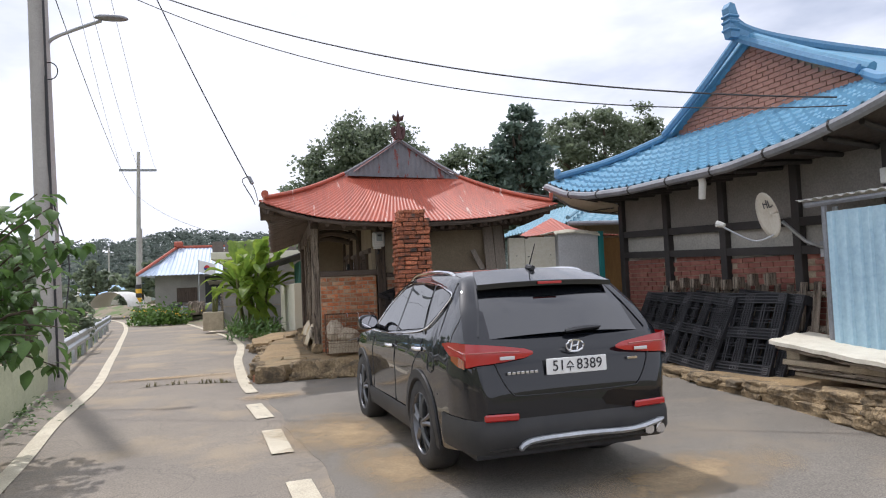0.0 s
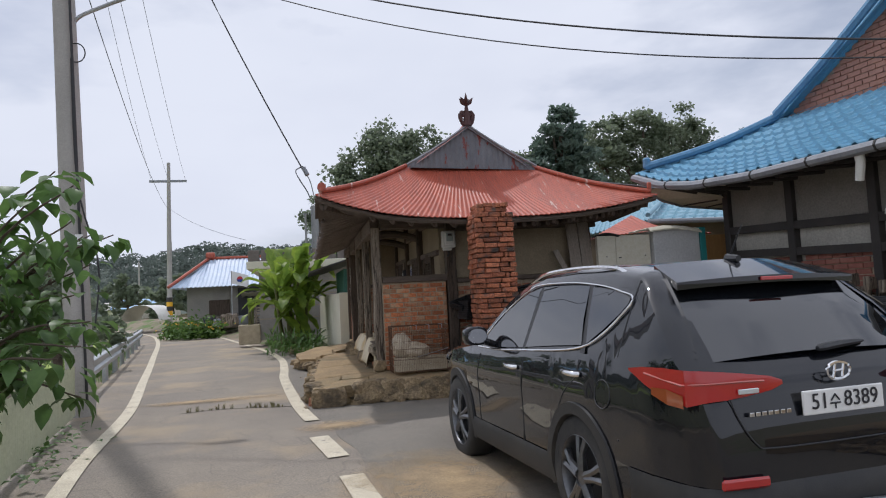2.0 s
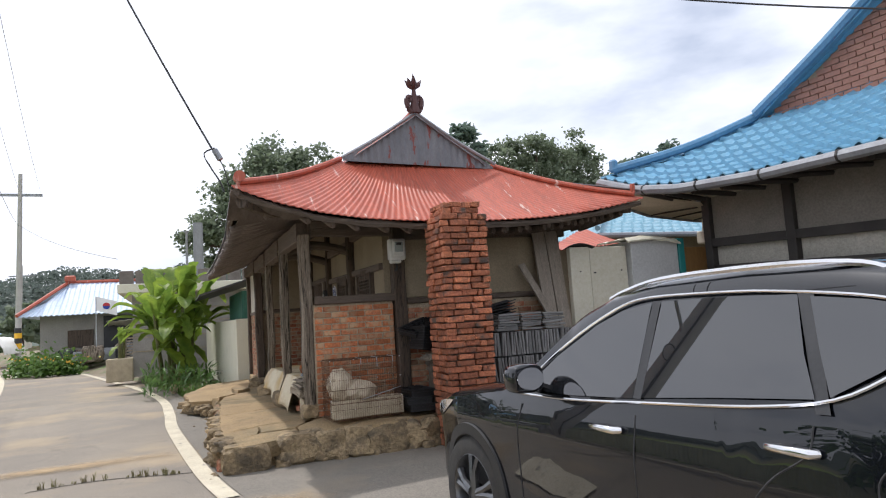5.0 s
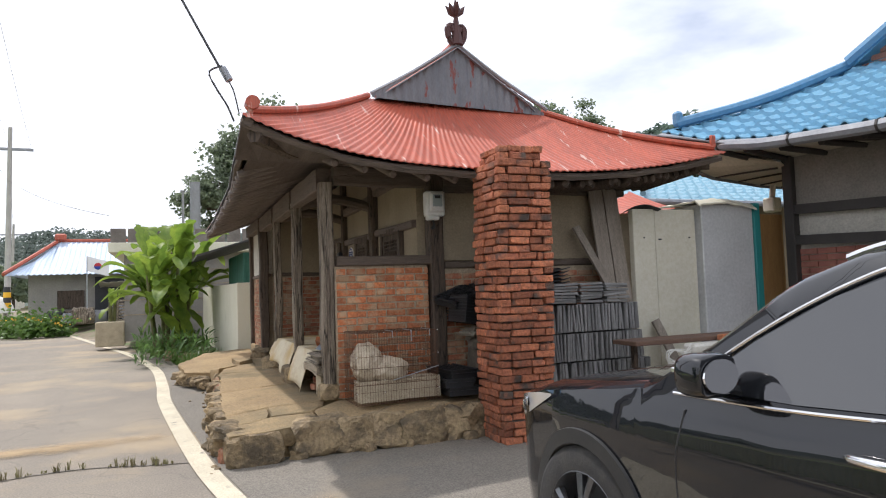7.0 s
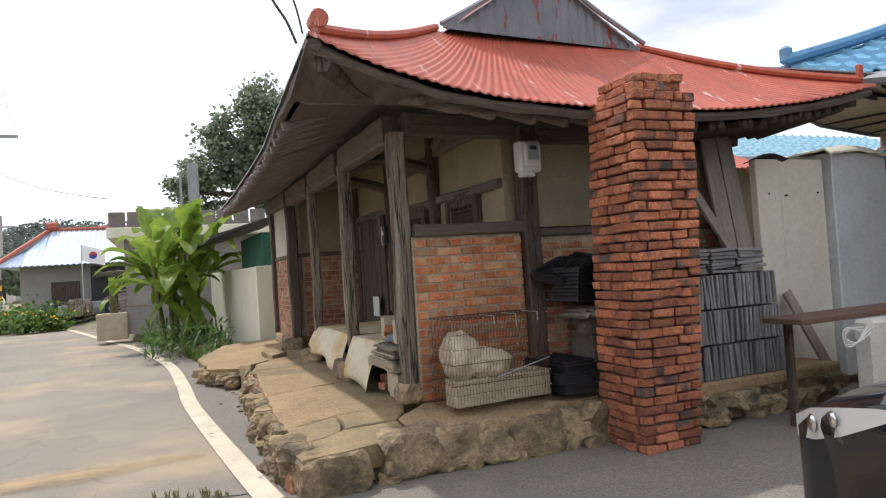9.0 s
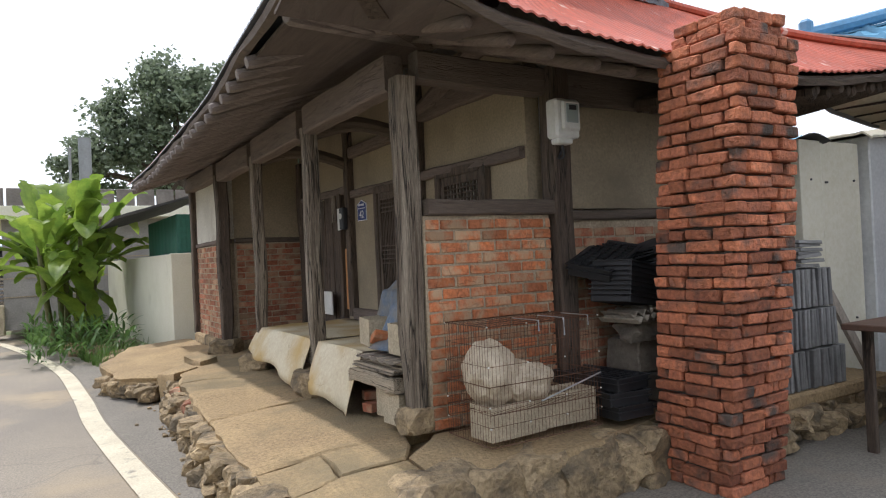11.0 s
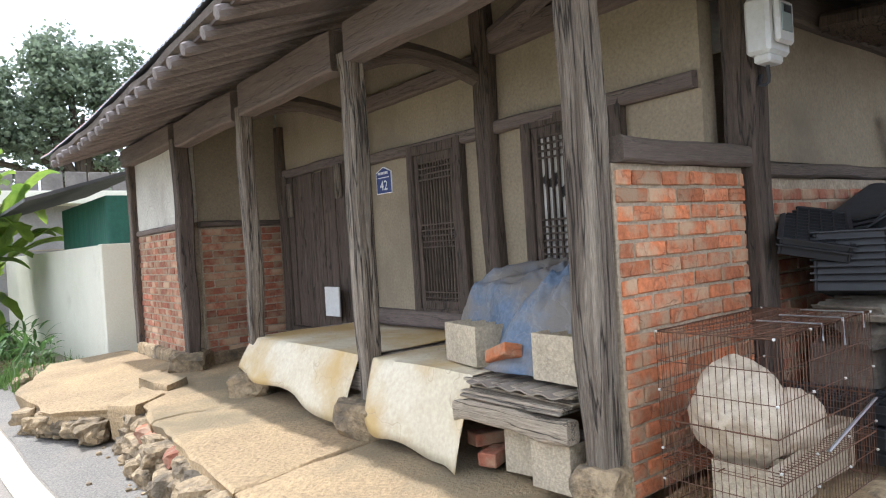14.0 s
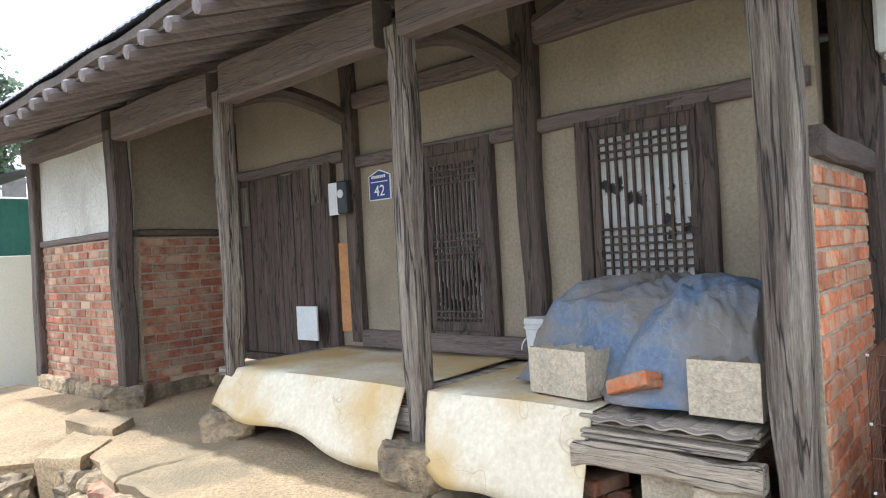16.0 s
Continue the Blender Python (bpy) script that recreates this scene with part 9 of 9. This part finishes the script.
tree("oak_tree", (26.0, 49, 0.6), 15, [(0, 0, 12.8, 2.0), (-2.6, 0, 12.2, 1.9), (2.6, 0, 12.9, 1.9), (-4.2, 0, 10.4, 2.0), (4.4, 0, 11.2, 1.8), (0.8, 0, 10.2, 2.4), (-1.6, 0, 9.0, 2.2), (3.4, 0, 8.8, 2.2)], G_TREE, "spreading oak with gaps in its crown", 0.24, 12000)
tree("oak_tree", (33, 45, 0), 12.5, [(0, 0, 10.5, 2.0), (-2.4, 0, 9.8, 1.8), (2.4, 0, 10.4, 2.0), (-3.6, 0, 8.2, 1.8), (4.4, 0, 9.0, 2.0), (0, 0, 8.0, 2.2)], G_TREE, "oak on the slope behind the blue roof", 0.24, 8000)
tree("pine_tree", (21.5, 30, 0), 9.8, [(0, 0, 8.6, 1.0), (-1.0, 0, 7.8, 1.2), (1.0, 0, 7.8, 1.2), (0, 0, 6.6, 1.6), (1.8, 0, 6.8, 1.2), (-1.7, 0, 6.6, 1.1)], G_PINE, "dark round-topped pine behind the blue roof", 0.2, 3000, 2.2)
tree("persimmon_tree", (-6.2, 19.0, -0.8), 4.2, [(0, 0, 3.3, 0.8), (-0.8, 0.3, 2.7, 0.9), (0.7, -0.2, 2.6, 0.8), (0, 0.6, 2.0, 0.9), (-0.9, 0, 1.6, 0.8), (0.8, 0.4, 1.5, 0.7)], G_TREE, "small dark roadside tree behind the guard rail", 0.13, 2600)
tree("persimmon_tree", (-8.0, 23.0, -0.8), 4.0, [(0, 0, 3.0, 1.0), (-1.0, 0.3, 2.4, 1.0), (0.8, -0.2, 2.3, 0.9), (0, 0.6, 1.5, 1.1)], G_TREE, "small dark roadside tree behind the guard rail", 0.15, 2000)
for x, y, h in ((-11.5, 9.0, 6.0), (-13.0, 3.0, 6.8), (-11.0, -3.5, 5.6), (-14.5, -9.0, 7.0)):
    tree("roadside_tree", (x, y, -0.4), h, [(0, 0, h * 0.82, h * 0.18), (-h * 0.17, 0.3, h * 0.66, h * 0.2), (h * 0.18, -0.4, h * 0.64, h * 0.2), (0, h * 0.15, h * 0.5, h * 0.22), (0.2, -h * 0.2, h * 0.46, h * 0.2)], G_TREE, "broad-leaved roadside tree beyond the sheet fence", 0.2, 1800)
bm = bmesh.new()
for k in range(900):
    y = random.uniform(12.5, 40)
    tuft(bm, left_x(y) - 0.85 - abs(random.gauss(0.2, 0.6)), y, -0.25, random.uniform(0.2, 0.6), 8)
solo("roadside_grass", bm, G_WEED, "tall green grass behind the guard rail", "grass", "stuff")

fh = thing("far_house", pose(-4.2, 40, 0.8), "small grey house with pale blue corrugated roof and red edges", "house")
bm = bmesh.new()
box(bm, (-6.05, 37.2, 0.5), (-1.2, 43, 2.5))
part("wall", bm, mat("grey_render", (0.36, 0.34, 0.31), (0.29, 0.275, 0.25), 0.95, scale=1.5, fine=20, bump=0.3), fh)
PALE_ROOF = mat("pale_blue_roof_sheet", (0.42, 0.52, 0.66), (0.50, 0.58, 0.70), 0.45, scale=1, fine=8, bump=0.05)
bm = bmesh.new()
rows = []
for i in range(121):
    f = i / 120
    x = -6.7 + 6.0 * f
    rows.append([Vector((x, 36.3, 2.42)), Vector((max(x, -6.7 + 1.7 * 0.5), 37.7, 3.05)), Vector((max(x, -5.2), 39.2, 3.95 if x > -5.2 else 3.9))])
    for p in rows[-1]:
        p.z += 0.02 * math.cos(i * math.tau / 4)
sheet(bm, rows, 0.03)
part("roof", bm, PALE_ROOF, fh, smooth=60)
bm = bmesh.new()
sheet(bm, [[(-6.7, 36.3, 2.42), (-5.2, 39.2, 3.9)], [(-6.7, 43.5, 2.42), (-5.2, 40.5, 3.9)]], 0.03)
part("side_roof", bm, PALE_ROOF, fh)
for a, b in (((-6.75, 36.25, 2.46), (-5.2, 39.2, 4.0)), ((-5.25, 39.2, 4.0), (-0.7, 39.2, 4.0))):
    bm = bmesh.new()
    tube(bm, [a, b], 0.08, 6)
    part("ridge", bm, RED_ROOF, fh, "red ridge cap")
bm = bmesh.new()
box(bm, (-5.35, 39.0, 4.0), (-4.9, 39.3, 4.3), None, 0.05)
part("ridge_end", bm, RED_ROOF, fh)
# No real opening: a black panel stands for the store's unlit inside.
bm = bmesh.new()
box(bm, (-3.6, 37.12, 0.6), (-1.6, 37.19, 2.3))
part("dark_inside_panel", bm, BLACK_PLASTIC, fh, "black panel standing for the shaded inside of an open store")
bm = bmesh.new()
box(bm, (-5.0, 37.1, 1.0), (-4.0, 37.18, 1.75), None, 0.01)
part("window", bm, WOOD, fh)
bm = bmesh.new()
sheet(bm, [[(-3.4 + 0.1 * i, 36.0 + 0.12 * j, 2.05 - 0.02 * j + 0.06 * noise.noise(Vector((i * 0.4, j * 0.5, 0)))) for j in range(10)] for i in range(26)], 0.01)
part("tarp_roof", bm, PLASTER_LIGHT, fh, "sagging pale tarp awning")
sf = thing("slat_fence", pose(-2.1, 34.95, 0.3), "pale wooden slat fence by the far house", "fence")
for k in range(7):
    bm = bmesh.new()
    box(bm, (-2.7, 34.9, 0.45 + 0.13 * k), (-1.5, 34.95, 0.53 + 0.13 * k))
    part("slat", bm, GREY_WOOD_H, sf)
for x in (-2.65, -1.6):
    bm = bmesh.new()
    box(bm, (x, 34.95, 0.2), (x + 0.08, 35.03, 1.4))
    part("post", bm, GREY_WOOD, sf)
for k in range(12):
    bm = bmesh.new()
    s = random.uniform(0.2, 0.45)
    rock(bm, (-4.9 + 0.3 * k + random.uniform(-0.2, 0.2), 35.9 + random.uniform(-0.3, 0.6), 0.55 + s * 0.4), (s, s, s * 0.8), random.uniform(0, 3))
    solo("covered_bundle", bm, (BLACK_PLASTIC, GREY_WOOD, GUTTER)[k % 3], "dark covered bundle lying beside the far house", "bundle", group="bundles by the far house", smooth=30)
for cx, cy, w in ((-6.1, 36.4, 0.7), (-6.2, 34.6, 0.6), (-5.4, 33.6, 0.8), (-4.6, 33.8, 0.6), (-5.2, 36.2, 0.7)):
    lbm = bmesh.new()
    leaves(lbm, [(cx + random.gauss(0, w * 0.5), cy + random.gauss(0, w * 0.4), 0.06 + abs(random.gauss(0.25, 0.3))) for _ in range(420)], 0.13)
    solo("flower_bush", lbm, G_WEED, "low green flowering bush by the road", "bush", group="roadside bushes")
bm = bmesh.new()
for _ in range(70):
    cx, cy = random.choice(((-5.4, 33.6), (-6.2, 34.6), (-4.6, 33.8)))
    p = Vector((cx + random.gauss(0, 0.4), cy - 0.2 + random.gauss(0, 0.3), 0.5 + random.uniform(-0.1, 0.3)))
    leaves(bm, [p], 0.09, 0.1, 1)
solo("yellow_blossom", bm, plain("blossom", (0.7, 0.42, 0.05), 0.7), "yellow blossoms on roadside bushes", "flowers", "stuff")
bm = bmesh.new()
sheet(bm, [[Vector((-10.2 + 1.1 * math.cos(a), 46 + 0.8 * k, 0.75 + 1.0 * math.sin(a))) for a in [j * math.pi / 10 for j in range(11)]] for k in range(8)])
solo("greenhouse_tunnel", bm, WHITE_PLASTIC, "white plastic greenhouse tunnel", "greenhouse", smooth=60)
flag_ob = thing("flag", pose(-3.45, 35.6, 0.6), "small white flag with red and blue disc", "flag")
bm = bmesh.new()
tube(bm, [(-3.75, 35.6, 0.6), (-3.75, 35.6, 3.1)], 0.02, 6)
part("staff", bm, STEEL, flag_ob)
bm = bmesh.new()
sheet(bm, [[(-3.75 + 0.1 * i, 35.6 + 0.03 * math.sin(i), z - 0.03 * i) for z in (2.5, 2.8, 3.1)] for i in range(9)])
part("cloth", bm, SIGN_WHITE, flag_ob)
for z0, c in ((0, (0.45, 0.03, 0.04)), (math.pi, (0.02, 0.05, 0.3))):
    bm = bmesh.new()
    bm.faces.new([bm.verts.new((-3.35 + 0.14 * math.cos(z0 + k * math.pi / 10), 35.55, 2.68 + 0.14 * math.sin(z0 + k * math.pi / 10))) for k in range(11)])
    part("disc_half", bm, plain("disc", c, 0.6), flag_ob)

bm = bmesh.new()
sheet(bm, [[(-75 + 3 * i, 62 + 4 * j, -0.25 + 0.08 * noise.noise(Vector((i * 0.9, j * 0.9, 0)))) for j in range(40)] for i in range(21)])
solo("rice_field", bm, FIELD, "bright green rice field in the distance", "field", "structure", smooth=60)
bm = bmesh.new()
sheet(bm, [[(left_x(y) - 2.6 - 2.5 * i, y, ground_z(left_x(y) - 2.6 - 2.5 * i, y) + 0.045 + 0.06 * noise.noise(Vector((i * 1.3, y * 0.6, 0)))) for y in [27 + 1.5 * k for k in range(24)]] for i in range(20)])
solo("field_grass", bm, FIELD, "bright green field grass beyond the guard rail", "field", "structure", smooth=60)
for k in range(12):
    bm = bmesh.new()
    box(bm, (-75, 70 + 12 * k, -0.3), (-15, 70.7 + 12 * k, 0.15))
    solo("field_bank", bm, SOIL, "grassy bank between rice fields", "bank", "structure")
for x, y, w, c in ((-26, 120, 9, (0.16, 0.36, 0.6)), (-40, 105, 8, (0.16, 0.36, 0.6)), (-33, 150, 14, (0.35, 0.33, 0.31)), (-15, 32, 4.5, (0.2, 0.42, 0.66))):
    b = thing("far_barn", pose(x, y, -0.3), "distant low barn with coloured sheet roof", "barn")
    bm = bmesh.new()
    box(bm, (x - w / 2, y, -0.5), (x + w / 2, y + 5, 1.9))
    part("wall", bm, PLASTER_LIGHT, b)
    bm = bmesh.new()
    sheet(bm, [[(x - w / 2 - 0.4 + (w + 0.8) * i / 8, y - 0.5, 1.85), (x - w / 2 - 0.4 + (w + 0.8) * i / 8, y + 2.5, 3.4), (x - w / 2 - 0.4 + (w + 0.8) * i / 8, y + 5.5, 1.85)] for i in range(9)], 0.1)
    part("roof", bm, plain("barn_roof", c, 0.5), b)


def ridge_h(x, y):
    return max(0, 22.5 + 5 * noise.noise(Vector((x * 0.012, 1.7, 0))) + 4 * noise.noise(Vector((x * 0.04, 5, 0)))) * math.exp(-((y - 310) / 75) ** 2)


bm = bmesh.new()
sheet(bm, [[(x, y, ridge_h(x, y) - 1.5) for y in range(160, 430, 12)] for x in range(-520, 480, 12)])
solo("hill", bm, HILL, "low wooded hill on the horizon", "hill", "structure", smooth=60)
lbm = bmesh.new()
for k in range(2300):        # crowns as loose clumps of foliage
    x, y = random.uniform(-300, 180), random.uniform(200, 318)
    z = ridge_h(x, y) - 1.5
    r = random.uniform(2.0, 4.2)
    spots = []
    for _ in range(60):
        v = Vector((random.gauss(0, 1), random.gauss(0, 1), abs(random.gauss(0, 1)))).normalized()
        spots.append((x + v.x * r, y + v.y * r, z + r * (0.3 + 1.1 * v.z)))
    leaves(lbm, spots, 0.95, 0.3, 1.2)
# Pale grey-green: distance haze is mixed into this leaf colour.
solo("far_woods", lbm, leafy("far_wood_leaf", (0.165, 0.20, 0.17), (0.12, 0.15, 0.13), 0.45), "distant woods covering the hill", "woods", "stuff", smooth=80)
for x, y, h in ((-13, 72, 5), (-19, 80, 6), (-2, 70, 7), (2, 66, 7.5), (-5.5, 75, 6), (13, 70, 9), (-30, 95, 7), (-38, 90, 6), (-48, 100, 8), (-24, 60, 5)):
    tree("far_tree", (x, y, -0.2), h, [(0, 0, h * 0.8, h * 0.2), (-h * 0.2, 0, h * 0.6, h * 0.22), (h * 0.2, 0, h * 0.62, h * 0.22), (0, 0, h * 0.42, h * 0.26), (h * 0.3, 0, h * 0.35, h * 0.2), (-h * 0.3, 0, h * 0.3, h * 0.2)], G_TREE, "distant green tree beyond the fields", 0.5, 700)

# ---- brickwork of the old house ----
brick_wall(bpy.data.objects["wall_south_1"], (PX + 0.07, SY + 0.012, FLOOR), (1, 0, 0), 0.96, 1.26, BRICK)
brick_wall(bpy.data.objects["wall_south_2"], (1.85, SY + 0.012, FLOOR), (1, 0, 0), 2.08, 1.22, BRICK_RED)
brick_wall(bpy.data.objects["wall_store_base"], (PX + 0.05, NY - 0.02, 0.46), (0, -1, 0), 1.68, 1.18, BRICK_RED)
brick_wall(bpy.data.objects["wall_store_side_base"], (PX + 0.16, 16.22, 0.46), (1, 0, 0), 0.78, 1.18, BRICK_RED)
